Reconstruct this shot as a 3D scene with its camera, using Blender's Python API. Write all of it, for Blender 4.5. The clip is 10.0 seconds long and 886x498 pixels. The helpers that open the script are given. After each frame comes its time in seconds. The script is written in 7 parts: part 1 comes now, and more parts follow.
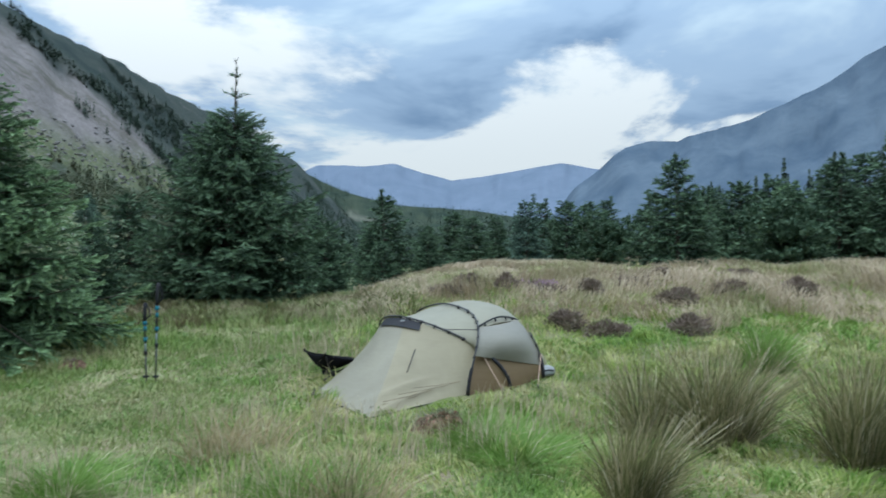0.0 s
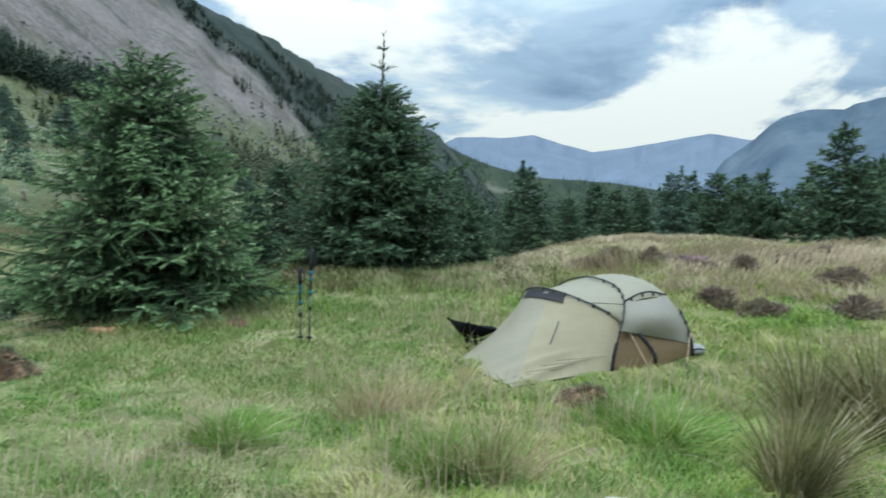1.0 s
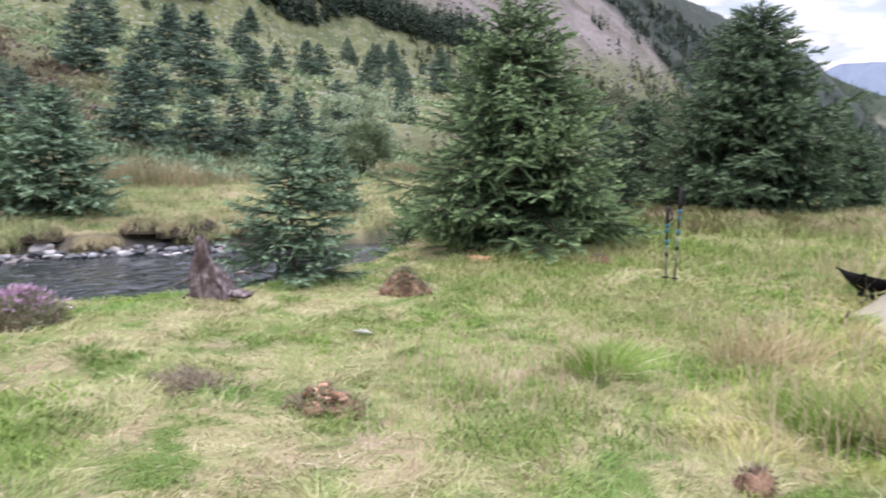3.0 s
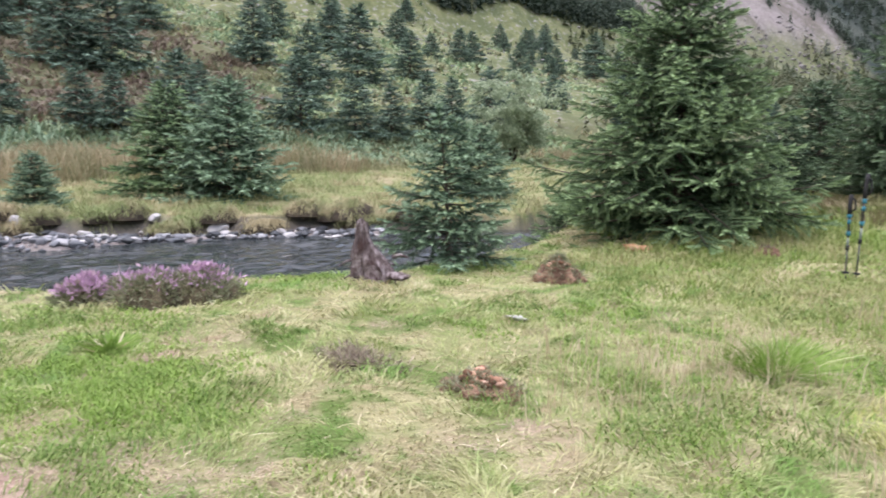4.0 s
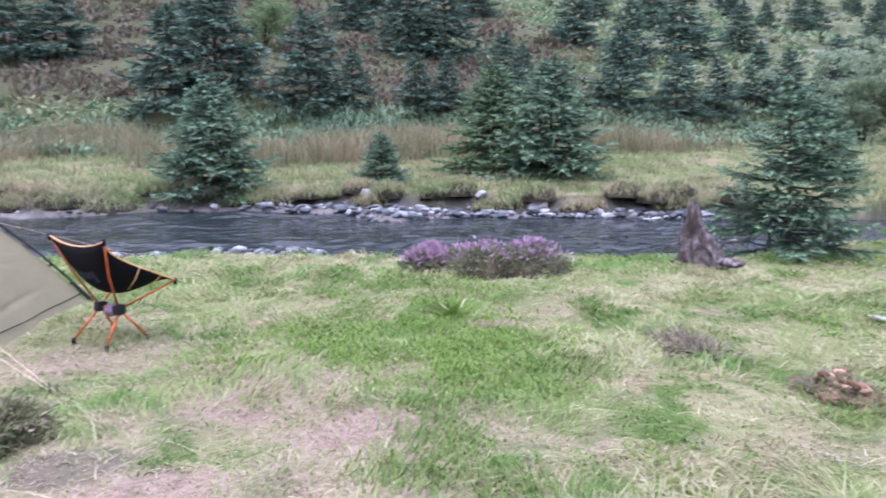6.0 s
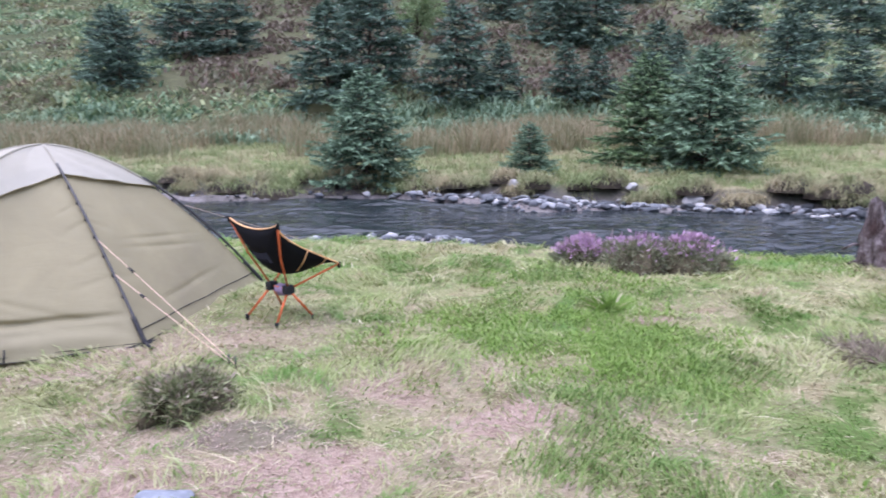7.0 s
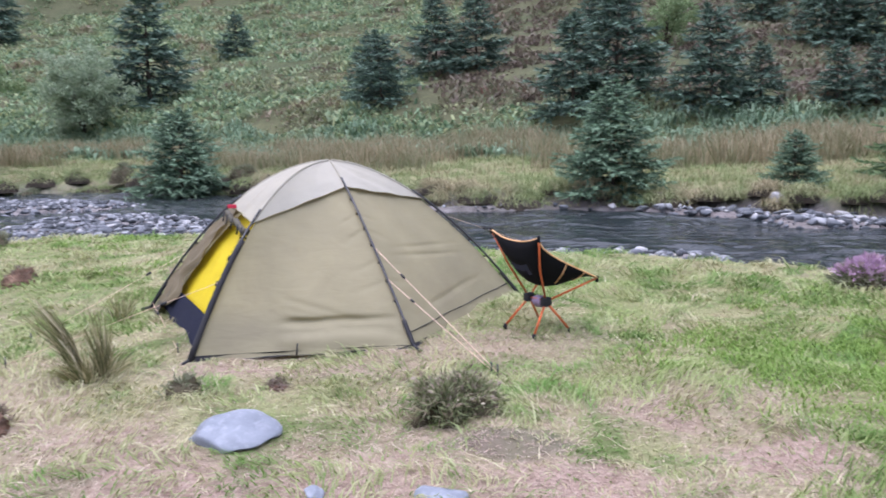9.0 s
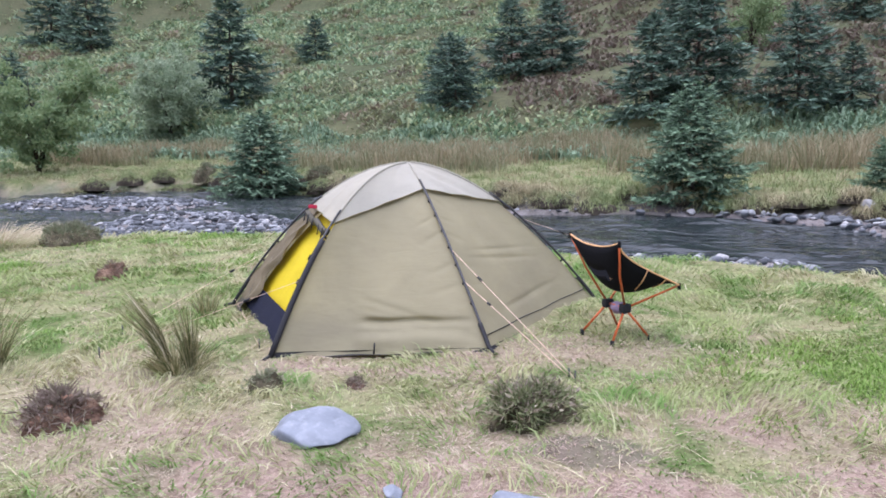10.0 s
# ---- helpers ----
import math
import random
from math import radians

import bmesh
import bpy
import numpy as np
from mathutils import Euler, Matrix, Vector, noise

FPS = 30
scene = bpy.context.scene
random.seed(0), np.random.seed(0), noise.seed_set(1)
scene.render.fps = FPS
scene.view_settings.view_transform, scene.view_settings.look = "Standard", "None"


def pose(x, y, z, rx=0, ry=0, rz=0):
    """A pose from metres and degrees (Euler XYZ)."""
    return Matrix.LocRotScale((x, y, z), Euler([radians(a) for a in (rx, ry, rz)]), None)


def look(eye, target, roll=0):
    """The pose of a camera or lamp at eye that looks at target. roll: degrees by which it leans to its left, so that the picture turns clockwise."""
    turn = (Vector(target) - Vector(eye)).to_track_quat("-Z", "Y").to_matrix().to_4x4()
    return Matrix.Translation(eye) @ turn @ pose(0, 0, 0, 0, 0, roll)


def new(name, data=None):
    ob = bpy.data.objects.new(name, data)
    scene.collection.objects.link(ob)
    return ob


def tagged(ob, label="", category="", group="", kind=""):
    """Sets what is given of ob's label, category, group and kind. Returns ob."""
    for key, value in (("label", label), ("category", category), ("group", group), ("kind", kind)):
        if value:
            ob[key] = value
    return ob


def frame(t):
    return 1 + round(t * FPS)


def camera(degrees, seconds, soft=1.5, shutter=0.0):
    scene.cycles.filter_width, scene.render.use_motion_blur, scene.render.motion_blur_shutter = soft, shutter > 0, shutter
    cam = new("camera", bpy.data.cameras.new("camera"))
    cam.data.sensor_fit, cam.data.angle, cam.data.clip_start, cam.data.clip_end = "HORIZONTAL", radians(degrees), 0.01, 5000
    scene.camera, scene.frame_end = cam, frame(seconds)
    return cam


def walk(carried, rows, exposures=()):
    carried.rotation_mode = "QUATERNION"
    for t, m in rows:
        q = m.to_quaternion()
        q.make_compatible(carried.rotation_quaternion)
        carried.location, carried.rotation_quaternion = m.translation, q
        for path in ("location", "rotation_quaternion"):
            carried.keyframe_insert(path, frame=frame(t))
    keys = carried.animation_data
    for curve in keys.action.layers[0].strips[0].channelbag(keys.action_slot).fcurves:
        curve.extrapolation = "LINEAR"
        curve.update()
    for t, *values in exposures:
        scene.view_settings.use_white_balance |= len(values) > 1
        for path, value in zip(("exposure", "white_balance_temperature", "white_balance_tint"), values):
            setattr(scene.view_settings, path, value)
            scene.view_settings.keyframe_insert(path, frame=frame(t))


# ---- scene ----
cam = camera(61.3, 10.0, soft=1.7, shutter=0.4)
PATH = [
    (0, (0.175, 0.043, 1.459), (0.105, 2.041, 1.473), -0.6),
    (0.5, (0.138, 0.046, 1.449), (-0.1, 2.031, 1.43), -0.0),
    (1, (0.1, 0.049, 1.445), (-0.333, 2.0, 1.385), 0.4),
    (1.5, (0.057, 0.051, 1.436), (-0.57, 1.947, 1.334), 0.8),
    (2, (0.024, 0.046, 1.426), (-0.794, 1.865, 1.276), 0.9),
    (2.5, (-0.02, 0.026, 1.424), (-1.046, 1.731, 1.225), 0.8),
    (3, (-0.08, 0.005, 1.415), (-1.326, 1.552, 1.186), 0.6),
    (4.5, (-0.179, -0.053, 1.394), (-1.806, 1.075, 1.115), 0.4),
    (5, (-0.214, -0.094, 1.387), (-1.948, 0.859, 1.098), 0.2),
    (5.5, (-0.234, -0.135, 1.383), (-2.06, 0.622, 1.077), 0.0),
    (6, (-0.253, -0.179, 1.378), (-2.147, 0.376, 1.058), -0.0),
    (7.5, (-0.288, -0.323, 1.377), (-2.258, -0.31, 1.03), -0.3),
    (8, (-0.29, -0.353, 1.381), (-2.256, -0.507, 1.045), -0.9),
    (8.5, (-0.281, -0.393, 1.386), (-2.232, -0.69, 1.063), -1.2),
    (9, (-0.268, -0.43, 1.396), (-2.195, -0.868, 1.086), -1.2),
    (9.5, (-0.257, -0.456, 1.398), (-2.156, -1.009, 1.099), -0.9),
    (10, (-0.265, -0.478, 1.397), (-2.143, -1.098, 1.097), -0.9),
]
walk(cam, [(t, look(eye, target, roll)) for t, eye, target, roll in PATH],
     exposures=[(0.0, -0.46, 5900, 2), (1.0, -0.29, 6250, -2), (1.5, -0.10, 6500, 5), (2.0, 0.16, 6750, 11), (2.5, 0.25, 6900, 13), (3.0, 0.33, 7000, 24), (4.5, 0.36, 7050, 22), (5.0, 0.36, 6100, 22), (6.0, 0.31, 5950, 29), (7.5, 0.18, 6170, 28), (10.0, 0.12, 6300, 24)])

# ---- sky and sun ----
SKY_RISE = 3.1
SUN_TURN, SUN_HEIGHT = 170.0, 55.0      # degrees: heading from +y towards -x, height over the horizon
world = bpy.data.worlds.new("overcast_sky")
scene.world = world
world.use_nodes = True
wn, wl = world.node_tree.nodes, world.node_tree.links
wn.clear()
w_out = wn.new("ShaderNodeOutputWorld")
w_bg = wn.new("ShaderNodeBackground")
w_sky = wn.new("ShaderNodeTexSky")
w_sky.sky_type, w_sky.sun_disc = "NISHITA", False
w_sky.sun_elevation, w_sky.sun_rotation = radians(SUN_HEIGHT), radians(-SUN_TURN)
w_sky.air_density, w_sky.dust_density = 1.2, 1.0
w_gain = wn.new("ShaderNodeVectorMath")
w_gain.operation = "SCALE"
w_gain.inputs["Scale"].default_value = 0.11
wl.new(w_sky.outputs["Color"], w_gain.inputs[0])
w_tc = wn.new("ShaderNodeTexCoord")
w_sep = wn.new("ShaderNodeSeparateXYZ")
wl.new(w_tc.outputs["Generated"], w_sep.inputs[0])


def w_math(op, a, b):
    n = wn.new("ShaderNodeMath")
    n.operation = op
    for k, v in enumerate((a, b)):
        if v is None:
            continue
        if isinstance(v, (int, float)):
            n.inputs[k].default_value = v
        else:
            wl.new(v, n.inputs[k])
    return n.outputs[0]


# cloud deck: the view direction laid out on a flat layer overhead
w_up = w_math("MAXIMUM", w_sep.outputs["Z"], 0.0)
w_den = w_math("ADD", w_up, 0.16)
w_cx = w_math("DIVIDE", w_sep.outputs["X"], w_den)
w_cy = w_math("DIVIDE", w_sep.outputs["Y"], w_den)
w_com = wn.new("ShaderNodeCombineXYZ")
wl.new(w_cx, w_com.inputs[0]), wl.new(w_cy, w_com.inputs[1])


def w_noise(scale, detail, rough, dist, off):
    m = wn.new("ShaderNodeMapping")
    m.inputs["Location"].default_value = (off, off * 0.7, off * 0.3)
    m.inputs["Rotation"].default_value = (0, 0, radians(-10))
    wl.new(w_com.outputs[0], m.inputs["Vector"])
    n = wn.new("ShaderNodeTexNoise")
    n.inputs["Scale"].default_value, n.inputs["Detail"].default_value = scale, detail
    n.inputs["Roughness"].default_value, n.inputs["Distortion"].default_value = rough, dist
    wl.new(m.outputs[0], n.inputs["Vector"])
    return n.outputs["Fac"]


def w_ramp(fac, stops):
    r = wn.new("ShaderNodeValToRGB")
    r.color_ramp.interpolation = "EASE"
    for k, (pos, col) in enumerate(stops):
        e = r.color_ramp.elements[k] if k < 2 else r.color_ramp.elements.new(pos)
        e.position, e.color = pos, (*col, 1)
    wl.new(fac, r.inputs["Fac"])
    return r.outputs["Color"]


def w_mix(fac, a, b):
    n = wn.new("ShaderNodeMix")
    n.data_type = "RGBA"
    for key, v in (("Factor", fac), ("A", a), ("B", b)):
        sock = [s for s in n.inputs if s.name == key and (s.type == "RGBA" or key == "Factor")][0]
        if isinstance(v, (int, float)):
            sock.default_value = v
        elif isinstance(v, tuple):
            sock.default_value = (*v, 1)
        else:
            wl.new(v, sock)
    return [s for s in n.outputs if s.type == "RGBA"][0]


w_cover = w_noise(0.62, 9.0, 0.60, 0.25, 4.2)
w_tone = w_noise(1.3, 5.0, 0.55, 0.3, 9.1)
w_cloud = w_ramp(w_tone, [(0.32, (0.40, 0.58, 0.88)), (0.5, (0.72, 0.93, 1.25)), (0.68, (1.1, 1.3, 1.5))])
w_bright = w_mix(0.85, w_gain.outputs[0], (1.8, 1.8, 1.82))
w_low = w_ramp(w_up, [(0.03, (1, 1, 1)), (0.22, (0, 0, 0))])


def w_break(turn, rise, near, far):
    """1 towards a heading and rise, 0 past the far angle: where the deck is thin."""
    d = Vector((-math.sin(radians(turn)), math.cos(radians(turn)), rise)).normalized()
    n = wn.new("ShaderNodeVectorMath")
    n.operation = "DOT_PRODUCT"
    n.inputs[1].default_value = d
    wl.new(w_tc.outputs["Generated"], n.inputs[0])
    return w_ramp(n.outputs["Value"], [(math.cos(radians(far)), (0, 0, 0)), (math.cos(radians(near)), (1, 1, 1))])


w_thinner = w_math("ADD", w_math("MULTIPLY", w_break(-12, 0.14, 1, 13), 0.055), w_math("MULTIPLY", w_break(27, 0.34, 1, 10), 0.08))
w_open = w_math("ADD", w_math("ADD", w_cover, w_math("MULTIPLY", w_low, 0.37)), w_thinner)
w_fac = w_ramp(w_open, [(0.61, (0, 0, 0)), (0.68, (1, 1, 1))])
w_deck = w_mix(w_fac, w_cloud, w_bright)
w_thin = w_ramp(w_up, [(0.36, (0, 0, 0)), (0.75, (1, 1, 1))])      # thinner, whiter cloud overhead
w_deck = w_mix(w_math("MULTIPLY", w_thin, 0.9), w_deck, (0.93, 1.0, 1.13))
# an overcast sky is some three times as bright overhead as at the horizon
w_zenith = w_math("ADD", w_math("MULTIPLY", w_math("MULTIPLY", w_up, w_up), SKY_RISE), 0.62)
w_rise = wn.new("ShaderNodeVectorMath")
w_rise.operation = "SCALE"
wl.new(w_deck, w_rise.inputs[0]), wl.new(w_zenith, w_rise.inputs["Scale"])
wl.new(w_rise.outputs[0], w_bg.inputs["Color"])
w_bg.inputs["Strength"].default_value = 1.0
wl.new(w_bg.outputs[0], w_out.inputs["Surface"])

sun = new("sun", bpy.data.lights.new("sun", "SUN"))
sun.data.energy, sun.data.angle, sun.data.color = 1.2, radians(40), (1.0, 0.97, 0.93)
sd = Vector((-math.sin(radians(SUN_TURN)), math.cos(radians(SUN_TURN)), math.tan(radians(SUN_HEIGHT))))
sun.matrix_world = look(sd * 50, (0, 0, 0))

# ---- materials ----


def mat(name, rough=0.7, metal=0.0, spec=0.3):
    m = bpy.data.materials.new(name)
    m.use_nodes = True
    b = m.node_tree.nodes["Principled BSDF"]
    b.inputs["Roughness"].default_value, b.inputs["Metallic"].default_value = rough, metal
    b.inputs["Specular IOR Level"].default_value = spec
    return m


class Nodes:
    """Short names for the nodes of one material."""

    def __init__(self, m):
        self.m, self.n, self.l = m, m.node_tree.nodes, m.node_tree.links
        self.b = self.n["Principled BSDF"]

    def put(self, v, sock):
        if isinstance(v, (int, float)):
            sock.default_value = v
        elif isinstance(v, tuple):
            sock.default_value = (*v, 1) if sock.type == "RGBA" and len(v) == 3 else v
        else:
            self.l.new(v, sock)

    def where(self, scale=(1, 1, 1), kind="Object"):
        t, m = self.n.new("ShaderNodeTexCoord"), self.n.new("ShaderNodeMapping")
        m.inputs["Scale"].default_value = scale
        self.l.new(t.outputs[kind], m.inputs["Vector"])
        return m.outputs[0]

    def spot(self, scale=(1, 1, 1)):
        g, m = self.n.new("ShaderNodeNewGeometry"), self.n.new("ShaderNodeMapping")
        m.inputs["Scale"].default_value = scale
        self.l.new(g.outputs["Position"], m.inputs["Vector"])
        return m.outputs[0]

    def spun(self, degrees, scale):
        """Position turned about z, then stretched."""
        g, a, b = self.n.new("ShaderNodeNewGeometry"), self.n.new("ShaderNodeMapping"), self.n.new("ShaderNodeMapping")
        a.inputs["Rotation"].default_value = (0, 0, radians(degrees))
        b.inputs["Scale"].default_value = scale
        self.l.new(g.outputs["Position"], a.inputs["Vector"]), self.l.new(a.outputs[0], b.inputs["Vector"])
        return b.outputs[0]

    def noise(self, vec, scale, detail=4.0, rough=0.55, dist=0.0):
        t = self.n.new("ShaderNodeTexNoise")
        for k, v in (("Scale", scale), ("Detail", detail), ("Roughness", rough), ("Distortion", dist)):
            t.inputs[k].default_value = v
        self.l.new(vec, t.inputs["Vector"])
        return t.outputs["Fac"]

    def island(self):
        return self.n.new("ShaderNodeNewGeometry").outputs["Random Per Island"]

    def one(self):
        return self.n.new("ShaderNodeObjectInfo").outputs["Random"]

    def attr(self, name):
        a = self.n.new("ShaderNodeAttribute")
        a.attribute_name = name
        s = self.n.new("ShaderNodeSeparateColor")
        self.l.new(a.outputs["Color"], s.inputs[0])
        return s.outputs

    def ramp(self, fac, *stops):
        r = self.n.new("ShaderNodeValToRGB")
        for k, (pos, col) in enumerate(stops):
            e = r.color_ramp.elements[k] if k < 2 else r.color_ramp.elements.new(pos)
            e.position, e.color = pos, (*(col if isinstance(col, tuple) else (col,) * 3), 1)
        self.put(fac, r.inputs["Fac"])
        return r.outputs["Color"]

    def mix(self, fac, a, b, blend="MIX"):
        n = self.n.new("ShaderNodeMix")
        n.data_type, n.blend_type = "RGBA", blend
        self.put(fac, n.inputs[0]), self.put(a, n.inputs[6]), self.put(b, n.inputs[7])
        return n.outputs[2]

    def math(self, op, a, b=0.0):
        n = self.n.new("ShaderNodeMath")
        n.operation = op
        self.put(a, n.inputs[0]), self.put(b, n.inputs[1])
        return n.outputs[0]

    def color(self, v):
        self.put(v, self.b.inputs["Base Color"])

    def rough(self, v):
        self.put(v, self.b.inputs["Roughness"])

    def bump(self, h, strength=0.4, distance=0.01):
        n = self.n.new("ShaderNodeBump")
        n.inputs["Strength"].default_value, n.inputs["Distance"].default_value = strength, distance
        self.l.new(h, n.inputs["Height"])
        self.l.new(n.outputs[0], self.b.inputs["Normal"])

    def sheer(self, color, amount):
        """Lets light pass through thin leaves and cloth."""
        t, m = self.n.new("ShaderNodeBsdfTranslucent"), self.n.new("ShaderNodeMixShader")
        self.put(color, t.inputs["Color"])
        m.inputs[0].default_value = amount
        out = self.n["Material Output"]
        self.l.new(self.b.outputs[0], m.inputs[1]), self.l.new(t.outputs[0], m.inputs[2])
        self.l.new(m.outputs[0], out.inputs["Surface"])


def leafy(name, stops, patch=None, patch_scale=0.5, amount=0.3, rough=0.65, levels=(0.4, 0.6), tips=None):
    """A material of leaves or blades: each one has its own tone; a second set of tones lies in patches."""
    m = mat(name, rough, spec=0.2)
    k = Nodes(m)
    c = k.ramp(k.island(), *[(i / (len(stops) - 1), s) for i, s in enumerate(stops)])
    if patch:
        d = k.ramp(k.island(), *[(i / (len(patch) - 1), s) for i, s in enumerate(patch)])
        f = k.ramp(k.noise(k.spot(), patch_scale, 6.0, 0.72, 0.3), (levels[0], 0.0), (levels[1], 1.0))
        c = k.mix(f, c, d)
    if tips:      # fresh growth and lit bough ends, over inner needles darkened as crown shade
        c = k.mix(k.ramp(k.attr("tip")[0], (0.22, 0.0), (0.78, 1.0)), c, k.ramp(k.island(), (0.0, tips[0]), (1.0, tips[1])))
    k.color(c)
    k.sheer(c, amount)
    return m


def meadow_tone(k, green, straw, deep, tawny):
    """Lays four tones in uneven patches, the same for the blades and for the soil under them."""
    c = k.mix(k.ramp(k.noise(k.spot(), 0.75, 7.0, 0.74, 0.6), (0.375, 0.0), (0.575, 1.0)), green, straw)
    c = k.mix(k.ramp(k.noise(k.spot(), 2.3, 6.0, 0.74, 0.6), (0.52, 0.0), (0.68, 0.85)), c, tawny)
    c = k.mix(k.ramp(k.noise(k.spot(), 1.25, 7.0, 0.72, 1.0), (0.505, 0.0), (0.59, 1.0)), c, deep)
    return k.mix(k.ramp(k.noise(k.spot(), 5.5, 5.0, 0.7, 0.8), (0.54, 0.0), (0.66, 0.7)), c, deep)


M_GRASS = mat("meadow_grass", 0.65, spec=0.2)
k = Nodes(M_GRASS)
c = meadow_tone(k, k.ramp(k.island(), (0.0, (0.185, 0.275, 0.075)), (0.6, (0.270, 0.360, 0.112)), (1.0, (0.355, 0.425, 0.18))),
                k.ramp(k.island(), (0.0, (0.35, 0.35, 0.175)), (0.6, (0.46, 0.435, 0.25)), (1.0, (0.58, 0.53, 0.36))),
                k.ramp(k.island(), (0.0, (0.105, 0.205, 0.045)), (0.6, (0.155, 0.275, 0.068)), (1.0, (0.230, 0.350, 0.115))),
                k.ramp(k.island(), (0.0, (0.30, 0.235, 0.150)), (0.6, (0.42, 0.335, 0.235)), (1.0, (0.52, 0.43, 0.33))))
k.color(c)
k.sheer(c, 0.3)
M_GRASS_TALL = mat("tall_meadow_grass", 0.65, spec=0.2)
k = Nodes(M_GRASS_TALL)
c = meadow_tone(k, k.ramp(k.island(), (0.0, (0.205, 0.300, 0.052)), (0.6, (0.305, 0.405, 0.085)), (1.0, (0.40, 0.48, 0.145))),
                k.ramp(k.island(), (0.0, (0.39, 0.38, 0.155)), (0.6, (0.51, 0.48, 0.23)), (1.0, (0.62, 0.57, 0.335))),
                k.ramp(k.island(), (0.0, (0.105, 0.205, 0.030)), (0.6, (0.170, 0.295, 0.050)), (1.0, (0.25, 0.38, 0.09))),
                k.ramp(k.island(), (0.0, (0.31, 0.245, 0.125)), (0.6, (0.43, 0.35, 0.195)), (1.0, (0.53, 0.45, 0.28))))
k.color(c)
k.sheer(c, 0.3)
M_LUSH = leafy("lush_grass", [(0.12, 0.215, 0.042), (0.190, 0.310, 0.066), (0.280, 0.400, 0.115)])
M_STRAW = leafy("straw_grass", [(0.41, 0.325, 0.215), (0.51, 0.415, 0.29), (0.60, 0.50, 0.375), (0.33, 0.285, 0.165)],
                [(0.29, 0.32, 0.13), (0.21, 0.28, 0.095), (0.41, 0.38, 0.19), (0.34, 0.28, 0.17)], 0.35, levels=(0.50, 0.66))
M_TAWNY = leafy("tawny_grass", [(0.30, 0.225, 0.12), (0.42, 0.33, 0.185), (0.52, 0.43, 0.27), (0.30, 0.30, 0.13)], amount=0.25)
M_REED = leafy("brown_rushes", [(0.21, 0.17, 0.10), (0.32, 0.265, 0.165), (0.41, 0.35, 0.23), (0.17, 0.18, 0.09)],
               [(0.17, 0.19, 0.10), (0.28, 0.26, 0.16), (0.13, 0.17, 0.08)], 0.4, levels=(0.45, 0.6))
M_RUSH = leafy("rush_stems", [(0.070, 0.083, 0.032), (0.135, 0.148, 0.056), (0.22, 0.215, 0.095), (0.32, 0.28, 0.15), (0.43, 0.36, 0.22)], amount=0.2)
M_BRACKEN = leafy("bracken", [(0.095, 0.165, 0.095), (0.20, 0.300, 0.170), (0.300, 0.395, 0.230), (0.365, 0.405, 0.210)],
                  [(0.28, 0.205, 0.16), (0.27, 0.29, 0.155), (0.19, 0.13, 0.105), (0.34, 0.35, 0.18)], 0.16, levels=(0.49, 0.62))
M_RUST = leafy("withered_bracken", [(0.085, 0.066, 0.052), (0.145, 0.108, 0.086), (0.215, 0.175, 0.140), (0.15, 0.155, 0.095)],
               [(0.14, 0.165, 0.10), (0.21, 0.225, 0.14), (0.185, 0.095, 0.080)], 0.25, levels=(0.48, 0.60))
# Near-black base tones paint shade inside the crowns; pale tips paint lit bough ends.
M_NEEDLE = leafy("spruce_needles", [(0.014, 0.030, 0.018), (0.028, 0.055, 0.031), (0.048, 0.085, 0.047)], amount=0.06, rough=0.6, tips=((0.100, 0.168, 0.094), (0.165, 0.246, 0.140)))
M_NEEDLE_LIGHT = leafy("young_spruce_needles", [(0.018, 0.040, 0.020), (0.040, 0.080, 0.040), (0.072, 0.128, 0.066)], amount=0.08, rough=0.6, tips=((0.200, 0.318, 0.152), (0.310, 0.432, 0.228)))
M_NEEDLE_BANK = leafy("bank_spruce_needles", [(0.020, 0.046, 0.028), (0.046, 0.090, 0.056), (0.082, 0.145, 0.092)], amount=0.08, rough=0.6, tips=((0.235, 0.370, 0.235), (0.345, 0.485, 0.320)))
# Paler, bluer needles also carry the distance haze of the hillside.
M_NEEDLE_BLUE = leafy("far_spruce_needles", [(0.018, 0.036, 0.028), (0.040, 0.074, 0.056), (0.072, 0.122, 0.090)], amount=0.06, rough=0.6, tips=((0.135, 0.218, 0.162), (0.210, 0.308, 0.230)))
M_WOOD = leafy("far_wood_needles", [(0.034, 0.056, 0.044), (0.052, 0.080, 0.058), (0.082, 0.112, 0.080)], amount=0.1, rough=0.7)
M_SCRUB = leafy("hill_scrub_needles", [(0.050, 0.082, 0.050), (0.085, 0.120, 0.068), (0.125, 0.155, 0.088)], [(0.10, 0.115, 0.06), (0.14, 0.13, 0.08)], 0.08, amount=0.1, rough=0.7)
M_LEAF = leafy("birch_leaves", [(0.141, 0.223, 0.111), (0.209, 0.290, 0.138), (0.277, 0.344, 0.179)], amount=0.35)
M_LEAF_DARK = leafy("dark_birch_leaves", [(0.040, 0.078, 0.045), (0.068, 0.115, 0.066), (0.105, 0.155, 0.090)], amount=0.2)
M_LEAF_PALE = leafy("pale_willow_leaves", [(0.195, 0.262, 0.165), (0.290, 0.368, 0.240), (0.390, 0.455, 0.325)], amount=0.4)
M_HEATHER = leafy("heather_sprigs", [(0.15, 0.18, 0.10), (0.21, 0.22, 0.14), (0.27, 0.255, 0.175), (0.17, 0.21, 0.11)], amount=0.1)
M_BLOOM = leafy("heather_bloom", [(0.345, 0.205, 0.325), (0.45, 0.28, 0.42), (0.53, 0.37, 0.48), (0.292, 0.226, 0.195)], amount=0.2)

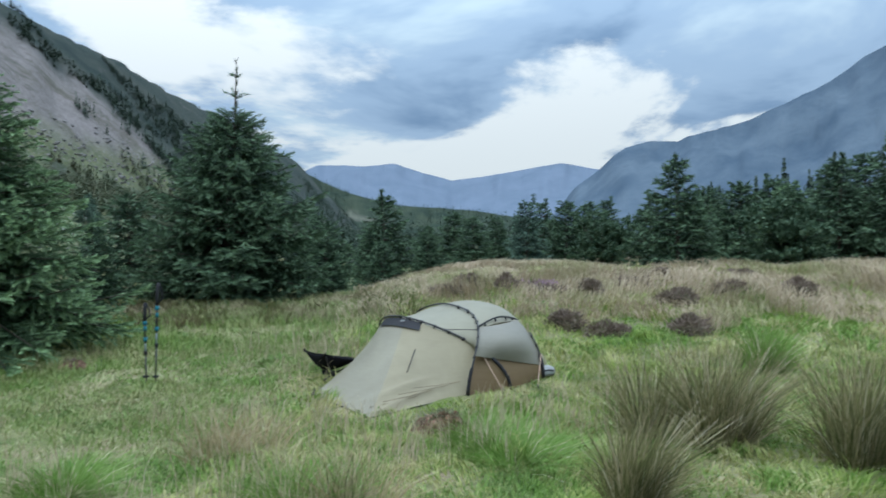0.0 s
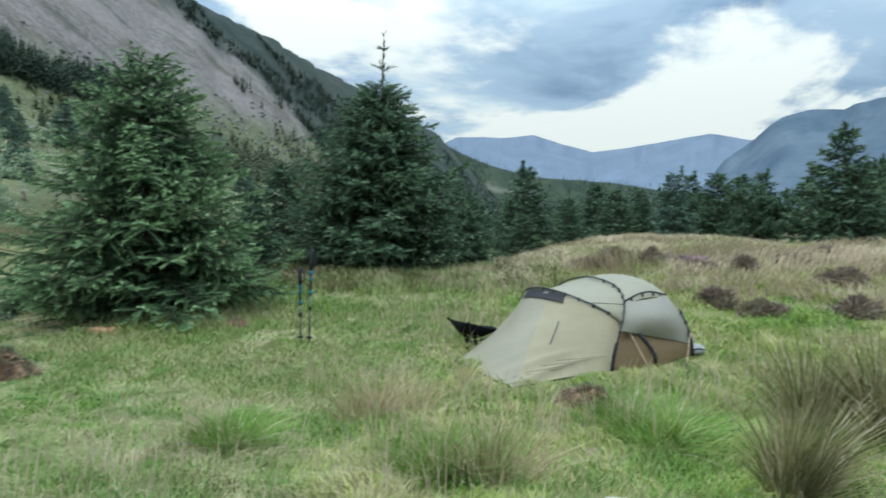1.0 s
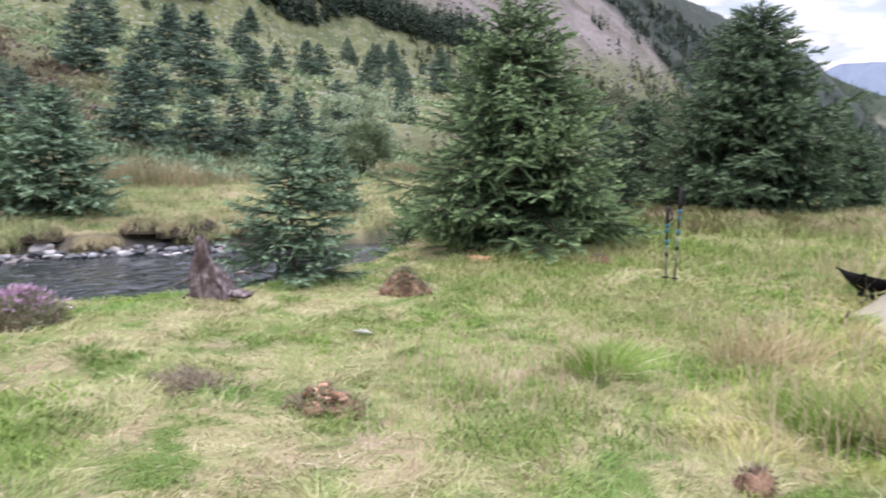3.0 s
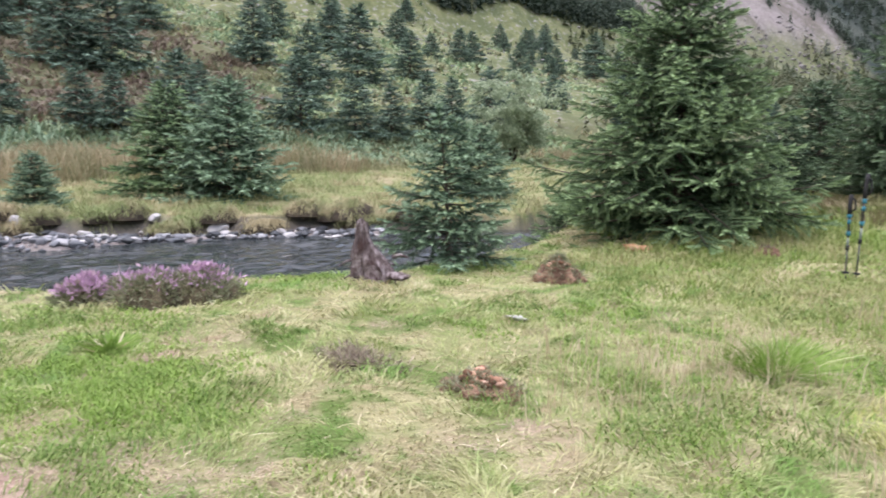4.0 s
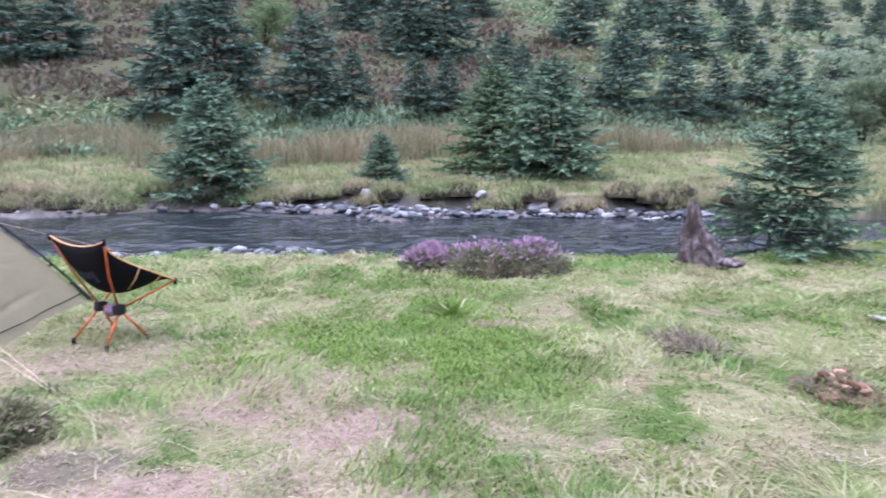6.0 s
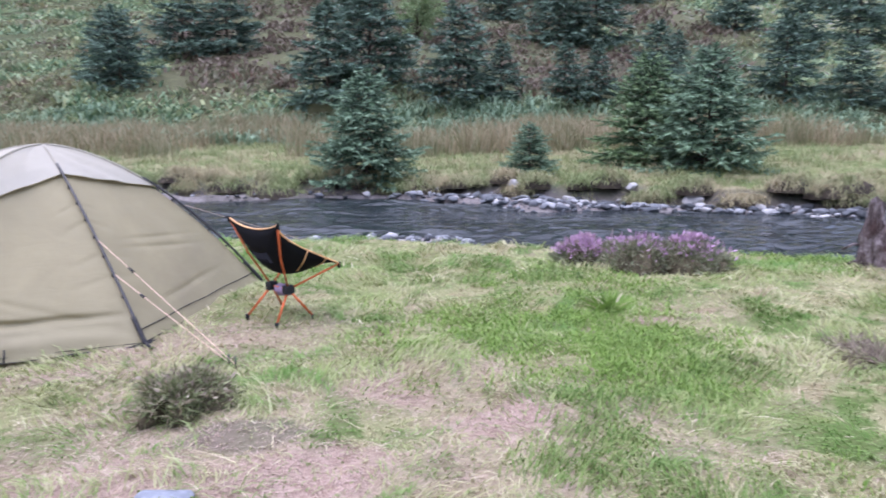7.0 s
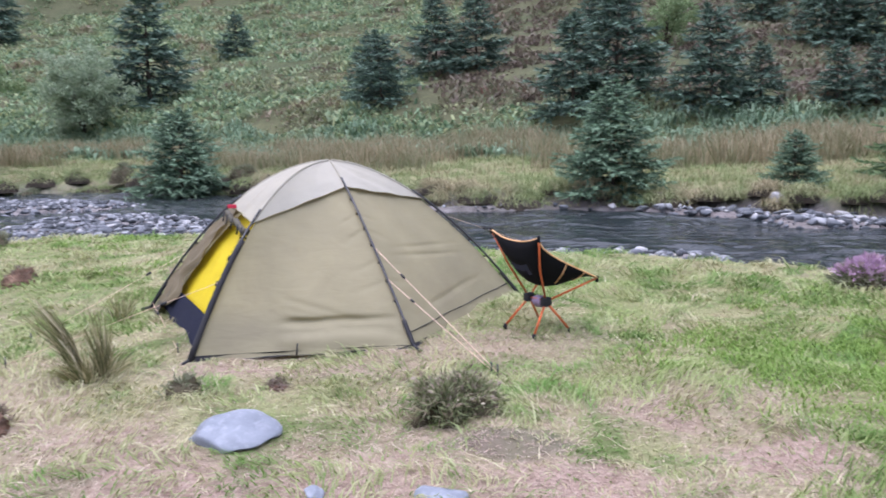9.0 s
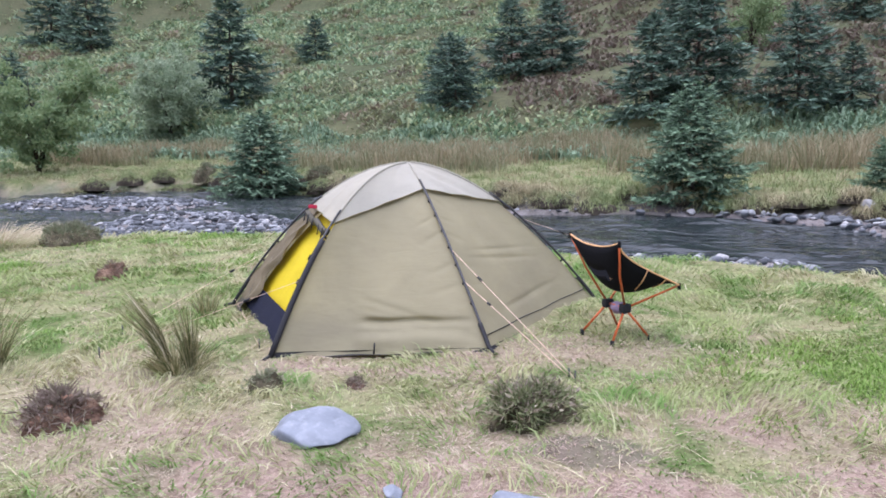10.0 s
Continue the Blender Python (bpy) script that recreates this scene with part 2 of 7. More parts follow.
M_BARK = mat("bark", 0.9)
k = Nodes(M_BARK)
f = k.noise(k.where((9, 9, 2)), 3.0, 5.0)
k.color(k.ramp(f, (0.3, (0.028, 0.023, 0.018)), (0.7, (0.095, 0.075, 0.058))))
k.bump(f, 0.6, 0.02)

M_GROUND = mat("ground", 0.95, spec=0.1)
k = Nodes(M_GROUND)
big, mid_, fine = k.noise(k.spot(), 0.45, 5.0), k.noise(k.spot(), 3.0, 5.0, 0.6), k.noise(k.spot(), 28.0, 4.0, 0.6)
turf = meadow_tone(k, (0.165, 0.205, 0.075), (0.31, 0.29, 0.165), (0.095, 0.150, 0.042), (0.28, 0.22, 0.14))
turf = k.mix(k.ramp(fine, (0.3, 0.0), (0.7, 1.0)), k.mix(0.5, turf, (0.09, 0.08, 0.04)), turf)
bare = k.mix(k.ramp(k.noise(k.spot(), 7.0, 6.0, 0.65), (0.35, 0.0), (0.65, 1.0)), (0.26, 0.185, 0.145), (0.40, 0.30, 0.25))
bare = k.mix(k.ramp(fine, (0.35, 0.0), (0.7, 1.0)), k.mix(0.5, bare, (0.16, 0.11, 0.08)), bare)
cov = k.attr("cover")
c = k.mix(cov[0], turf, bare)
hill = k.mix(k.ramp(k.noise(k.spot(), 0.11, 6.0, 0.6), (0.42, 0.0), (0.58, 1.0)), (0.058, 0.070, 0.036), (0.085, 0.085, 0.048))
hill = k.mix(k.ramp(mid_, (0.45, 0.0), (0.68, 0.6)), hill, (0.13, 0.145, 0.07))
w_attr = k.n.new("ShaderNodeAttribute")
w_attr.attribute_name = "cover"
pasture = k.mix(k.ramp(k.noise(k.spot(), 0.35, 6.0, 0.7), (0.42, 0.0), (0.60, 1.0)), (0.085, 0.105, 0.052), (0.155, 0.165, 0.082))
pasture = k.mix(k.ramp(k.noise(k.spot(), 1.4, 4.0, 0.7), (0.56, 0.0), (0.63, 0.9)), pasture, (0.24, 0.235, 0.235))
hill = k.mix(w_attr.outputs["Alpha"], hill, pasture)
c = k.mix(cov[1], c, hill)
run = k.spun(-59.5, (0.10, 1.0, 0.25))      # down the fall line
scree = k.mix(k.ramp(k.noise(run, 0.09, 7.0, 0.62, 0.3), (0.38, 0.0), (0.62, 1.0)), (0.120, 0.108, 0.100), (0.205, 0.182, 0.176))
scree = k.mix(k.ramp(k.noise(k.spot(), 0.7, 9.0, 0.8), (0.42, 0.0), (0.60, 0.9)), scree, (0.27, 0.246, 0.243))
scree = k.mix(k.ramp(k.noise(run, 0.26, 6.0, 0.70, 0.2), (0.53, 0.0), (0.63, 0.6)), scree, (0.058, 0.066, 0.044))
scree = k.mix(k.ramp(k.noise(k.spun(-59.5, (0.35, 1.0, 0.5)), 0.07, 8.0, 0.75, 0.3), (0.52, 0.0), (0.60, 0.7)), scree, (0.095, 0.088, 0.064))
c = k.mix(cov[2], c, scree)
moor = k.mix(k.ramp(k.noise(k.spun(-59.5, (0.25, 1.0, 0.4)), 0.07, 8.0, 0.7, 0.4), (0.42, 0.0), (0.60, 1.0)), (0.030, 0.045, 0.042), (0.062, 0.072, 0.062))
moor = k.mix(k.ramp(k.noise(k.spot(), 0.14, 8.0, 0.72), (0.60, 0.0), (0.68, 0.7)), moor, (0.14, 0.13, 0.125))
c = k.mix(k.attr("heath")[0], c, moor)
c = k.mix(k.math("MULTIPLY", k.attr("heath")[1], 0.6), c, (0.055, 0.050, 0.050))
k.color(c)
rubble = k.math("MULTIPLY", k.math("ADD", k.noise(k.spot(), 0.45, 6.0, 0.75), k.math("MULTIPLY", k.noise(run, 0.20, 4.0, 0.6), 0.5)), k.math("MULTIPLY", cov[2], 36.0))
k.bump(k.math("ADD", rubble, k.math("ADD", fine, k.math("MULTIPLY", mid_, 2.0))), 0.5, 0.03)

M_PEAT = mat("wet_peat_bank", 0.85)
k = Nodes(M_PEAT)
f = k.noise(k.spot(), 6.0, 6.0, 0.65)
k.color(k.ramp(f, (0.3, (0.018, 0.014, 0.010)), (0.7, (0.075, 0.058, 0.042))))
k.bump(f, 0.7, 0.04)

M_WATER = mat("river_water", 0.03, spec=0.5)
k = Nodes(M_WATER)
k.color((0.020, 0.026, 0.028))
k.b.inputs["IOR"].default_value = 1.33
swell = k.ramp(k.noise(k.spot((1.0, 0.5, 1.0)), 2.6, 3.0, 0.55, 0.8), (0.36, 0.0), (0.56, 0.55), (0.64, 1.0))
rough = k.ramp(k.noise(k.spot((1.0, 0.4, 1.0)), 0.55, 3.0, 0.6), (0.40, 0.25), (0.60, 1.0))
k.bump(k.math("MULTIPLY", rough, swell), 1.0, 0.075)

M_STONE = mat("river_stone", 0.8)
k = Nodes(M_STONE)
c = k.ramp(k.island(), (0.0, (0.026, 0.029, 0.034)), (0.35, (0.070, 0.078, 0.090)), (0.66, (0.17, 0.18, 0.20)), (0.88, (0.34, 0.345, 0.36)), (1.0, (0.48, 0.46, 0.45)))
f = k.noise(k.where(), 9.0, 6.0, 0.65)
k.color(k.mix(k.ramp(f, (0.35, 0.0), (0.7, 0.35)), c, (0.15, 0.16, 0.16)))
k.bump(f, 0.5, 0.02)


# Distance haze is put into the blue base colour and a faint glow.
def far_haze(name, dark, light, glow, strength):
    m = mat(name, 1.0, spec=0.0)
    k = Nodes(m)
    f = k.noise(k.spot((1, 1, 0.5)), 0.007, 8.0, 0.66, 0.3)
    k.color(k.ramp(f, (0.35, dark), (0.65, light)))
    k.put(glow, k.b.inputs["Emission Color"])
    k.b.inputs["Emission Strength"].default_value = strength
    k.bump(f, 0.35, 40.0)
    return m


M_FAR = far_haze("haze_blue_ridge", (0.11, 0.14, 0.18), (0.14, 0.17, 0.22), (0.19, 0.27, 0.44), 0.33)
M_SHOULDER = far_haze("haze_blue_mountain", (0.06, 0.085, 0.115), (0.115, 0.145, 0.175), (0.15, 0.23, 0.40), 0.20)

# ---- small builders ----


def hashed(ix, iy, seed):
    with np.errstate(over="ignore"):
        h = ix.astype(np.uint32) * np.uint32(374761393) + iy.astype(np.uint32) * np.uint32(668265263) + np.uint32(seed * 2654435 + 97)
        h = (h ^ (h >> np.uint32(13))) * np.uint32(1274126177)
        h = h ^ (h >> np.uint32(16))
    return h.astype(np.float64) / 4294967295.0


def lump(x, y, size, seed=0, octaves=3):
    """Soft noise from -1 to 1 over the plan; size: metres of the largest lumps."""
    out, amp, total = 0.0, 1.0, 0.0
    x, y = np.asarray(x, float) / size + 1000.0, np.asarray(y, float) / size + 1000.0
    for o in range(octaves):
        fx, fy = np.floor(x), np.floor(y)
        ix, iy = fx.astype(np.int64), fy.astype(np.int64)
        u, v = x - fx, y - fy
        u, v = u * u * (3 - 2 * u), v * v * (3 - 2 * v)
        a, b, c, d = (hashed(ix + i, iy + j, seed + 31 * o) for i, j in ((0, 0), (1, 0), (0, 1), (1, 1)))
        out = out + amp * ((a * (1 - u) + b * u) * (1 - v) + (c * (1 - u) + d * u) * v)
        total += amp
        amp, x, y = amp * 0.5, x * 2.03, y * 2.03
    return 2 * out / total - 1


def ease(v):
    v = np.clip(v, 0, 1)
    return v * v * (3 - 2 * v)


def mesh_of(name, verts, tris, material=None, smooth=False):
    """A mesh of triangles (or quads) from two arrays."""
    me = bpy.data.meshes.new(name)
    verts, tris = np.ascontiguousarray(verts, np.float32), np.ascontiguousarray(tris, np.int32)
    n, k = tris.shape
    me.vertices.add(len(verts)), me.loops.add(n * k), me.polygons.add(n)
    me.vertices.foreach_set("co", verts.ravel())
    me.loops.foreach_set("vertex_index", tris.ravel())
    me.polygons.foreach_set("loop_start", np.arange(0, n * k, k, dtype=np.int32))
    if smooth:
        me.polygons.foreach_set("use_smooth", np.ones(n, bool))
    me.update(calc_edges=True)
    if material:
        me.materials.append(material)
    return me


def part(name, bm, material, parent, label=""):
    """Links a bmesh as one mesh object under a thing or a part."""
    me = bpy.data.meshes.new(name)
    bm.to_mesh(me)
    bm.free()
    me.materials.append(material)
    return under(name, me, parent, label)


def under(name, me, parent, label=""):
    ob = new(name, me)
    ob.parent = parent
    if label:
        tagged(ob, label)
    return ob


def smooth_faces(bm):
    for f in bm.faces:
        f.smooth = True
    return bm


def tube(points, radius, sides=6, bm=None, taper=1.0):
    """A round rod along points."""
    bm = bm or bmesh.new()
    pts = [Vector(p) for p in points]
    rings = []
    for i, p in enumerate(pts):
        d = (pts[min(i + 1, len(pts) - 1)] - pts[max(i - 1, 0)]).normalized()
        a = d.orthogonal().normalized() if i == 0 else (a - d * a.dot(d)).normalized()
        b = d.cross(a)
        r = radius * (1 + (taper - 1) * i / max(1, len(pts) - 1))
        rings.append([bm.verts.new(p + (a * math.cos(t) + b * math.sin(t)) * r) for t in (2 * math.pi * s / sides for s in range(sides))])
    for q, w in zip(rings, rings[1:]):
        for s in range(sides):
            bm.faces.new((q[s], q[(s + 1) % sides], w[(s + 1) % sides], w[s]))
    bm.faces.new(rings[0][::-1]), bm.faces.new(rings[-1])
    return smooth_faces(bm)


def block(size, at=(0, 0, 0), bevel=0.0, bm=None):
    bm = bm or bmesh.new()
    got = bmesh.ops.create_cube(bm, size=1.0, matrix=Matrix.Translation(at) @ Matrix.Diagonal((*size, 1)))["verts"]
    if bevel:
        es = list({e for v in got for e in v.link_edges})
        bmesh.ops.bevel(bm, geom=es, offset=bevel, segments=2, affect="EDGES", profile=0.5)
    return bm


def sheet(rows, bm=None):
    """A skin over rows of points."""
    bm = bm or bmesh.new()
    vs = [[bm.verts.new(p) for p in r] for r in rows]
    for q, w in zip(vs, vs[1:]):
        for i in range(len(q) - 1):
            bm.faces.new((q[i], q[i + 1], w[i + 1], w[i]))
    return smooth_faces(bm)


# ---- the lie of the land ----
SCORCH = (-3.42, -0.84)
NEAR_Y = [-60, -25, -14, -9, -8.4, -6.4, -1.4, 0.6, 1.8, 3.9, 4.7, 7.5, 12, 16, 25, 60, 400]
NEAR_X = [-18, -13, -9.6, -8.9, -9.6, -9.9, -8.9, -8.65, -8.1, -7.5, -6.95, -7.5, -9.0, -9.6, -11, -16, -40]
FAR_Y = [-60, -30, -24.5, -22, -18.5, -13.5, -4.3, 0, 2.5, 5.8, 9, 12, 16, 25, 60, 400]
FAR_X = [-22, -21, -21.4, -23, -24.6, -23.6, -18.4, -18.1, -17.0, -15.3, -13.8, -12.0, -12.2, -13.5, -19, -44]
FOOT_Y = [-300, -60, -20, 0, 25, 60, 200, 2000]
FOOT_X = [-40, -36, -33, -28.5, -28.5, -29, -32, -40]
WATER = -0.5


def shores(y):
    return (np.interp(y, NEAR_Y, NEAR_X) + 0.14 * lump(y, y * 0 + 3, 1.1, 5), np.interp(y, FAR_Y, FAR_X) + 0.3 * lump(y, y * 0 + 9, 1.8, 6))


def bars(x, y):
    """Where gravel lies above the water, 0 to 1."""
    a = ((x + 12.6) * 0.72 + (y + 9.6) * 0.70) / 5.2      # along the long bar
    b = ((x + 12.9) * -0.70 + (y + 9.8) * 0.72) / 2.5
    c = ((x + 11.0) / 1.15) ** 2 + ((y + 0.6) / 2.6) ** 2
    d = ((x + 15.6) / 0.9) ** 2 + ((y - 5.2) / 3.4) ** 2
    e = ((x + 18.6) / 2.2) ** 2 + ((y + 17.0) / 5.0) ** 2
    return np.maximum.reduce([ease(1.6 - a * a - b * b), ease(1.3 - c), ease(1.2 - d), ease(1.2 - e)])


def land(x, y):
    """Height of the ground."""
    x, y = np.asarray(x, float), np.asarray(y, float)
    xn, xf = shores(y)
    dn, df = xn - x, x - xf
    r = np.hypot(x, y)
    near = ease((12 - r) / 4)
    rough = 0.035 * lump(x, y, 0.9, 1) + 0.05 * lump(x, y, 3.0, 2) + (0.028 * lump(x, y, 0.30, 4) + 0.045 * lump(x, y, 0.6, 3)) * near
    meadow = rough + 0.45 * ease((y - 5.5) / 8.5)
    meadow = meadow + 0.56 * ease((y - 8.8) / 6.5) * ease((x + 3.4) / 4.5) + 0.12 * lump(x, y, 1.4, 8) * ease((y - 9) / 3) * ease((x + 3) / 3)
    meadow = meadow + 0.02 * np.maximum(r - 22, 0) * (r < 4000)
    bed = -0.86 + 0.06 * lump(x, y, 0.8, 11) + (0.42 + 0.05 * lump(x, y, 0.6, 13)) * bars(x, y)
    bed = bed + (0.46 + 0.07 * lump(x, y, 0.5, 12)) * ease((1.15 + 0.5 * lump(x, y, 1.6, 10) - df) / 0.6) * ease((y + 7.5) / 2) * ease((11 - y) / 2) * (1 - bars(x, y))
    z = meadow + (bed - meadow) * ease((dn + 0.12) / 0.62)
    flat = -0.06 + 0.055 * np.minimum(-df, 12) + 0.15 * lump(x, y, 1.3, 14) + 0.05 * lump(x, y, 0.45, 15)
    z = z + (flat - z) * ease((0.12 - df) / 0.34)
    u = np.interp(y, FOOT_Y, FOOT_X) - x
    up = np.maximum(u + 2 * lump(x, y, 9, 16), 0)
    h = 0.30 * up * ease(up / 6) + 0.85 * np.maximum(up - 62, 0) * ease((820 - y) / 160) + 0.5 * lump(x, y, 5, 17) * ease(up / 12) + 1.6 * lump(x, y, 17, 18) * ease((up - 10) / 30)
    # the wall's crest runs level and straight; ribs and gullies score its face
    rib = lump(y - 1.7 * u, u * 0.12, 22, 20, 4)
    h = h + 1.9 * rib * ease((up - 66) / 30)
    top = 91 + 5 * lump(x * 0 + 40, y, 55, 19, 4) - 0.10 * np.maximum(up - 128, 0)
    h = np.where(h < top * 0.93, h, top * 0.93 + top * 0.07 * (1 - np.exp(-(h - top * 0.93) / (top * 0.07))))
    z = z + h
    return z


def place(x, y):
    return float(land(np.array([x]), np.array([y]))[0])


# the ground: one sheet of rings, close ones fine, that reaches the horizon
turns = np.radians(np.concatenate([np.linspace(-42, -6, 80), np.linspace(-5.7, 60, 240), np.linspace(60.4, 152, 205), np.linspace(155, 315, 60)]))
rings = np.concatenate([np.linspace(0.25, 2.0, 14), 2.0 * np.exp(np.linspace(0.014, math.log(15), 200)), 30.0 * np.exp(np.linspace(0.04, math.log(133), 115))])
TT, RR = np.meshgrid(turns, rings)
GX, GY = -np.sin(TT) * RR - 0.2, np.cos(TT) * RR - 0.2
GZ = land(GX, GY)
nr, nt = GX.shape
ids = np.arange(nr * nt).reshape(nr, nt)
nxt = np.roll(ids, -1, axis=1)
quads = np.stack([ids[:-1], ids[1:], nxt[1:], nxt[:-1]], -1).reshape(-1, 4)
hub = nr * nt
verts = np.vstack([np.stack([GX, GY, GZ], -1).reshape(-1, 3), [[-0.2, -0.2, place(-0.2, -0.2)]]])
me = mesh_of("ground", verts, quads, M_GROUND, True)
bm = bmesh.new()
bm.from_mesh(me)
bm.verts.ensure_lookup_table()
for i in range(nt):
    bm.faces.new((bm.verts[hub], bm.verts[i], bm.verts[(i + 1) % nt]))
bm.to_mesh(me)
bm.free()


def worn(x, y):
    """Where the turf is worn to bare earth, 0 to 1."""
    out = np.zeros_like(x)
    for cx, cy, rx, ry in ((-2.75, -1.9, 0.75, 1.5), (-3.45, 0.25, 0.42, 0.5), (-2.9, -0.6, 0.6, 0.7), (-3.9, -0.15, 0.3, 0.35), (-4.3, -2.4, 0.25, 0.9), (-5.1, 1.6, 0.12, 0.2)):
        out = np.maximum(out, 1.25 - ((x - cx) / rx) ** 2 - ((y - cy) / ry) ** 2)
    return ease((out * 0.7 - 0.05 + 0.85 * lump(x, y, 0.45, 21, 4)) * (out > -0.6))


def scorched(x, y):
    """Where a fire has blackened the turf, 0 to 1."""
    return ease(1.3 - ((x - SCORCH[0]) / 0.16) ** 2 - ((y - SCORCH[1]) / 0.30) ** 2 + 0.9 * lump(x, y, 0.2, 28, 4)) * 0.9


def trodden(x, y):
    """Where the turf round the dome tent is thin and brown, 0 to 1."""
    return ease(1.3 - ((x + 3.45) / 2.2) ** 2 - ((y + 1.5) / 2.9) ** 2) * ease(0.7 + 1.0 * lump(x, y, 0.7, 77))


xn, xf = shores(GY)
uu = np.interp(GY, FOOT_Y, FOOT_X) - GX
cover = np.ones((nr * nt + 1, 4), np.float32)
bed = ease((xn - GX - 0.15) / 0.3) * ease((GX - xf + 0.12) / 0.12)
bank = np.maximum(worn(GX, GY), 0.6 * trodden(GX, GY))
cover[:-1, 0] = bank.ravel()
cover[:-1, 1] = ease((uu - 0) / 6).ravel()
slide = np.maximum(GY - 258, GY + 1.7 * (uu - 111) - 211) + 9 * lump(GX, GY, 22, 24)      # the far edge of the scree slopes down the valley
heath = np.maximum(ease(slide / 10) * ease((uu - 60 + 6 * lump(GX, GY, 9, 25)) / 8), 0.85 * ease((uu - 108 + 10 * lump(GX, GY, 20, 26)) / 8))
heath = np.maximum(heath, 0.8 * ease((GY - 105) / 40) * ease((uu - 6) / 14) * ease((66 - uu + 5 * lump(GX, GY, 8, 27)) / 6))
cover[:-1, 2] = np.maximum(ease((uu - 71 + 5 * lump(GX, GY, 10, 22)) / 5), bed).ravel()
dark = np.zeros_like(cover)
# A darker strip along the foot of the far bank.
bank_dark = ease((GX - xf + 0.30) / 0.12) * ease((xf + 0.42 - GX) / 0.2)
dark[:-1, 0], dark[:-1, 1] = heath.ravel(), np.clip(np.maximum(scorched(GX, GY), 1.3 * bank_dark), 0, 1).ravel()
cover[:-1, 3] = (ease((GY - 19 + 8 * lump(GX, GY, 12, 23)) / 10) * ease((uu - 4) / 8)).ravel()
cover[-1] = 0
at = me.attributes.new("cover", "FLOAT_COLOR", "POINT")
at.data.foreach_set("color", cover.ravel())
me.attributes.new("heath", "FLOAT_COLOR", "POINT").data.foreach_set("color", dark.ravel())
ground = tagged(new("ground", me), "grassy valley floor with worn turf rising to a bracken hillside", "ground", kind="structure")

# the river
ys = np.concatenate([np.linspace(-60, -26, 30), np.linspace(-25.9, 14, 400), np.linspace(14.2, 60, 40)])
xn, xf = shores(ys)
cols = np.linspace(0, 1, 210)
WX = (xn + 0.9)[:, None] * (1 - cols) + (xf - 0.6)[:, None] * cols
WY = np.repeat(ys[:, None], 210, 1)
gw = np.random.default_rng(30)
WZ = WATER + 0.003 * (WY + 5) + 0.03 * lump(WX, WY, 1.5, 30, 2)
calm = 0.12 + 1.25 * ease(0.5 + 1.3 * lump(WX, WY * 0.45, 2.0, 34))
WZ = WZ + calm * (0.065 * lump(WX, WY * 0.5, 0.80, 35, 2) + 0.034 * lump(WX, WY * 0.38, 0.28, 36, 2))
for length in np.linspace(0.22, 0.6, 8):
    a = gw.normal(0, 0.75)
    WZ = WZ + calm * 0.006 * length * np.sin(2 * np.pi / length * (WX * math.cos(a) + WY * math.sin(a)) + 3.5 * lump(WX, WY, 0.9, int(length * 300)) + gw.uniform(0, 6.28))
ids = np.arange(WX.size).reshape(WX.shape)
quads = np.stack([ids[:-1, :-1], ids[1:, :-1], ids[1:, 1:], ids[:-1, 1:]], -1).reshape(-1, 4)
tagged(new("water", mesh_of("water", np.stack([WX, WY, WZ], -1).reshape(-1, 3), quads, M_WATER, True)), "shallow rippled river over dark cobbles", "river", kind="structure")


def far_range(name, label, near_turn, far_turn, dist, rise, seed, rough=0.05, material=None):
    """A far mountain chain; rise(heading in degrees) is its height over its distance."""
    a = np.linspace(near_turn, far_turn, 260)
    s = np.linspace(0, 1, 16)
    A, S = np.meshgrid(a, s, indexing="ij")
    top = rise(A) * (1 + rough * lump(A * 10, A * 0, 24, seed, 5))
    R = dist * (1 + 0.45 * S + 0.05 * lump(A * 10, S * 40, 12, seed + 1, 4) * S)
    Z = R * top * (S ** 0.8) * (1 + 0.10 * lump(A * 10, S * 30, 10, seed + 2, 5) * (1 - S)) - 20 * (1 - S)
    X, Y = -np.sin(np.radians(A)) * R, np.cos(np.radians(A)) * R
    ids = np.arange(X.size).reshape(X.shape)
    quads = np.stack([ids[:-1, :-1], ids[1:, :-1], ids[1:, 1:], ids[:-1, 1:]], -1).reshape(-1, 4)
    return tagged(new(name, mesh_of(name, np.stack([X, Y, Z], -1).reshape(-1, 3), quads, material or M_FAR, True)), label, "mountain", kind="structure")


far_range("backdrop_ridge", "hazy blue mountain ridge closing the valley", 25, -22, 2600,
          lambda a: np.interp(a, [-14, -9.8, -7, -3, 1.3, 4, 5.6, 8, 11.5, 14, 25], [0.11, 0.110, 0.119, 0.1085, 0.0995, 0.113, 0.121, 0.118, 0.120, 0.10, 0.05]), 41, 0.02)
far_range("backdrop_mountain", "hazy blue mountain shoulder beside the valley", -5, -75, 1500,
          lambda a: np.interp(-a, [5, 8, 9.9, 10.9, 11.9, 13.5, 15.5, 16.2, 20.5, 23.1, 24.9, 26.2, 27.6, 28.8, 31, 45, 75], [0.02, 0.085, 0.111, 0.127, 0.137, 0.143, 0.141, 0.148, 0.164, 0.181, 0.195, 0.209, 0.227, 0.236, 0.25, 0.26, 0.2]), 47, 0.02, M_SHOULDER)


def spur(a):
    """How high the wooded spur across the valley stands over its distance, by heading."""
    return np.interp(a, [-12, -8, -5.7, -3, -0.9, 2, 5, 7, 9, 11, 12.5, 16], [0.02, 0.036, 0.045, 0.0515, 0.058, 0.064, 0.066, 0.074, 0.084, 0.098, 0.112, 0.125])


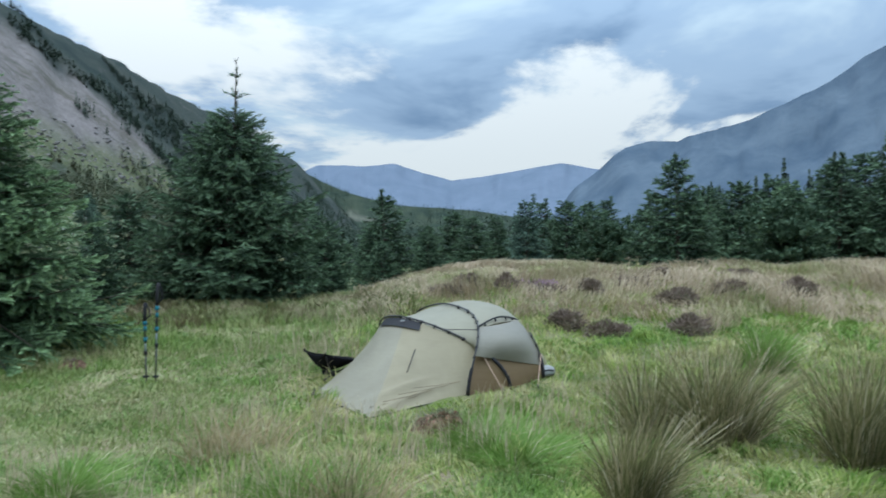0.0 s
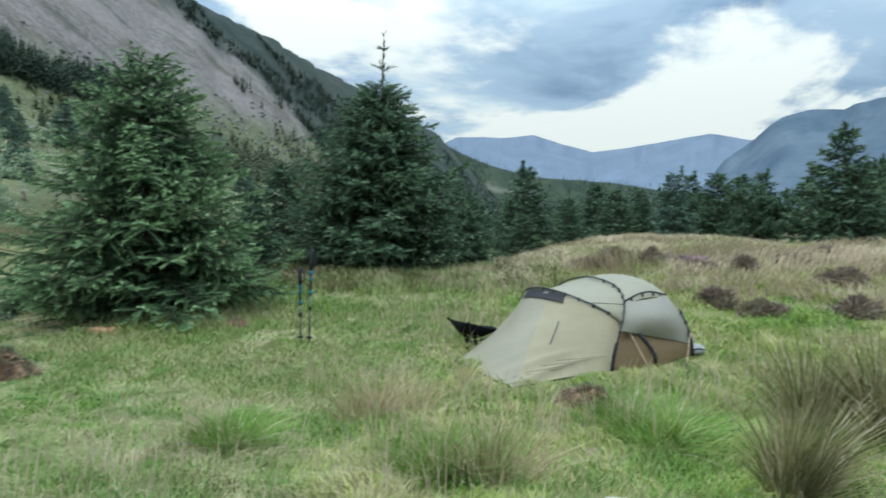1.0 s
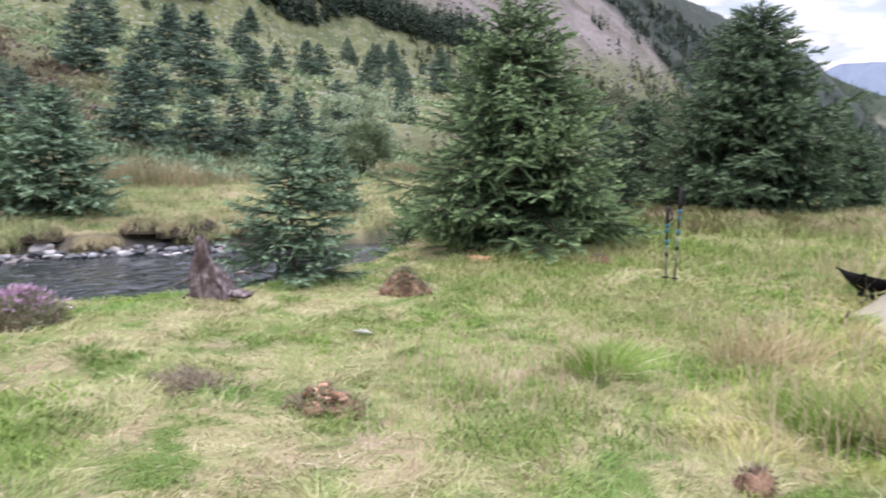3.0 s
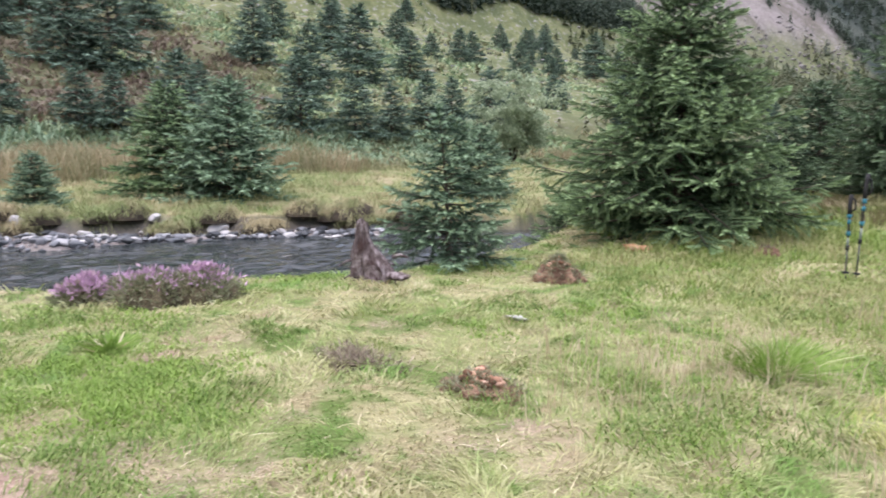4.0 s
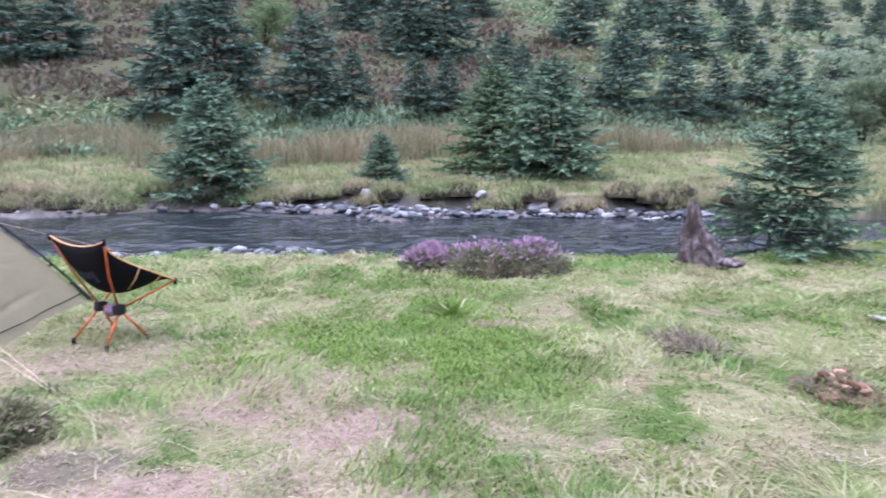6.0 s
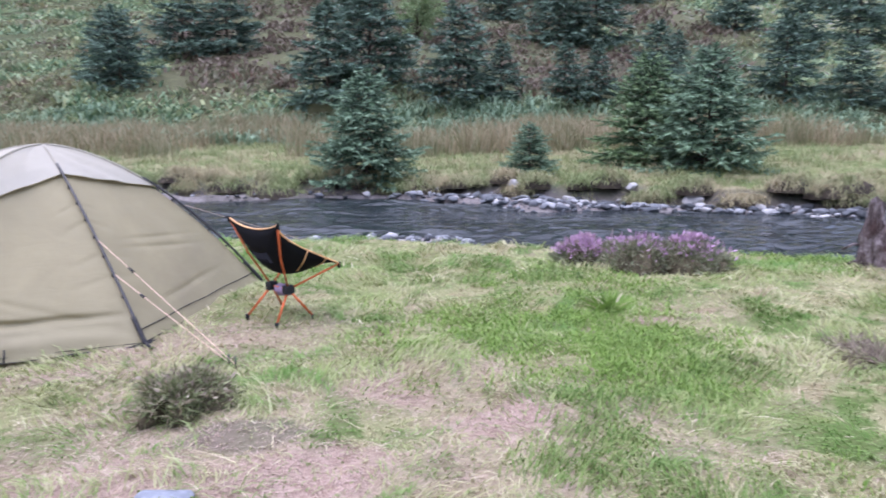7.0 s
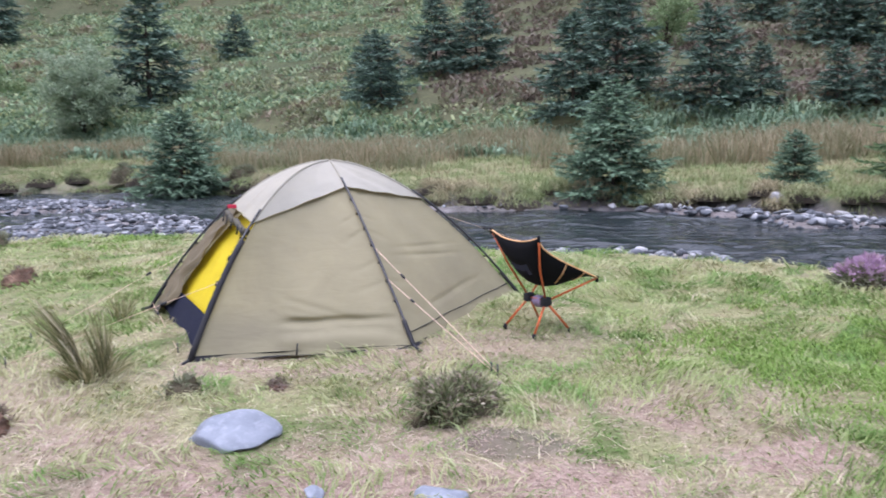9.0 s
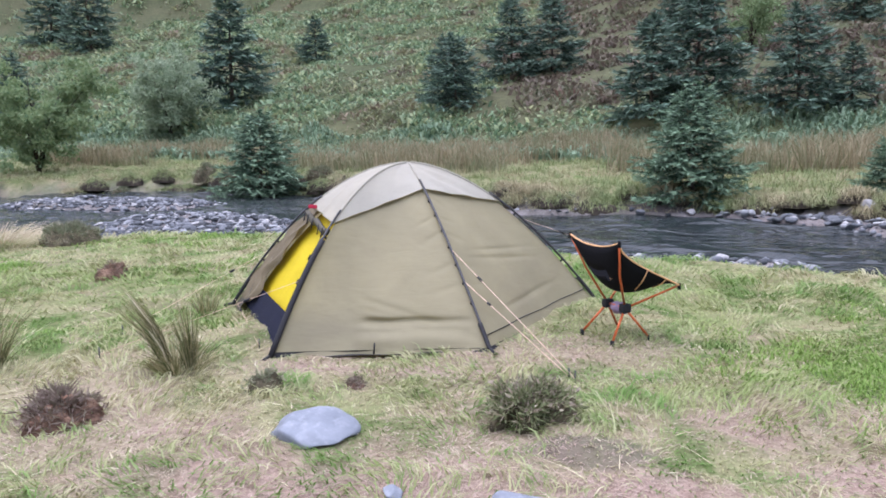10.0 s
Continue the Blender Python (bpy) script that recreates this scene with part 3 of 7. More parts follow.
SPUR = 700.0
M_SPUR = mat("wooded_spur_heath", 1.0, spec=0.0)
k = Nodes(M_SPUR)
wood = k.mix(k.ramp(k.noise(k.spot(), 0.03, 8.0, 0.7), (0.4, 0.0), (0.62, 1.0)), (0.035, 0.052, 0.042), (0.062, 0.078, 0.055))
k.color(k.mix(k.attr("field")[0], wood, k.mix(k.noise(k.spot(), 0.05, 6.0, 0.7), (0.10, 0.11, 0.085), (0.17, 0.17, 0.14))))
ob = far_range("backdrop_spur", "dark wooded spur across the valley", 16, -12, SPUR, spur, 53, 0.02, M_SPUR)
co = np.empty(len(ob.data.vertices) * 3, np.float32)
ob.data.vertices.foreach_get("co", co)
co = co.reshape(-1, 3)
head, rise = np.degrees(np.arctan2(-co[:, 0], co[:, 1])), co[:, 2] / np.hypot(co[:, 0], co[:, 1])
field = np.zeros((len(co), 4), np.float32)
field[:, 0] = ease(1.4 - ((head - 9.0) / 2.6) ** 2 - ((rise - 0.054 - 0.004 * (head - 9)) / 0.0055) ** 2 + 0.8 * lump(head * 8, rise * 900, 4, 54))
ob.data.attributes.new("field", "FLOAT_COLOR", "POINT").data.foreach_set("color", field.ravel())

# ---- grass and herbs ----
rng = np.random.default_rng(7)
KEEP_OFF = []      # round spots with no grass: x, y, radius


def blades(x, y, z, height, width, lean, rng, droop=0.12, flow=None):
    """Bent blades of grass: five points and three triangles each."""
    n = len(x)
    a, b = rng.uniform(0, 2 * np.pi, n), rng.uniform(0, 2 * np.pi, n)
    if flow is not None:      # blades of one tuft lie the same way
        a = flow + rng.normal(0, 0.55, n)
    side = np.stack([np.cos(b), np.sin(b), 0 * b], -1) * (width * 0.5)[:, None]
    out = np.stack([np.cos(a), np.sin(a), 0 * a], -1) * (height * lean * rng.uniform(0.2, 1.0, n))[:, None]
    base = np.stack([x, y, z - 0.01], -1)
    mid = base + out * 0.35 + np.stack([0 * x, 0 * x, height * 0.6], -1)
    tip = base + out + np.stack([0 * x, 0 * x, height * (1 - droop * lean)], -1)
    v = np.stack([base - side, base + side, mid - side * 0.75, mid + side * 0.75, tip], 1).reshape(-1, 3)
    o = (np.arange(n) * 5)[:, None]
    t = np.stack([o + [0, 1, 3], o + [0, 3, 2], o + [2, 3, 4]], 1).reshape(-1, 3)
    return v, t


def meadow_mask(x, y):
    xn, xf = shores(y)
    ok = (x > xn - 0.05)
    for cx, cy, r in KEEP_OFF:
        ok &= np.hypot(x - cx, y - cy) > r
    return ok


def polar(n, r0, r1, a0, a1, power=0.0):
    s = rng.uniform(0, 1, n)
    r = r0 + (r1 - r0) * s ** (1 + power)
    a = np.radians(rng.uniform(a0, a1, n))
    return -np.sin(a) * r - 0.2, np.cos(a) * r - 0.2, r


def tent_floor(x, y, cx, cy, ax, ay, turn):
    c, s = math.cos(turn), math.sin(turn)
    u, v = (x - cx) * c + (y - cy) * s, -(x - cx) * s + (y - cy) * c
    return (u / ax) ** 2 + (v / ay) ** 2 < 1


def stuff(name, v, t, material, label, category):
    return tagged(new(name, mesh_of(name, v, t, material)), label, category, kind="stuff")


# short turf of the meadow, pressed flat and grazed
x, y, r = polar(300000, 1.5, 17.0, -36, 148, 0.3)
bare = np.maximum.reduce([worn(x, y), scorched(x, y), 0.75 * trodden(x, y)])
ok = meadow_mask(x, y) & (rng.uniform(0, 1, len(x)) > bare * 0.68) & ~tent_floor(x, y, -6.05, -2.65, 1.3, 1.3, 0) & ~tent_floor(x, y, 0.0, 8.0, 1.4, 0.6, 0.85)
x, y, r = x[ok], y[ok], r[ok]
tuft = ease(0.35 + 1.6 * lump(x, y, 0.42, 51, 2))
tall = ease((y - 2.6) / 2.5) * ease((x + 2.4) / 1.5)
h = (0.015 + 0.020 * rng.uniform(0, 1, len(x)) + 0.038 * tuft) * (1 + 0.9 * tall) * (1 + 0.03 * r) * np.where(rng.uniform(0, 1, len(x)) < 0.04, 1.8, 1.0)
w = (0.004 + 0.0013 * r) * rng.uniform(0.7, 1.3, len(x))
v, t = blades(x, y, land(x, y), h, w, 2.7 - 1.2 * tall, rng, 0.12, 9.0 * lump(x, y, 0.7, 56, 2))
t = t.reshape(-1, 9)
far_side = tall + 0.25 * lump(x, y, 0.8, 57) > 0.4
stuff("meadow_turf", v, t[~far_side].reshape(-1, 3), M_GRASS, "short green meadow turf with straw-coloured patches", "grass")
stuff("meadow_turf", v, t[far_side].reshape(-1, 3), M_GRASS_TALL, "longer yellow-green meadow turf towards the hoop tent", "grass")

# the same turf behind and underfoot
n = 32000
x, y, r = polar(n, 0.05, 12.0, 147, 325, 0.2)
x2, y2, r2 = polar(12000, 0.0, 1.75, 0, 360, -0.5)
x, y, r = np.concatenate([x, x2]), np.concatenate([y, y2]), np.concatenate([r, r2])
ok = meadow_mask(x, y) & ~tent_floor(x, y, -6.05, -2.65, 1.3, 1.3, 0)
x, y, r = x[ok], y[ok], r[ok]
tuft = ease(0.5 + 1.5 * lump(x, y, 0.55, 51) - 0.35)
h = 0.02 + 0.022 * rng.uniform(0, 1, len(x)) + 0.035 * tuft
v, t = blades(x, y, land(x, y), h, (0.010 + 0.003 * r) * rng.uniform(0.7, 1.3, len(x)), np.full(len(x), 2.2), rng, 0.12)
stuff("meadow_turf", v, t, M_GRASS, "short green meadow turf with straw-coloured patches", "grass")

# lush tussocks
n = 2000
cx, cy, r = polar(n, 2.2, 12.0, -34, 146)
ok = meadow_mask(cx, cy) & (worn(cx, cy) < 0.2) & (lump(cx, cy, 1.3, 61) > 0.02 + 0.75 * ease(1.5 - ((cx + 3.6) / 2.4) ** 2 - ((cy + 1.6) / 2.6) ** 2)) & ~tent_floor(cx, cy, -6.05, -2.65, 1.5, 1.5, 0) & ~tent_floor(cx, cy, 0.0, 8.0, 1.8, 0.9, 0.85)
cx = np.concatenate([cx[ok], rng.normal(-4.55, 0.40, 60), rng.normal(-5.0, 0.5, 30)])
cy = np.concatenate([cy[ok], rng.normal(1.25, 0.36, 60), rng.normal(0.5, 0.5, 30)])
size = rng.uniform(0.05, 0.13, len(cx)) * (1 + 0.5 * ease((cy - 2.5) / 2) * ease((cx + 2.5) / 1.5))
m = 75
x = np.repeat(cx, m) + rng.normal(0, 1, len(cx) * m) * np.repeat(size, m)
y = np.repeat(cy, m) + rng.normal(0, 1, len(cx) * m) * np.repeat(size, m)
h = np.repeat(size, m) * rng.uniform(0.4, 1.1, len(x))
v, t = blades(x, y, land(x, y), h * 0.85, 0.0035 + 0.0011 * np.hypot(x, y), np.full(len(x), 1.7), rng, 0.35)
stuff("lush_tussocks", v, t, M_LUSH, "soft bright green tussocks in the meadow", "grass")

# darker, thicker tufts
n = 420
cx, cy, r = polar(n, 2.6, 10.0, -10, 140)
ok = meadow_mask(cx, cy) & (worn(cx, cy) < 0.2) & (lump(cx, cy, 0.9, 62) > 0.05) & ~tent_floor(cx, cy, -6.05, -2.65, 1.5, 1.5, 0) & ~tent_floor(cx, cy, 0.0, 8.0, 1.9, 1.0, 0.85)
cx, cy = cx[ok], cy[ok]
size = rng.uniform(0.07, 0.17, len(cx))
m = 130
x = np.repeat(cx, m) + rng.normal(0, 0.8, len(cx) * m) * np.repeat(size, m)
y = np.repeat(cy, m) + rng.normal(0, 0.8, len(cx) * m) * np.repeat(size, m)
v, t = blades(x, y, land(x, y), np.repeat(size, m) * rng.uniform(0.35, 0.9, len(x)), 0.0035 + 0.0010 * np.hypot(x, y), np.full(len(x), 1.9), rng, 0.4, np.repeat(rng.uniform(0, 6.28, len(cx)), m))
thick = leafy("thick_tuft_grass", [(0.085, 0.155, 0.036), (0.135, 0.225, 0.055), (0.205, 0.300, 0.090), (0.26, 0.29, 0.12)], amount=0.25)
stuff("thick_tufts", v, t, thick, "dark green tufts pressed over by the wind", "grass")

# long lush grass towards the spruces and round the first tent
x, y, r = polar(110000, 4.5, 15.0, -20, 52)
dens = ease((y - 4.6) / 2.5) * ease((x + 6.6) / 1.0) * ease((1.6 - x) / 2.0) * ease((13.6 - y) / 2.0) * ease(0.7 + 1.2 * lump(x, y, 0.9, 64))
ok = meadow_mask(x, y) & (rng.uniform(0, 1, len(x)) < dens) & ~tent_floor(x, y, 0.0, 8.0, 1.6, 0.75, 0.85)
x, y, r = x[ok], y[ok], r[ok]
v, t = blades(x, y, land(x, y), rng.uniform(0.06, 0.20, len(x)) * (0.7 + 0.6 * ease((r - 8) / 4)) * (0.4 + 0.6 * ease((np.hypot(x + 0.2, y - 7.8) - 1.2) / 1.5)), 0.004 + 0.0010 * r, np.full(len(x), 1.0), rng, 0.3)
long_ = leafy("long_grass", [(0.110, 0.190, 0.040), (0.180, 0.275, 0.065), (0.270, 0.36, 0.105)], [(0.26, 0.31, 0.115), (0.36, 0.37, 0.175), (0.41, 0.37, 0.21)], 0.9, levels=(0.40, 0.58))
stuff("long_grass", v, t, long_, "long lush green grass below the spruces", "grass")

# a dull, withered strip under the trees beyond
x, y, r = polar(26000, 8.5, 17.0, 2, 34)
ok = (y > 11.5 + 0.8 * lump(x, y, 1.1, 65)) & (x < -0.6 + 0.7 * lump(x, y, 1.0, 66)) & meadow_mask(x, y)
x, y, r = x[ok], y[ok], r[ok]
v, t = blades(x, y, land(x, y), rng.uniform(0.10, 0.34, len(x)), 0.005 + 0.0011 * r, np.full(len(x), 0.9), rng, 0.25, 7.0 * lump(x, y, 1.2, 67, 2))
under_ = leafy("withered_undergrowth", [(0.16, 0.145, 0.075), (0.25, 0.205, 0.125), (0.33, 0.27, 0.18)], [(0.13, 0.18, 0.055), (0.21, 0.26, 0.09)], 0.8, amount=0.15)
stuff("withered_undergrowth", v, t, under_, "dull brown grass along the edge of the spruces", "grass")

# tall pale bents standing over the turf
x, y, r = polar(17000, 2.6, 11.0, -34, 60)
dens = ease(0.15 + 2.0 * lump(x, y, 0.9, 71)) * ease((y - 2.4) / 1.6) * ease((x + 4.2) / 2.2)
ok = meadow_mask(x, y) & (rng.uniform(0, 1, len(x)) < dens) & ~tent_floor(x, y, 0.0, 8.0, 1.8, 0.95, 0.85)
x, y, r = x[ok], y[ok], r[ok]
v, t = blades(x, y, land(x, y), rng.uniform(0.16, 0.36, len(x)), (0.003 + 0.0006 * r), np.full(len(x), 0.5), rng)
stuff("dry_bents", v, t, M_STRAW, "tall dry straw-coloured grass stems", "grass")

# loose straw lying on the turf
x, y, r = polar(5000, 1.8, 9.0, -34, 146)
ok = meadow_mask(x, y) & (lump(x, y, 0.8, 75) > -0.15)
x, y, r = x[ok], y[ok], r[ok]
v, t = blades(x, y, land(x, y) + 0.015, rng.uniform(0.012, 0.035, len(x)), 0.003 + 0.0009 * r, rng.uniform(3, 9, len(x)), rng, 0.02)
dead = leafy("dead_straw", [(0.50, 0.43, 0.27), (0.62, 0.55, 0.38), (0.70, 0.63, 0.48), (0.42, 0.34, 0.20)], amount=0.2)
stuff("lying_straw", v, t, dead, "loose pale straw lying on the turf", "grass")

# brown thatch where the turf is worn
x, y, r = polar(200000, 1.6, 6.2, 40, 148)
camp = trodden(x, y)
ok = (rng.uniform(0, 1, len(x)) < np.maximum(worn(x, y) * 1.0, 0.9 * camp))
x, y, r = x[ok], y[ok], r[ok]
v, t = blades(x, y, land(x, y) + 0.004, rng.uniform(0.006, 0.02, len(x)), 0.003 + 0.0009 * r, rng.uniform(2, 6, len(x)), rng, 0.02)
thatch = leafy("brown_thatch", [(0.260, 0.184, 0.133), (0.380, 0.286, 0.214), (0.500, 0.408, 0.326), (0.580, 0.479, 0.367)],
               [(0.42, 0.30, 0.25), (0.52, 0.40, 0.34), (0.24, 0.18, 0.14)], 1.5, amount=0.1)
stuff("worn_thatch", v, t, thatch, "flattened brown thatch on worn turf", "grass")

# the straw-coloured rise beyond the first tent
x, y, r = polar(120000, 8.0, 24.0, -40, 14)
ok = (x > -0.9 - 0.12 * (y - 10) + rng.uniform(-0.9, 0.9, len(x)) + 0.8 * lump(x, y, 1.5, 83)) & (y > 10.5 + 1.1 * lump(x, y, 1.2, 84)) & ~tent_floor(x, y, 0.0, 8.0, 1.9, 1.0, 0.85)
x, y, r = x[ok], y[ok], r[ok]
v, t = blades(x, y, land(x, y), rng.uniform(0.12, 0.34, len(x)) * (0.6 + 0.8 * ease(0.5 + lump(x, y, 1.2, 81))), 0.005 + 0.0009 * r, np.full(len(x), 1.1), rng, 0.25, 7.0 * lump(x, y, 1.4, 86, 2))
stuff("rough_grassland", v, t, M_STRAW, "rough straw-coloured grass on a low rise", "grass")

# the flat beyond the river
n = 110000
y = rng.uniform(-34, 42, n)
xn, xf = shores(y)
foot = np.interp(y, FOOT_Y, FOOT_X)
x = xf + 0.35 + (foot - 3 - xf) * rng.uniform(0, 1, n) ** 1.2
v, t = blades(x, y, land(x, y), rng.uniform(0.07, 0.20, n) * (0.35 + 1.25 * ease(0.5 + 1.3 * lump(x, y, 0.9, 91))), rng.uniform(0.011, 0.024, n), np.full(n, 1.5), rng, 0.3)
far_grass = leafy("riverside_grass", [(0.15, 0.205, 0.085), (0.235, 0.29, 0.125), (0.33, 0.37, 0.18), (0.12, 0.17, 0.07)],
                  [(0.43, 0.37, 0.235), (0.32, 0.285, 0.17), (0.39, 0.345, 0.215)], 0.6, levels=(0.45, 0.60))
stuff("riverside_grass", v, t, far_grass, "tussocky green and straw grass along the far river bank", "grass")

# tussocks on that flat
n = 1500
cy = rng.uniform(-30, 24, n)
xn, xf = shores(cy)
foot = np.interp(cy, FOOT_Y, FOOT_X)
cx = xf - 0.25 - (xf - foot + 2) * rng.uniform(0, 1, n) ** 1.6
size = rng.uniform(0.12, 0.36, n)
m = 34
x = np.repeat(cx, m) + rng.normal(0, 0.6, n * m) * np.repeat(size, m)
y = np.repeat(cy, m) + rng.normal(0, 0.6, n * m) * np.repeat(size, m)
v, t = blades(x, y, land(x, y), np.repeat(size, m) * rng.uniform(0.5, 1.3, n * m), rng.uniform(0.010, 0.022, n * m), np.full(n * m, 1.1), rng, 0.4)
stuff("bank_grass_tussocks", v, t, far_grass, "rough olive tussocks on the far bank", "grass")

n = 52000
y = rng.uniform(-30, 46, n)
foot = np.interp(y, FOOT_Y, FOOT_X)
x = foot + rng.uniform(-2.0, 6.0, n)
ok = (lump(x, y, 5.0, 95) > -0.35) & ((y < 12) | (lump(x, y, 7.0, 96) > 0.0))
x, y = x[ok], y[ok]
v, t = blades(x, y, land(x, y), rng.uniform(0.45, 1.0, len(x)) * (0.75 + 0.6 * ease(0.5 + lump(x, y, 2.0, 97))), rng.uniform(0.018, 0.05, len(x)), rng.uniform(0.3, 1.3, len(x)), rng, 0.2)
stuff("rush_bed", v, t, M_REED, "belt of tall brown rushes below the hillside", "rushes")

# bracken: fronds that arch out of many roots
n = 60000
uu_ = rng.uniform(0, 1, n) ** 1.45 * 92 - 2.5
y = np.clip(rng.normal(-18, 48, n), -135, 80)
x = np.interp(y, FOOT_Y, FOOT_X) - uu_
ok = (lump(x, y, 6.0, 101) > -0.85) & (lump(x, y, 1.5, 103) > -0.14) & ((y < 32) | (uu_ < 5) | (lump(x, y, 8.0, 102) > -0.05))
x, y, uu_ = x[ok], y[ok], uu_[ok]
red = (np.exp(-((y - 4) / 19) ** 2) * ease((uu_ - 4) / 4) + 0.55 * lump(x, y, 4.0, 104)) > 0.46
m = 5
red = np.repeat(red, m)
x, y = np.repeat(x, m) + rng.normal(0, 0.4, len(x) * m), np.repeat(y, m) + rng.normal(0, 0.4, len(y) * m)
d = np.hypot(x, y) / 45
v, t = blades(x, y, land(x, y), rng.uniform(0.14, 0.40, len(x)) * (0.7 + 0.3 * d) * (0.7 + 0.9 * ease(0.5 + 1.2 * lump(x, y, 1.3, 105, 2))), rng.uniform(0.09, 0.23, len(x)) * (0.6 + 0.5 * d), np.full(len(x), 2.2), rng, 0.2)
t = t.reshape(-1, 9)
stuff("russet_bracken", v, t[red].reshape(-1, 3), M_RUST, "withered mauve-brown bracken between the hillside spruces", "bracken")
t = t[~red].reshape(-1, 3)
stuff("bracken_cover", v, t, M_BRACKEN, "green bracken with russet patches on the hillside", "bracken")


# a thick fringe of fresher fronds at the foot of the slope
y = rng.uniform(-46, 26, 30000)
x = np.interp(y, FOOT_Y, FOOT_X) - rng.uniform(-2.4, 4.2, 30000) - 1.2 * lump(y, y * 0, 4.0, 106)
ok = lump(x, y, 1.3, 107) > -0.35
x, y = x[ok], y[ok]
v, t = blades(x, y, land(x, y), rng.uniform(0.30, 0.75, len(x)) * (0.6 + 0.7 * ease(0.5 + lump(x, y, 1.0, 108))), rng.uniform(0.06, 0.15, len(x)), np.full(len(x), 1.3), rng, 0.45)
fresh = leafy("fresh_bracken", [(0.13, 0.205, 0.130), (0.195, 0.290, 0.185), (0.265, 0.365, 0.245)], [(0.19, 0.23, 0.12), (0.27, 0.30, 0.16)], 0.3, levels=(0.5, 0.64))
stuff("bracken_fringe", v, t, fresh, "fresh blue-green bracken at the foot of the hillside", "bracken")


# ---- trees ----


def cat_tri(parts):
    vs, ts, o = [], [], 0
    for v, t in parts:
        vs.append(v), ts.append(t + o)
        o += len(v)
    return np.vstack(vs), np.vstack(ts)


def spruce_meshes(height, radius, seed, branches, scale=1.0, gap=0.03, sparse=1.0, leader=0.12, shape=0.9, outline=None):
    """Trunk with limbs, and a crown of needle sprays on drooping boughs. scale: needle size."""
    g = np.random.default_rng(seed)
    bend = g.normal(0, 0.0006, 2) * height
    stem = tube([(bend[0] * k * k, bend[1] * k * k, height * k / 10) for k in range(11)], 0.013 * height + 0.012, 7, taper=0.07)
    P, Dv, Ls, Es = [], [], [], []
    top = height * (1 - leader)
    per = 7
    whorls = max(4, branches // per)
    for i in range(branches):
        w = i // per
        f = (w + g.uniform(-0.15, 1.1)) / whorls
        f = 1.98 - f if f > 0.99 else f
        hh = height * gap + (top - height * gap) * max(0.0, f) ** 0.92
        rel = 1 - hh / height
        wide = float(np.interp(rel, *outline)) if outline else rel ** shape
        L = radius * wide * g.uniform(0.70, 1.12) * (0.85 + 0.15 * min(1, hh / (0.12 * height))) + 0.04
        az = (i % per) * 2 * math.pi / per + w * 2.4 + g.uniform(-0.4, 0.4)
        el = math.tan(math.radians(-6 + 38 * f * f + g.uniform(-13, 13)))
        d0 = np.array([math.cos(az), math.sin(az), 0.0])
        sag = g.uniform(0.15, 0.50) * (1 - f)
        at = lambda s: np.array([0, 0, hh]) + d0 * L * s + np.array([0, 0, L * (el * s - sag * s * s + 1.15 * sag * s ** 3)])
        if L > 0.35:
            tube([at(s) for s in (0, 0.45, 0.9)], 0.006 + 0.007 * L, 3, stem, 0.3)
        n = max(4, int(L / (0.072 * scale ** 0.7) * sparse))
        sidev = np.array([-d0[1], d0[0], 0.0])
        for j in range(n):
            s = min(1.0, 0.16 + 0.84 * ((j + g.uniform(0, 0.8)) / n) ** 0.85)
            sg = 1 if j % 2 else -1
            ang = g.uniform(0.55, 1.0)
            low = g.uniform(-0.9, -0.4) if g.uniform() < 0.25 else g.uniform(-0.32, 0.36)
            dv = d0 * math.cos(ang) + sidev * sg * math.sin(ang) + np.array([0, 0, low + 0.25 * f])
            if s > 0.9:
                dv = d0 + sidev * g.uniform(-0.4, 0.4) + np.array([0, 0, g.uniform(0.0, 0.35)])
            Es.append(s), P.append(at(s)), Dv.append(dv / np.linalg.norm(dv)), Ls.append((0.09 + 0.40 * L * (1 - s) ** 0.7 * g.uniform(0.4, 1.15)) * (0.75 + 0.25 * scale))
    # the leader: short whorls that turn upwards
    q = height * 0.93 if leader > 0.15 else height * 0.985
    while q > top - 0.03 * height:
        for b in range(5):
            a = b * 1.257 + q * 7
            Es.append(0.8), P.append(np.array([bend[0] * 95, bend[1] * 95, q])), Dv.append(np.array([math.cos(a) * 0.85, math.sin(a) * 0.85, 0.5])), Ls.append(0.04 + 0.42 * (height - q) * g.uniform(0.6, 1.0))
        q -= max(0.10, 0.085 * height * (0.6 if leader < 0.15 else 1.0))
    for q in np.linspace(top, height * 0.99, 6):
        Es.append(0.6), P.append(np.array([bend[0] * 95, bend[1] * 95, q])), Dv.append(np.array([0.05, 0.0, 1.0])), Ls.append(min(0.16, height - q + 0.02))
    P, Dv, Ls = np.array(P), np.array(Dv), np.array(Ls)
    # needles along every spray
    step = 0.034 * scale ** 0.85
    cnt = np.maximum(3, (Ls / step).astype(int))
    idx = np.repeat(np.arange(len(P)), cnt)
    k = np.concatenate([np.arange(c) / c for c in cnt])
    p = P[idx] + Dv[idx] * (Ls[idx] * k)[:, None] + np.stack([0 * k, 0 * k, -0.10 * Ls[idx] * k * k], -1)
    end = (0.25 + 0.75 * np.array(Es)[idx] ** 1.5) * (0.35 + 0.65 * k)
    out, fine = [], scale <= 1.0
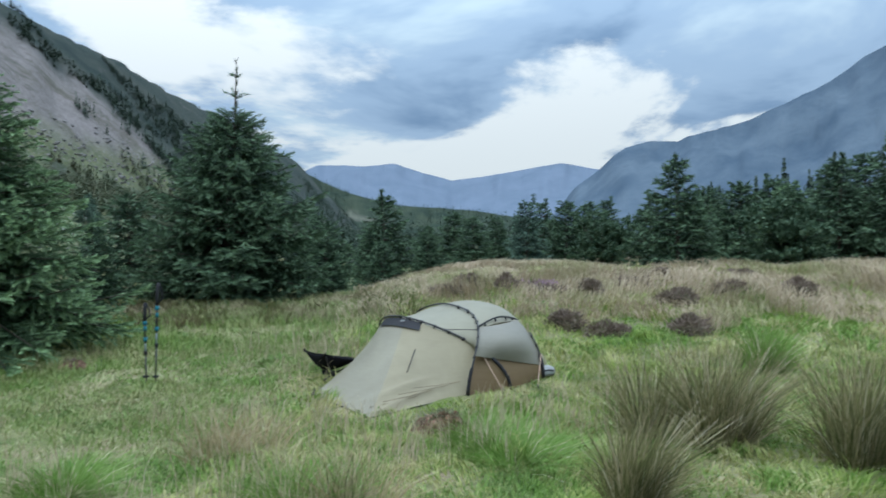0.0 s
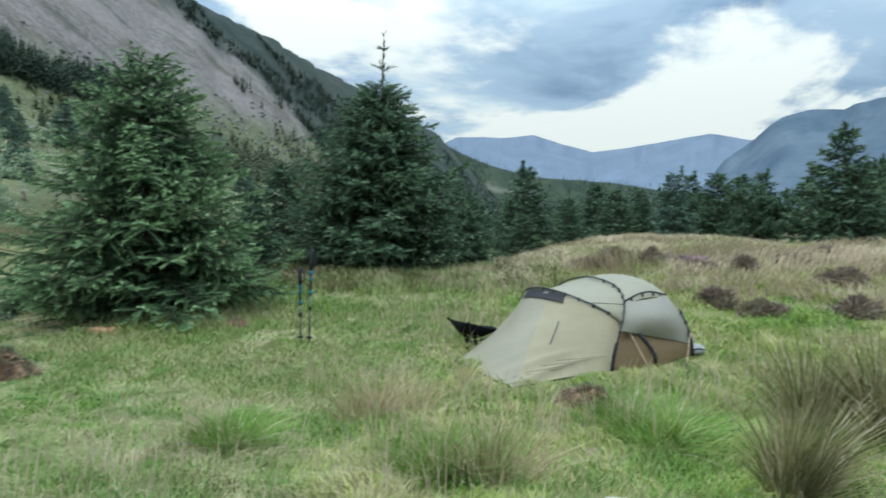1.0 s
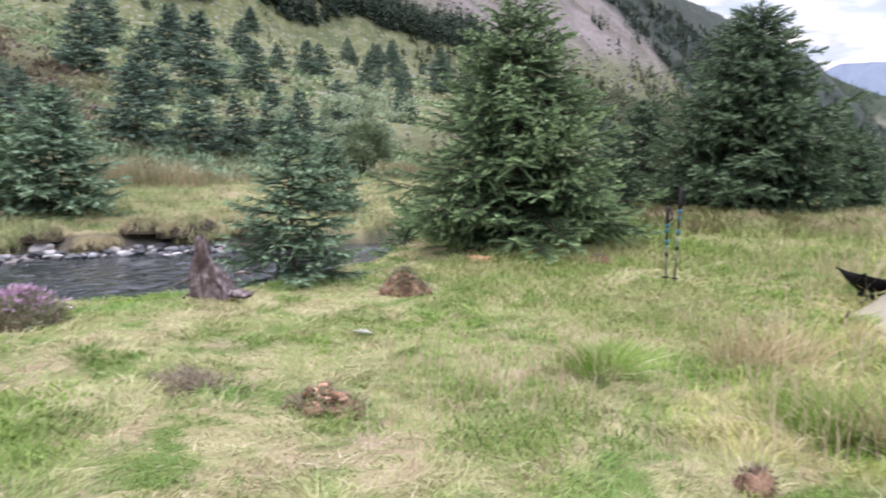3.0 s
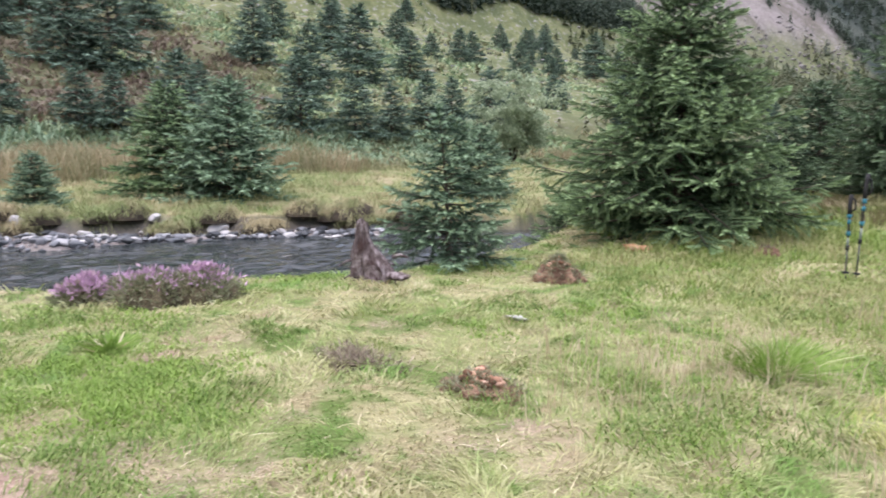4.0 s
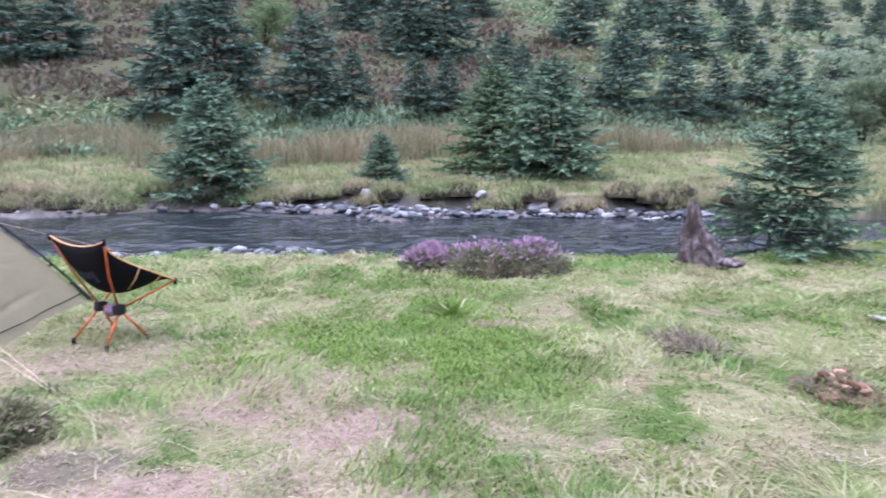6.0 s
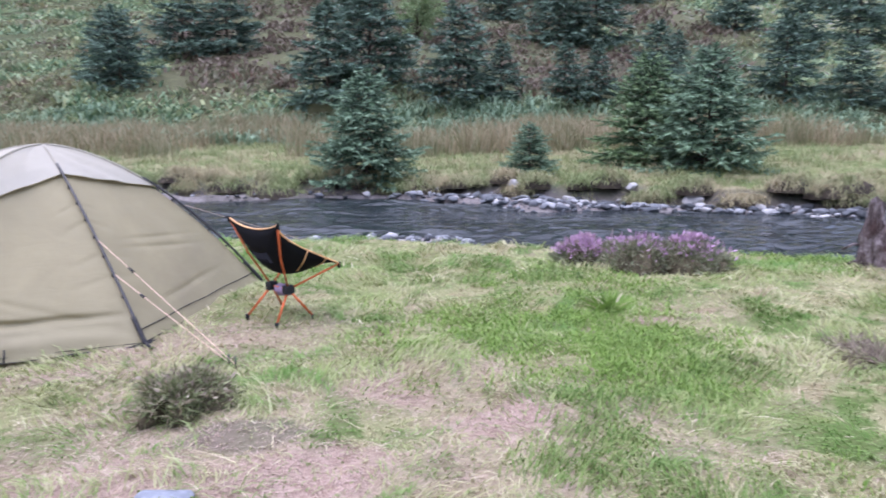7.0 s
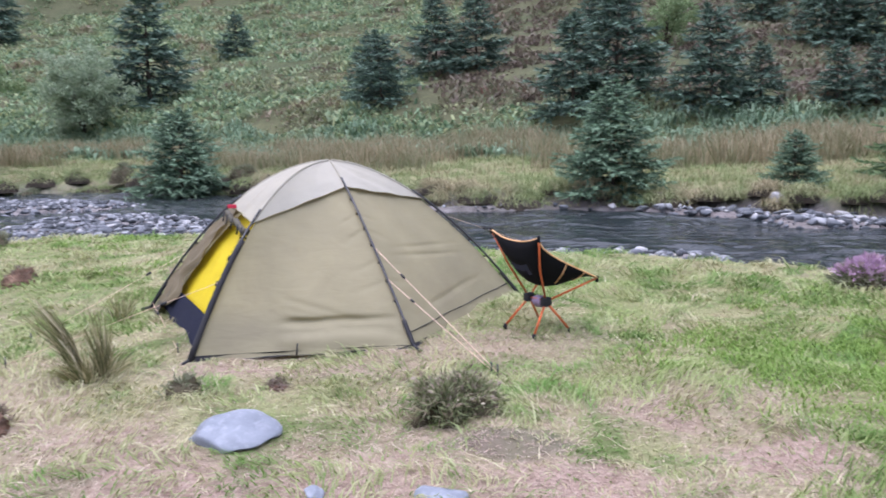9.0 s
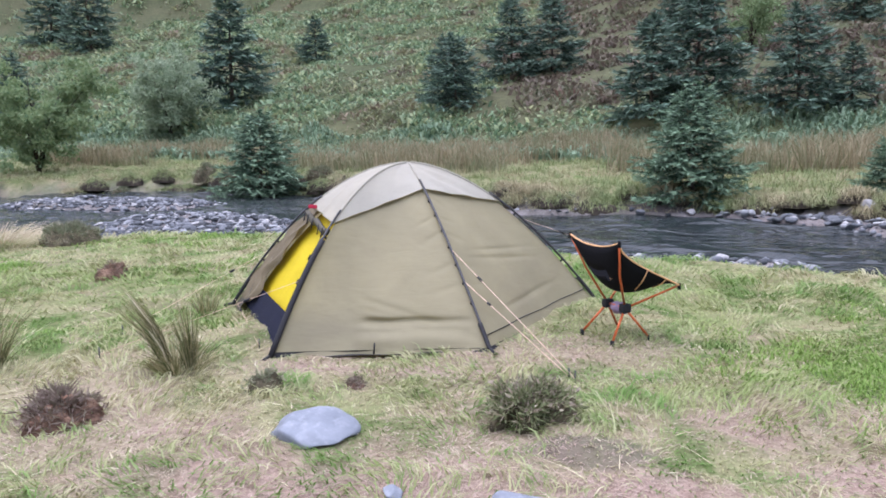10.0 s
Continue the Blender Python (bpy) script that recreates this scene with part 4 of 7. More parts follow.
    for _ in range(5 if fine else 2):
        rad = g.normal(0, 1, (len(p), 3))
        rad[:, 2] *= 0.6
        rad -= Dv[idx] * (rad * Dv[idx]).sum(1)[:, None]
        rad /= np.linalg.norm(rad, axis=1)[:, None] + 1e-9
        ln = ((0.052 if fine else 0.085) * scale * g.uniform(0.7, 1.3, len(p)))[:, None]
        tip = p + (Dv[idx] * 0.75 + rad * 0.65) * ln
        wd = np.cross(Dv[idx], rad) * (0.0100 * scale if fine else 0.0125 * scale)
        b = p - Dv[idx] * ln * 0.15
        out.append((np.stack([b - wd, b + wd, tip], 1).reshape(-1, 3), np.arange(len(p) * 3).reshape(-1, 3)))
    v, t = cat_tri(out)
    t = (t, np.tile(np.repeat(end, 3), 5 if fine else 2))
    trunk = bpy.data.meshes.new("trunk")
    stem.to_mesh(trunk)
    stem.free()
    trunk.materials.append(M_BARK)
    return trunk, (v, t)


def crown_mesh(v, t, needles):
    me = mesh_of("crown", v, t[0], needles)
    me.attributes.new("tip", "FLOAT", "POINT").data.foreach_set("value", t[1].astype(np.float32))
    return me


def spruce(x, y, meshes, needles, label, turn=0.0, size=1.0, group="", sink=0.03, girth=1.0):
    trunk, (v, t) = meshes
    tree = new("spruce_tree")
    tree.matrix_basis = pose(x, y, place(x, y) - sink, 0, 0, turn) @ Matrix.Diagonal((size * girth, size * girth, size, 1))
    under("trunk", trunk, tree)
    crown = v if isinstance(v, bpy.types.Mesh) else crown_mesh(v, t, needles)
    under("crown", crown, tree)
    return tagged(tree, label, "tree", group)


def kind_of(meshes, needles):
    trunk, (v, t) = meshes
    return trunk, (crown_mesh(v, t, needles), None)


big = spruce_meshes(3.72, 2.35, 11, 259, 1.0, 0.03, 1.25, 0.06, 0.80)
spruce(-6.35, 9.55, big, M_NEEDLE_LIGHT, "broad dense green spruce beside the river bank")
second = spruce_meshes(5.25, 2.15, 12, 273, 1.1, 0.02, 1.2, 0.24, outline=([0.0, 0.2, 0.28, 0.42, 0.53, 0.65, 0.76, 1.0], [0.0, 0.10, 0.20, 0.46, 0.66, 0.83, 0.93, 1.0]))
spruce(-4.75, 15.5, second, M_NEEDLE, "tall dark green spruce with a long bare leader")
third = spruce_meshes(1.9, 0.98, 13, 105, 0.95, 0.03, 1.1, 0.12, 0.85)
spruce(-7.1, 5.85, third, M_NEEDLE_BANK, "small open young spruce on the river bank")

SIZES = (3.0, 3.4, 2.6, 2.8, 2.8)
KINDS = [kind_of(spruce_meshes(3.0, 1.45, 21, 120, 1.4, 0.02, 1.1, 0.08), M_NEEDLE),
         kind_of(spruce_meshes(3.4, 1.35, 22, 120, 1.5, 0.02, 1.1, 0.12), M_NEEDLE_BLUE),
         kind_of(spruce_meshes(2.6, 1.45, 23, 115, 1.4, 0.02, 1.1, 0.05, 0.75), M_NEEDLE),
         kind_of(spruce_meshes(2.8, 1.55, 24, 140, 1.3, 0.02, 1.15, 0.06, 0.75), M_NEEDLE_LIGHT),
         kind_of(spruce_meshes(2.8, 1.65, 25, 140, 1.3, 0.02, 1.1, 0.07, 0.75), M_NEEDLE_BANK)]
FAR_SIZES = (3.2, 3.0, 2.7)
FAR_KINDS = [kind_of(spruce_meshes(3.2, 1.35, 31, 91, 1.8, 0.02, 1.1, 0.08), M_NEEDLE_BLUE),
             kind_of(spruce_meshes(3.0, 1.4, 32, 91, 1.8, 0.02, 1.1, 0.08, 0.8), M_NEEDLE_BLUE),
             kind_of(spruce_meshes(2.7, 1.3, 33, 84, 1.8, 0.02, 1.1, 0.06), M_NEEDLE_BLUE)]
# along the far bank of the river: x, y, height, kind
for x, y, hgt, kd in ((-17.6, 7.7, 2.95, 4), (-19.0, 6.75, 2.75, 3), (-17.85, 3.45, 1.35, 4), (-18.8, -0.4, 2.65, 4), (-22.4, -14.2, 3.2, 4), (-14.9, 13.5, 2.0, 4)):
    spruce(x, y, KINDS[kd], None, "young green spruce on the grassy far bank", (x * 53 + y * 31) % 360, hgt / SIZES[kd], "spruces along the far bank", 0.03, 1.12)
# beyond the first tent
for x, y, hgt, kd in ((-2.3, 21.9, 3.0, 0), (2.0, 24.0, 2.5, 1), (4.7, 16.45, 2.75, 0), (-1.2, 24.5, 1.8, 2), (-3.6, 20.0, 2.1, 2), (3.4, 25.0, 2.2, 2), (5.2, 21.5, 1.9, 2), (6.3, 21.0, 2.2, 0), (7.6, 20.8, 2.5, 2), (8.7, 20.3, 2.5, 3), (8.9, 18.0, 2.9, 0),
                      (10.2, 17.5, 3.3, 2), (9.6, 15.2, 2.4, 2), (11.5, 15.0, 3.2, 0), (5.9, 19.5, 2.1, 0), (0.3, 26.0, 1.9, 2), (-3.2, 17.5, 1.7, 2), (-6.6, 13.3, 1.9, 0), (-7.9, 11.8, 2.3, 3), (-8.9, 10.2, 1.9, 3), (7.4, 17.0, 2.0, 2), (4.2, 22.0, 2.2, 0), (-5.4, 19.0, 2.4, 0),
                      (-3.0, 25.5, 2.2, 2), (-4.8, 24.5, 2.6, 0), (1.2, 28.0, 2.0, 0), (-0.4, 28.1, 2.2, 2), (3.0, 29.0, 2.6, 0), (4.6, 28.0, 2.4, 2), (6.5, 26.0, 2.6, 0), (8.2, 25.5, 2.7, 2), (9.8, 24.0, 3.0, 0), (11.4, 21.5, 3.2, 2), (12.6, 18.5, 3.3, 0), (13.5, 21.0, 3.6, 2), (12.0, 25.0, 3.4, 0), (-2.0, 18.7, 1.4, 2), (-1.0, 21.0, 1.5, 2), (-7.4, 16.5, 2.6, 2), (-9.2, 14.0, 2.4, 2)):
    spruce(x, y, KINDS[kd], None, "dark green spruce at the edge of the rough grassland", (x * 77) % 360, hgt / SIZES[kd], "spruces round the meadow", 0.2)
# on the hillside over the river: x, y, height
g = np.random.default_rng(77)
HILL = [(-46, -11.0, 4.7), (-46.5, -8.6, 4.6), (-44, -29.5, 7.6), (-56.4, -29.6, 3.6), (-39.0, -12.4, 3.9), (-41, -13.6, 3.6), (-78, -72, 9.0), (-84, -84, 9.0), (-42, -46, 5.0), (-54, -1, 5.0), (-62, 12, 6.0),
        (-33.3, -2.1, 4.3), (-34.7, -0.3, 5.0), (-33.9, 3.6, 4.2), (-34.3, 5.6, 2.6), (-48.3, 11.6, 5.5), (-48.4, 14.1, 5.2), (-33.4, 8.3, 2.5), (-33.3, 9.7, 2.5), (-56.1, 9.3, 4.5),
        (-34.0, 12.6, 3.4), (-40.8, 16.3, 2.1), (-52.9, 25.5, 5.1), (-33.2, 18.4, 3.7), (-45.9, 26.2, 4.6), (-48.7, 31.9, 5.7), (-61.2, 37.3, 4.6), (-32.5, 21.1, 3.1), (-50.7, 38.4, 3.8),
        (-32.4, 23.3, 2.7), (-32.9, 26.0, 3.4), (-33.4, 28.3, 3.1), (-33.8, 31.7, 4.0), (-62.6, 55.9, 3.4), (-34.0, 33.8, 2.7), (-52.1, 52.0, 1.7), (-76.8, 79.1, 3.6), (-59.2, 65.9, 2.8),
        (-60.3, 73.9, 5.6), (-88.4, 95.4, 4.2), (-62.3, 20.7, 4.6), (-65.3, 33.5, 4.8), (-33.7, 14.8, 2.4)]
for _ in range(46):
    y = g.uniform(44, 100)
    u = 4 + 60 * g.uniform(0, 1) ** 0.8
    HILL.append((float(np.interp(y, FOOT_Y, FOOT_X)) - u, y, g.uniform(1.4, 3.8)))
for x, y, hgt in HILL:
    kd = int(g.integers(0, 3))
    spruce(x, y, FAR_KINDS[kd], None, "dark spruce among bracken on the hillside", g.uniform(0, 360), hgt / FAR_SIZES[kd], "spruces on the hillside", 0.1, 1.2)


def ragged_wood(name, label, xs, ys, hs, rng, mat_, sprays=36, zs=None, wide=0.21):
    """A far wood: many small conifers, each a spire of drooping boughs, in one mesh."""
    n = len(xs)
    zs = land(xs, ys) if zs is None else zs
    X, Y, Z, H = (np.repeat(q, sprays) for q in (xs, ys, zs, hs))
    f = np.tile((np.arange(sprays) + 0.5) / sprays, n) + rng.uniform(-0.03, 0.03, n * sprays)
    a = rng.uniform(0, 6.283, n * sprays)
    r = H * np.repeat(rng.uniform(0.8, 1.25, n), sprays) * wide * np.clip(1.02 - f, 0.03, 1) ** 0.8 * rng.uniform(0.6, 1.25, n * sprays)
    c, s = np.cos(a), np.sin(a)
    wd = r * 0.50 + 0.02 * H
    zz = Z + H * (0.04 + 0.94 * f)
    p0 = np.stack([X - s * wd * 0.6, Y + c * wd * 0.6, zz + 0.05 * H], -1)
    p1 = np.stack([X + s * wd * 0.6, Y - c * wd * 0.6, zz + 0.05 * H], -1)
    p2 = np.stack([X + c * r, Y + s * r, zz - 0.10 * H * (1 - f)], -1)
    v = np.stack([p0, p1, p2], 1).reshape(-1, 3)
    return stuff(name, v, np.arange(len(v)).reshape(-1, 3), mat_, label, "wood")


g = np.random.default_rng(99)


def on_wall(y, u):
    return np.interp(y, FOOT_Y, FOOT_X) - u, y


# a dark strip along the top of the pasture
n = 1500
y = g.uniform(36, 138, n)
x, y = on_wall(y, 67 + (9 - 0.035 * y) * g.uniform(0, 1, n) + 1.5 * lump(y, y * 0, 12, 112))
ragged_wood("hillside_wood", "dark conifer wood on the upper hillside", x, y, g.uniform(3.0, 5.2, n), g, M_WOOD)
# the slope beyond the scree
n = 6400
y = 205 + 500 * g.uniform(0, 1, n) ** 1.25
u = 4 + 96 * g.uniform(0, 1, n) ** 1.1
x, y = on_wall(y, u)
ok = (y + 1.7 * (u - 111) - 211 > -45 + 130 * ease((64 - u) / 10)) & (lump(x, y, 24, 111) > -0.5 + 0.9 * ease((u - 55) / 45))
ragged_wood("hillside_wood", "dark conifer wood on the slope down the valley", x[ok], y[ok], g.uniform(3.0, 6.0, ok.sum()), g, M_WOOD, 24)
# scrub over the moor between the scree and the crest
n = 9000
y, u = g.uniform(150, 460, n), g.uniform(72, 124, n)
x, y = on_wall(y, u)
ok = (np.maximum(y - 258, y + 1.7 * (u - 111) - 211) + 9 * lump(x, y, 22, 24) > 2) & (lump(x, y, 13, 115, 4) > -0.12 + 0.5 * ease((u - 104) / 16))
ragged_wood("moor_scrub", "dark bushes scattered over the moor under the crest", x[ok], y[ok], g.uniform(1.2, 3.4, ok.sum()), g, M_WOOD, 16, None, 0.42)
# on the spur across the valley
n = 3400
a = g.uniform(-9, 14, n)
q = g.uniform(0, 1, n) ** 0.8
d = SPUR * (1 + 0.45 * q)
ok = np.abs(a - 9.3) > 1.8 * g.uniform(0, 1, n) * (q < 0.5)
a, q, d = a[ok], q[ok], d[ok]
ragged_wood("spur_wood", "dark conifers covering the spur across the valley", -np.sin(np.radians(a)) * d, np.cos(np.radians(a)) * d, g.uniform(5, 9, len(a)), g, M_WOOD, 14, d * spur(a) * q ** 0.8 - 20 * (1 - q) - 1.5)
n = 2600
y = 36 + 420 * g.uniform(0, 1, n) ** 1.5
x = g.uniform(-0.22, 0.16, n) * y + g.normal(0, 3, n)
ragged_wood("valley_wood", "dense dark conifer wood on the valley floor", x, y, (g.uniform(1.0, 2.4, n) + 0.010 * y * g.uniform(0.6, 1.1, n)) * (0.85 + 0.35 * lump(x, y, 9, 113)), g, M_WOOD, 30, None, 0.26)
n = 500
y = g.uniform(28, 110, n)
x = 4 + 0.22 * y + g.uniform(0, 1, n) * (10 + y * 0.5)
ragged_wood("plantation", "dense dark spruce plantation beside the meadow", x, y, g.uniform(2.2, 3.6, n) + 0.02 * y, g, M_WOOD, 60, None, 0.27)
n = 900
y = g.uniform(14, 120, n)
x, y = on_wall(y, 3 + 60 * g.uniform(0, 1, n))
ragged_wood("hillside_scrub", "low dark scrub scattered over the hillside grass", x, y, 0.25 + 1.1 * g.uniform(0, 1, n) ** 2, g, M_SCRUB, 20, None, 0.5)
n = 5200
y = g.uniform(75, 270, n)
u = 8 + 64 * g.uniform(0, 1, n) ** 0.9
x, y = on_wall(y, u)
ok = lump(x, y, 14, 114) > -0.45 + 0.95 * ease((u - 60) / 12) + 0.75 * ease((125 - y) / 40)
ragged_wood("mountain_scrub", "scattered small conifers among scree", x[ok], y[ok], g.uniform(1.0, 3.2, ok.sum()), g, M_SCRUB, 24, None, 0.38)


def bush(x, y, height, spread, seed, label, leaves=2600, material=None):
    """A broadleaf tree: forked limbs and clumped leaves."""
    g = np.random.default_rng(seed)
    tree = new("birch_tree")
    tree.matrix_basis = pose(x, y, place(x, y) - 0.05)
    bm = bmesh.new()
    ends = []
    for k in range(9):
        a, q = k * 2.4 + g.uniform(-0.4, 0.4), g.uniform(0.25, 1.0)
        ex, ey, ez = math.cos(a) * spread * 0.8 * q, math.sin(a) * spread * 0.8 * q, height * g.uniform(0.34, 0.92)
        tube([(0.03 * math.cos(a), 0.03 * math.sin(a), 0), (ex * 0.25, ey * 0.25, ez * 0.45), (ex * 0.65, ey * 0.65, ez * 0.75), (ex, ey, ez)], 0.03 * height / 3, 5, bm, 0.2)
        ends += [(ex, ey, ez), (ex * 0.65, ey * 0.65, ez * 0.75), (ex * 0.45, ey * 0.45, ez * 0.6)]
    part("trunk", bm, M_BARK, tree)
    ends = np.array(ends)
    clumps = ends[g.integers(0, len(ends), 110)] + g.normal(0, 1, (110, 3)) * np.array([spread * 0.26, spread * 0.26, height * 0.12])
    c = clumps[g.integers(0, 110, leaves)] + g.normal(0, 1, (leaves, 3)) * np.array([spread, spread, height * 0.4]) * 0.075
    d1, d2 = g.normal(0, 1, (leaves, 3)), g.normal(0, 1, (leaves, 3))
    s = 0.03 * height if height < 2 else 0.055 + 0.02 * height / 3
    d1, d2 = d1 / np.linalg.norm(d1, axis=1)[:, None] * s, d2 / np.linalg.norm(d2, axis=1)[:, None] * s * 0.7
    v = np.stack([c - d1, c + d2, c + d1, c - d2], 1).reshape(-1, 3)
    q = np.arange(leaves * 4).reshape(-1, 4)
    under("crown", mesh_of("crown", v, q, material or M_LEAF), tree)
    return tagged(tree, label, "tree")


bush(-37.7, -29.7, 5.6, 2.9, 5, "pale grey-green willow at the foot of the hillside", 15000, M_LEAF_PALE)
bush(-24.9, -26.4, 4.8, 2.4, 6, "rounded green birch beside the gravel", 14000)
bush(-27.6, 27.5, 4.4, 2.6, 7, "pale green willow bush behind the riverside spruces", 14000, M_LEAF_PALE)
bush(3.7, 19.8, 1.45, 0.85, 9, "low rounded green birch among dark spruces", 9000, M_LEAF_DARK)
bush(7.3, 16.9, 1.7, 0.95, 10, "low rounded green birch among dark spruces", 9000, M_LEAF_DARK)
bush(-48, 2.7, 4.6, 2.2, 8, "yellowish birch among spruces on the hillside", 5000)

# ---- stones, mounds and clumps ----


def stone_shape(seed, detail=2, facets=5, cut=0.62):
    g = np.random.default_rng(seed)
    bm = bmesh.new()
    bmesh.ops.create_icosphere(bm, subdivisions=detail, radius=1.0)
    v = np.array([q.co for q in bm.verts])
    f = np.array([[q.index for q in p.verts] for p in bm.faces])
    bm.free()
    for _ in range(facets):      # a few flat faces, as broken and water-worn stones have
        n = g.normal(0, 1, 3)
        n /= np.linalg.norm(n)
        d = v @ n
        v = v - np.where(d > cut, (d - cut) * 0.85, 0)[:, None] * n
    v = v * (1 + 0.07 * np.sin(v @ g.normal(0, 3, 3) + g.uniform(0, 6)))[:, None]
    return v * np.array([1.0, g.uniform(0.65, 0.9), g.uniform(0.45, 0.65)]), f


SHAPES = [stone_shape(s, 2, 9, 0.5) for s in range(200, 206)]
PEBBLES = [stone_shape(s, 1, 9, 0.5) for s in range(210, 216)]


def cobbles(x, y, size, g, lift=0.22):
    V, T, o = [], [], 0
    z = land(x, y)
    for i in range(len(x)):
        v, f = (SHAPES if size[i] > 0.13 else PEBBLES)[i % 6]
        a = g.uniform(0, 6.28)
        c, s = math.cos(a), math.sin(a)
        r = np.stack([v[:, 0] * c - v[:, 1] * s, v[:, 0] * s + v[:, 1] * c, v[:, 2]], -1) * size[i]
        V.append(r + [x[i], y[i], z[i] + lift * size[i]]), T.append(f + o)
        o += len(v)
    return np.vstack(V), np.vstack(T)


g = np.random.default_rng(300)
n = 80000
x, y = g.uniform(-26, -8, n), g.uniform(-24, 14, n)
xn, xf = shores(y)
edge = np.exp(-((x - xf - 0.6) / 0.75) ** 2) * np.interp(y, [-24, -8, -7, 0.0, 1.2, 9.5, 11], [1.0, 1.0, 0.10, 0.16, 1.0, 1.0, 0.5])
nearedge = np.exp(-((xn - x - 0.7) / 0.35) ** 2) * 0.22
dens = np.maximum.reduce([bars(x, y) * 1.0, edge, nearedge, np.full(n, 0.02)])
ok = (x < xn - 0.35) & (x > xf + 0.02) & (g.uniform(0, 1, n) < dens)
x, y = x[ok], y[ok]
size = (0.028 + 0.125 * g.uniform(0, 1, len(x)) ** 2.8) * (1 + 0.25 * (edge[ok] > 0.4))
v, t = cobbles(x, y, size, g)
tagged(new("river_cobbles", mesh_of("river_cobbles", v, t, M_STONE)), "pale grey rounded cobbles along the river", "stones", kind="stuff")


n = 650
y = g.uniform(14, 95, n)
x = np.interp(y, FOOT_Y, FOOT_X) - 6 - 52 * g.uniform(0, 1, n)
ok = lump(x, y, 9, 118) > -0.1
v, t = cobbles(x[ok], y[ok], 0.12 + 0.38 * g.uniform(0, 1, ok.sum()) ** 2.5, g)
tagged(new("hillside_stones", mesh_of("hillside_stones", v, t, M_STONE)), "grey stones scattered over the hillside grass", "stones", kind="stuff")


n = 1100
y = g.uniform(112, 268, n)
x = np.interp(y, FOOT_Y, FOOT_X) - 66 - 13 * g.uniform(0, 1, n) ** 1.3
v, t = cobbles(x, y, 0.25 + 0.9 * g.uniform(0, 1, n) ** 3, g, -0.05)
M_SCREE_ROCK = mat("lilac_grey_scree_rock", 0.9, spec=0.1)
k = Nodes(M_SCREE_ROCK)
f = k.noise(k.where(), 3.0, 6.0, 0.65)
k.color(k.mix(k.ramp(f, (0.4, 0.0), (0.65, 0.6)), k.ramp(k.island(), (0.0, (0.13, 0.125, 0.125)), (0.6, (0.24, 0.225, 0.23)), (1.0, (0.36, 0.34, 0.34))), (0.12, 0.115, 0.10)))
k.bump(f, 0.5, 0.05)
tagged(new("scree_boulders", mesh_of("scree_boulders", v, t, M_SCREE_ROCK)), "pale boulders along the foot of the scree", "stones", kind="stuff")


def boulder(x, y, size, seed, label, name="boulder", material=None, sink=0.1, turn=0.0, group="", flat=1.0, facets=11, cut=0.58):
    v, f = stone_shape(seed, 4, facets, cut)
    v = v * size * np.array([1, 1, flat])
    v = v * (1 + 0.05 * lump(v[:, 0] * 3 / size, v[:, 1] * 3 / size + v[:, 2] * 2 / size, 1.0, seed))[:, None]
    low = v[:, 2].min()
    ob = new(name, mesh_of(name, v, f, material or M_STONE, True))
    ob.matrix_basis = pose(x, y, place(x, y) - low * (1 - sink), 0, 0, turn)
    return tagged(ob, label, "rock", group)


boulder(-4.38, 4.30, 0.11, 431, "pale flat stone in the turf", sink=0.55, turn=20, flat=0.5)
M_BLUESTONE = mat("blue_grey_stone", 0.75)
k = Nodes(M_BLUESTONE)
f = k.noise(k.where(), 5.0, 7.0, 0.65)
k.color(k.mix(k.ramp(k.noise(k.where(), 26.0, 3.0), (0.5, 0.0), (0.7, 0.5)), k.ramp(f, (0.3, (0.145, 0.162, 0.192)), (0.7, (0.255, 0.275, 0.315))), (0.33, 0.35, 0.39)))
k.bump(f, 0.35, 0.015)
boulder(-3.34, -2.19, 0.238, 417, "smooth blue-grey boulder lying on worn turf", material=M_BLUESTONE, turn=95, flat=0.68, sink=0.96, facets=8, cut=0.66)
boulder(-2.90, -1.08, 0.13, 412, "grey stone half sunk in bare earth", material=M_BLUESTONE, turn=80, sink=0.55, flat=0.7)
boulder(-2.83, -1.55, 0.06, 413, "small grey stone in bare earth", material=M_BLUESTONE, turn=30, sink=0.3)
for i, (x, y, s) in enumerate(((-17.6, 1.2, 0.3), (-16.8, 2.9, 0.42), (-15.0, 6.3, 0.42), (-14.3, 4.8, 0.26), (-14.2, 7.3, 0.25), (-17.9, -0.4, 0.22), (-12.4, -0.9, 0.28), (-11.7, 0.0, 0.24), (-12.2, 0.5, 0.2), (-16.2, 4.0, 0.3), (-15.7, 5.2, 0.28),
                               (-10.9, -1.6, 0.22), (-11.0, 11.0, 0.3), (-11.5, 11.6, 0.25), (-10.6, 10.6, 0.22), (-10.3, -5.6, 0.3), (-12.6, -7.4, 0.24), (-22.6, -13.0, 0.35), (-21.4, -11.2, 0.3), (-20.2, -8.4, 0.3), (-13.1, 2.2, 0.2))):
    boulder(x, y, s * 0.62, 500 + i, "pale grey boulder at the edge of the river", sink=0.32, turn=i * 47, group="boulders in the river")


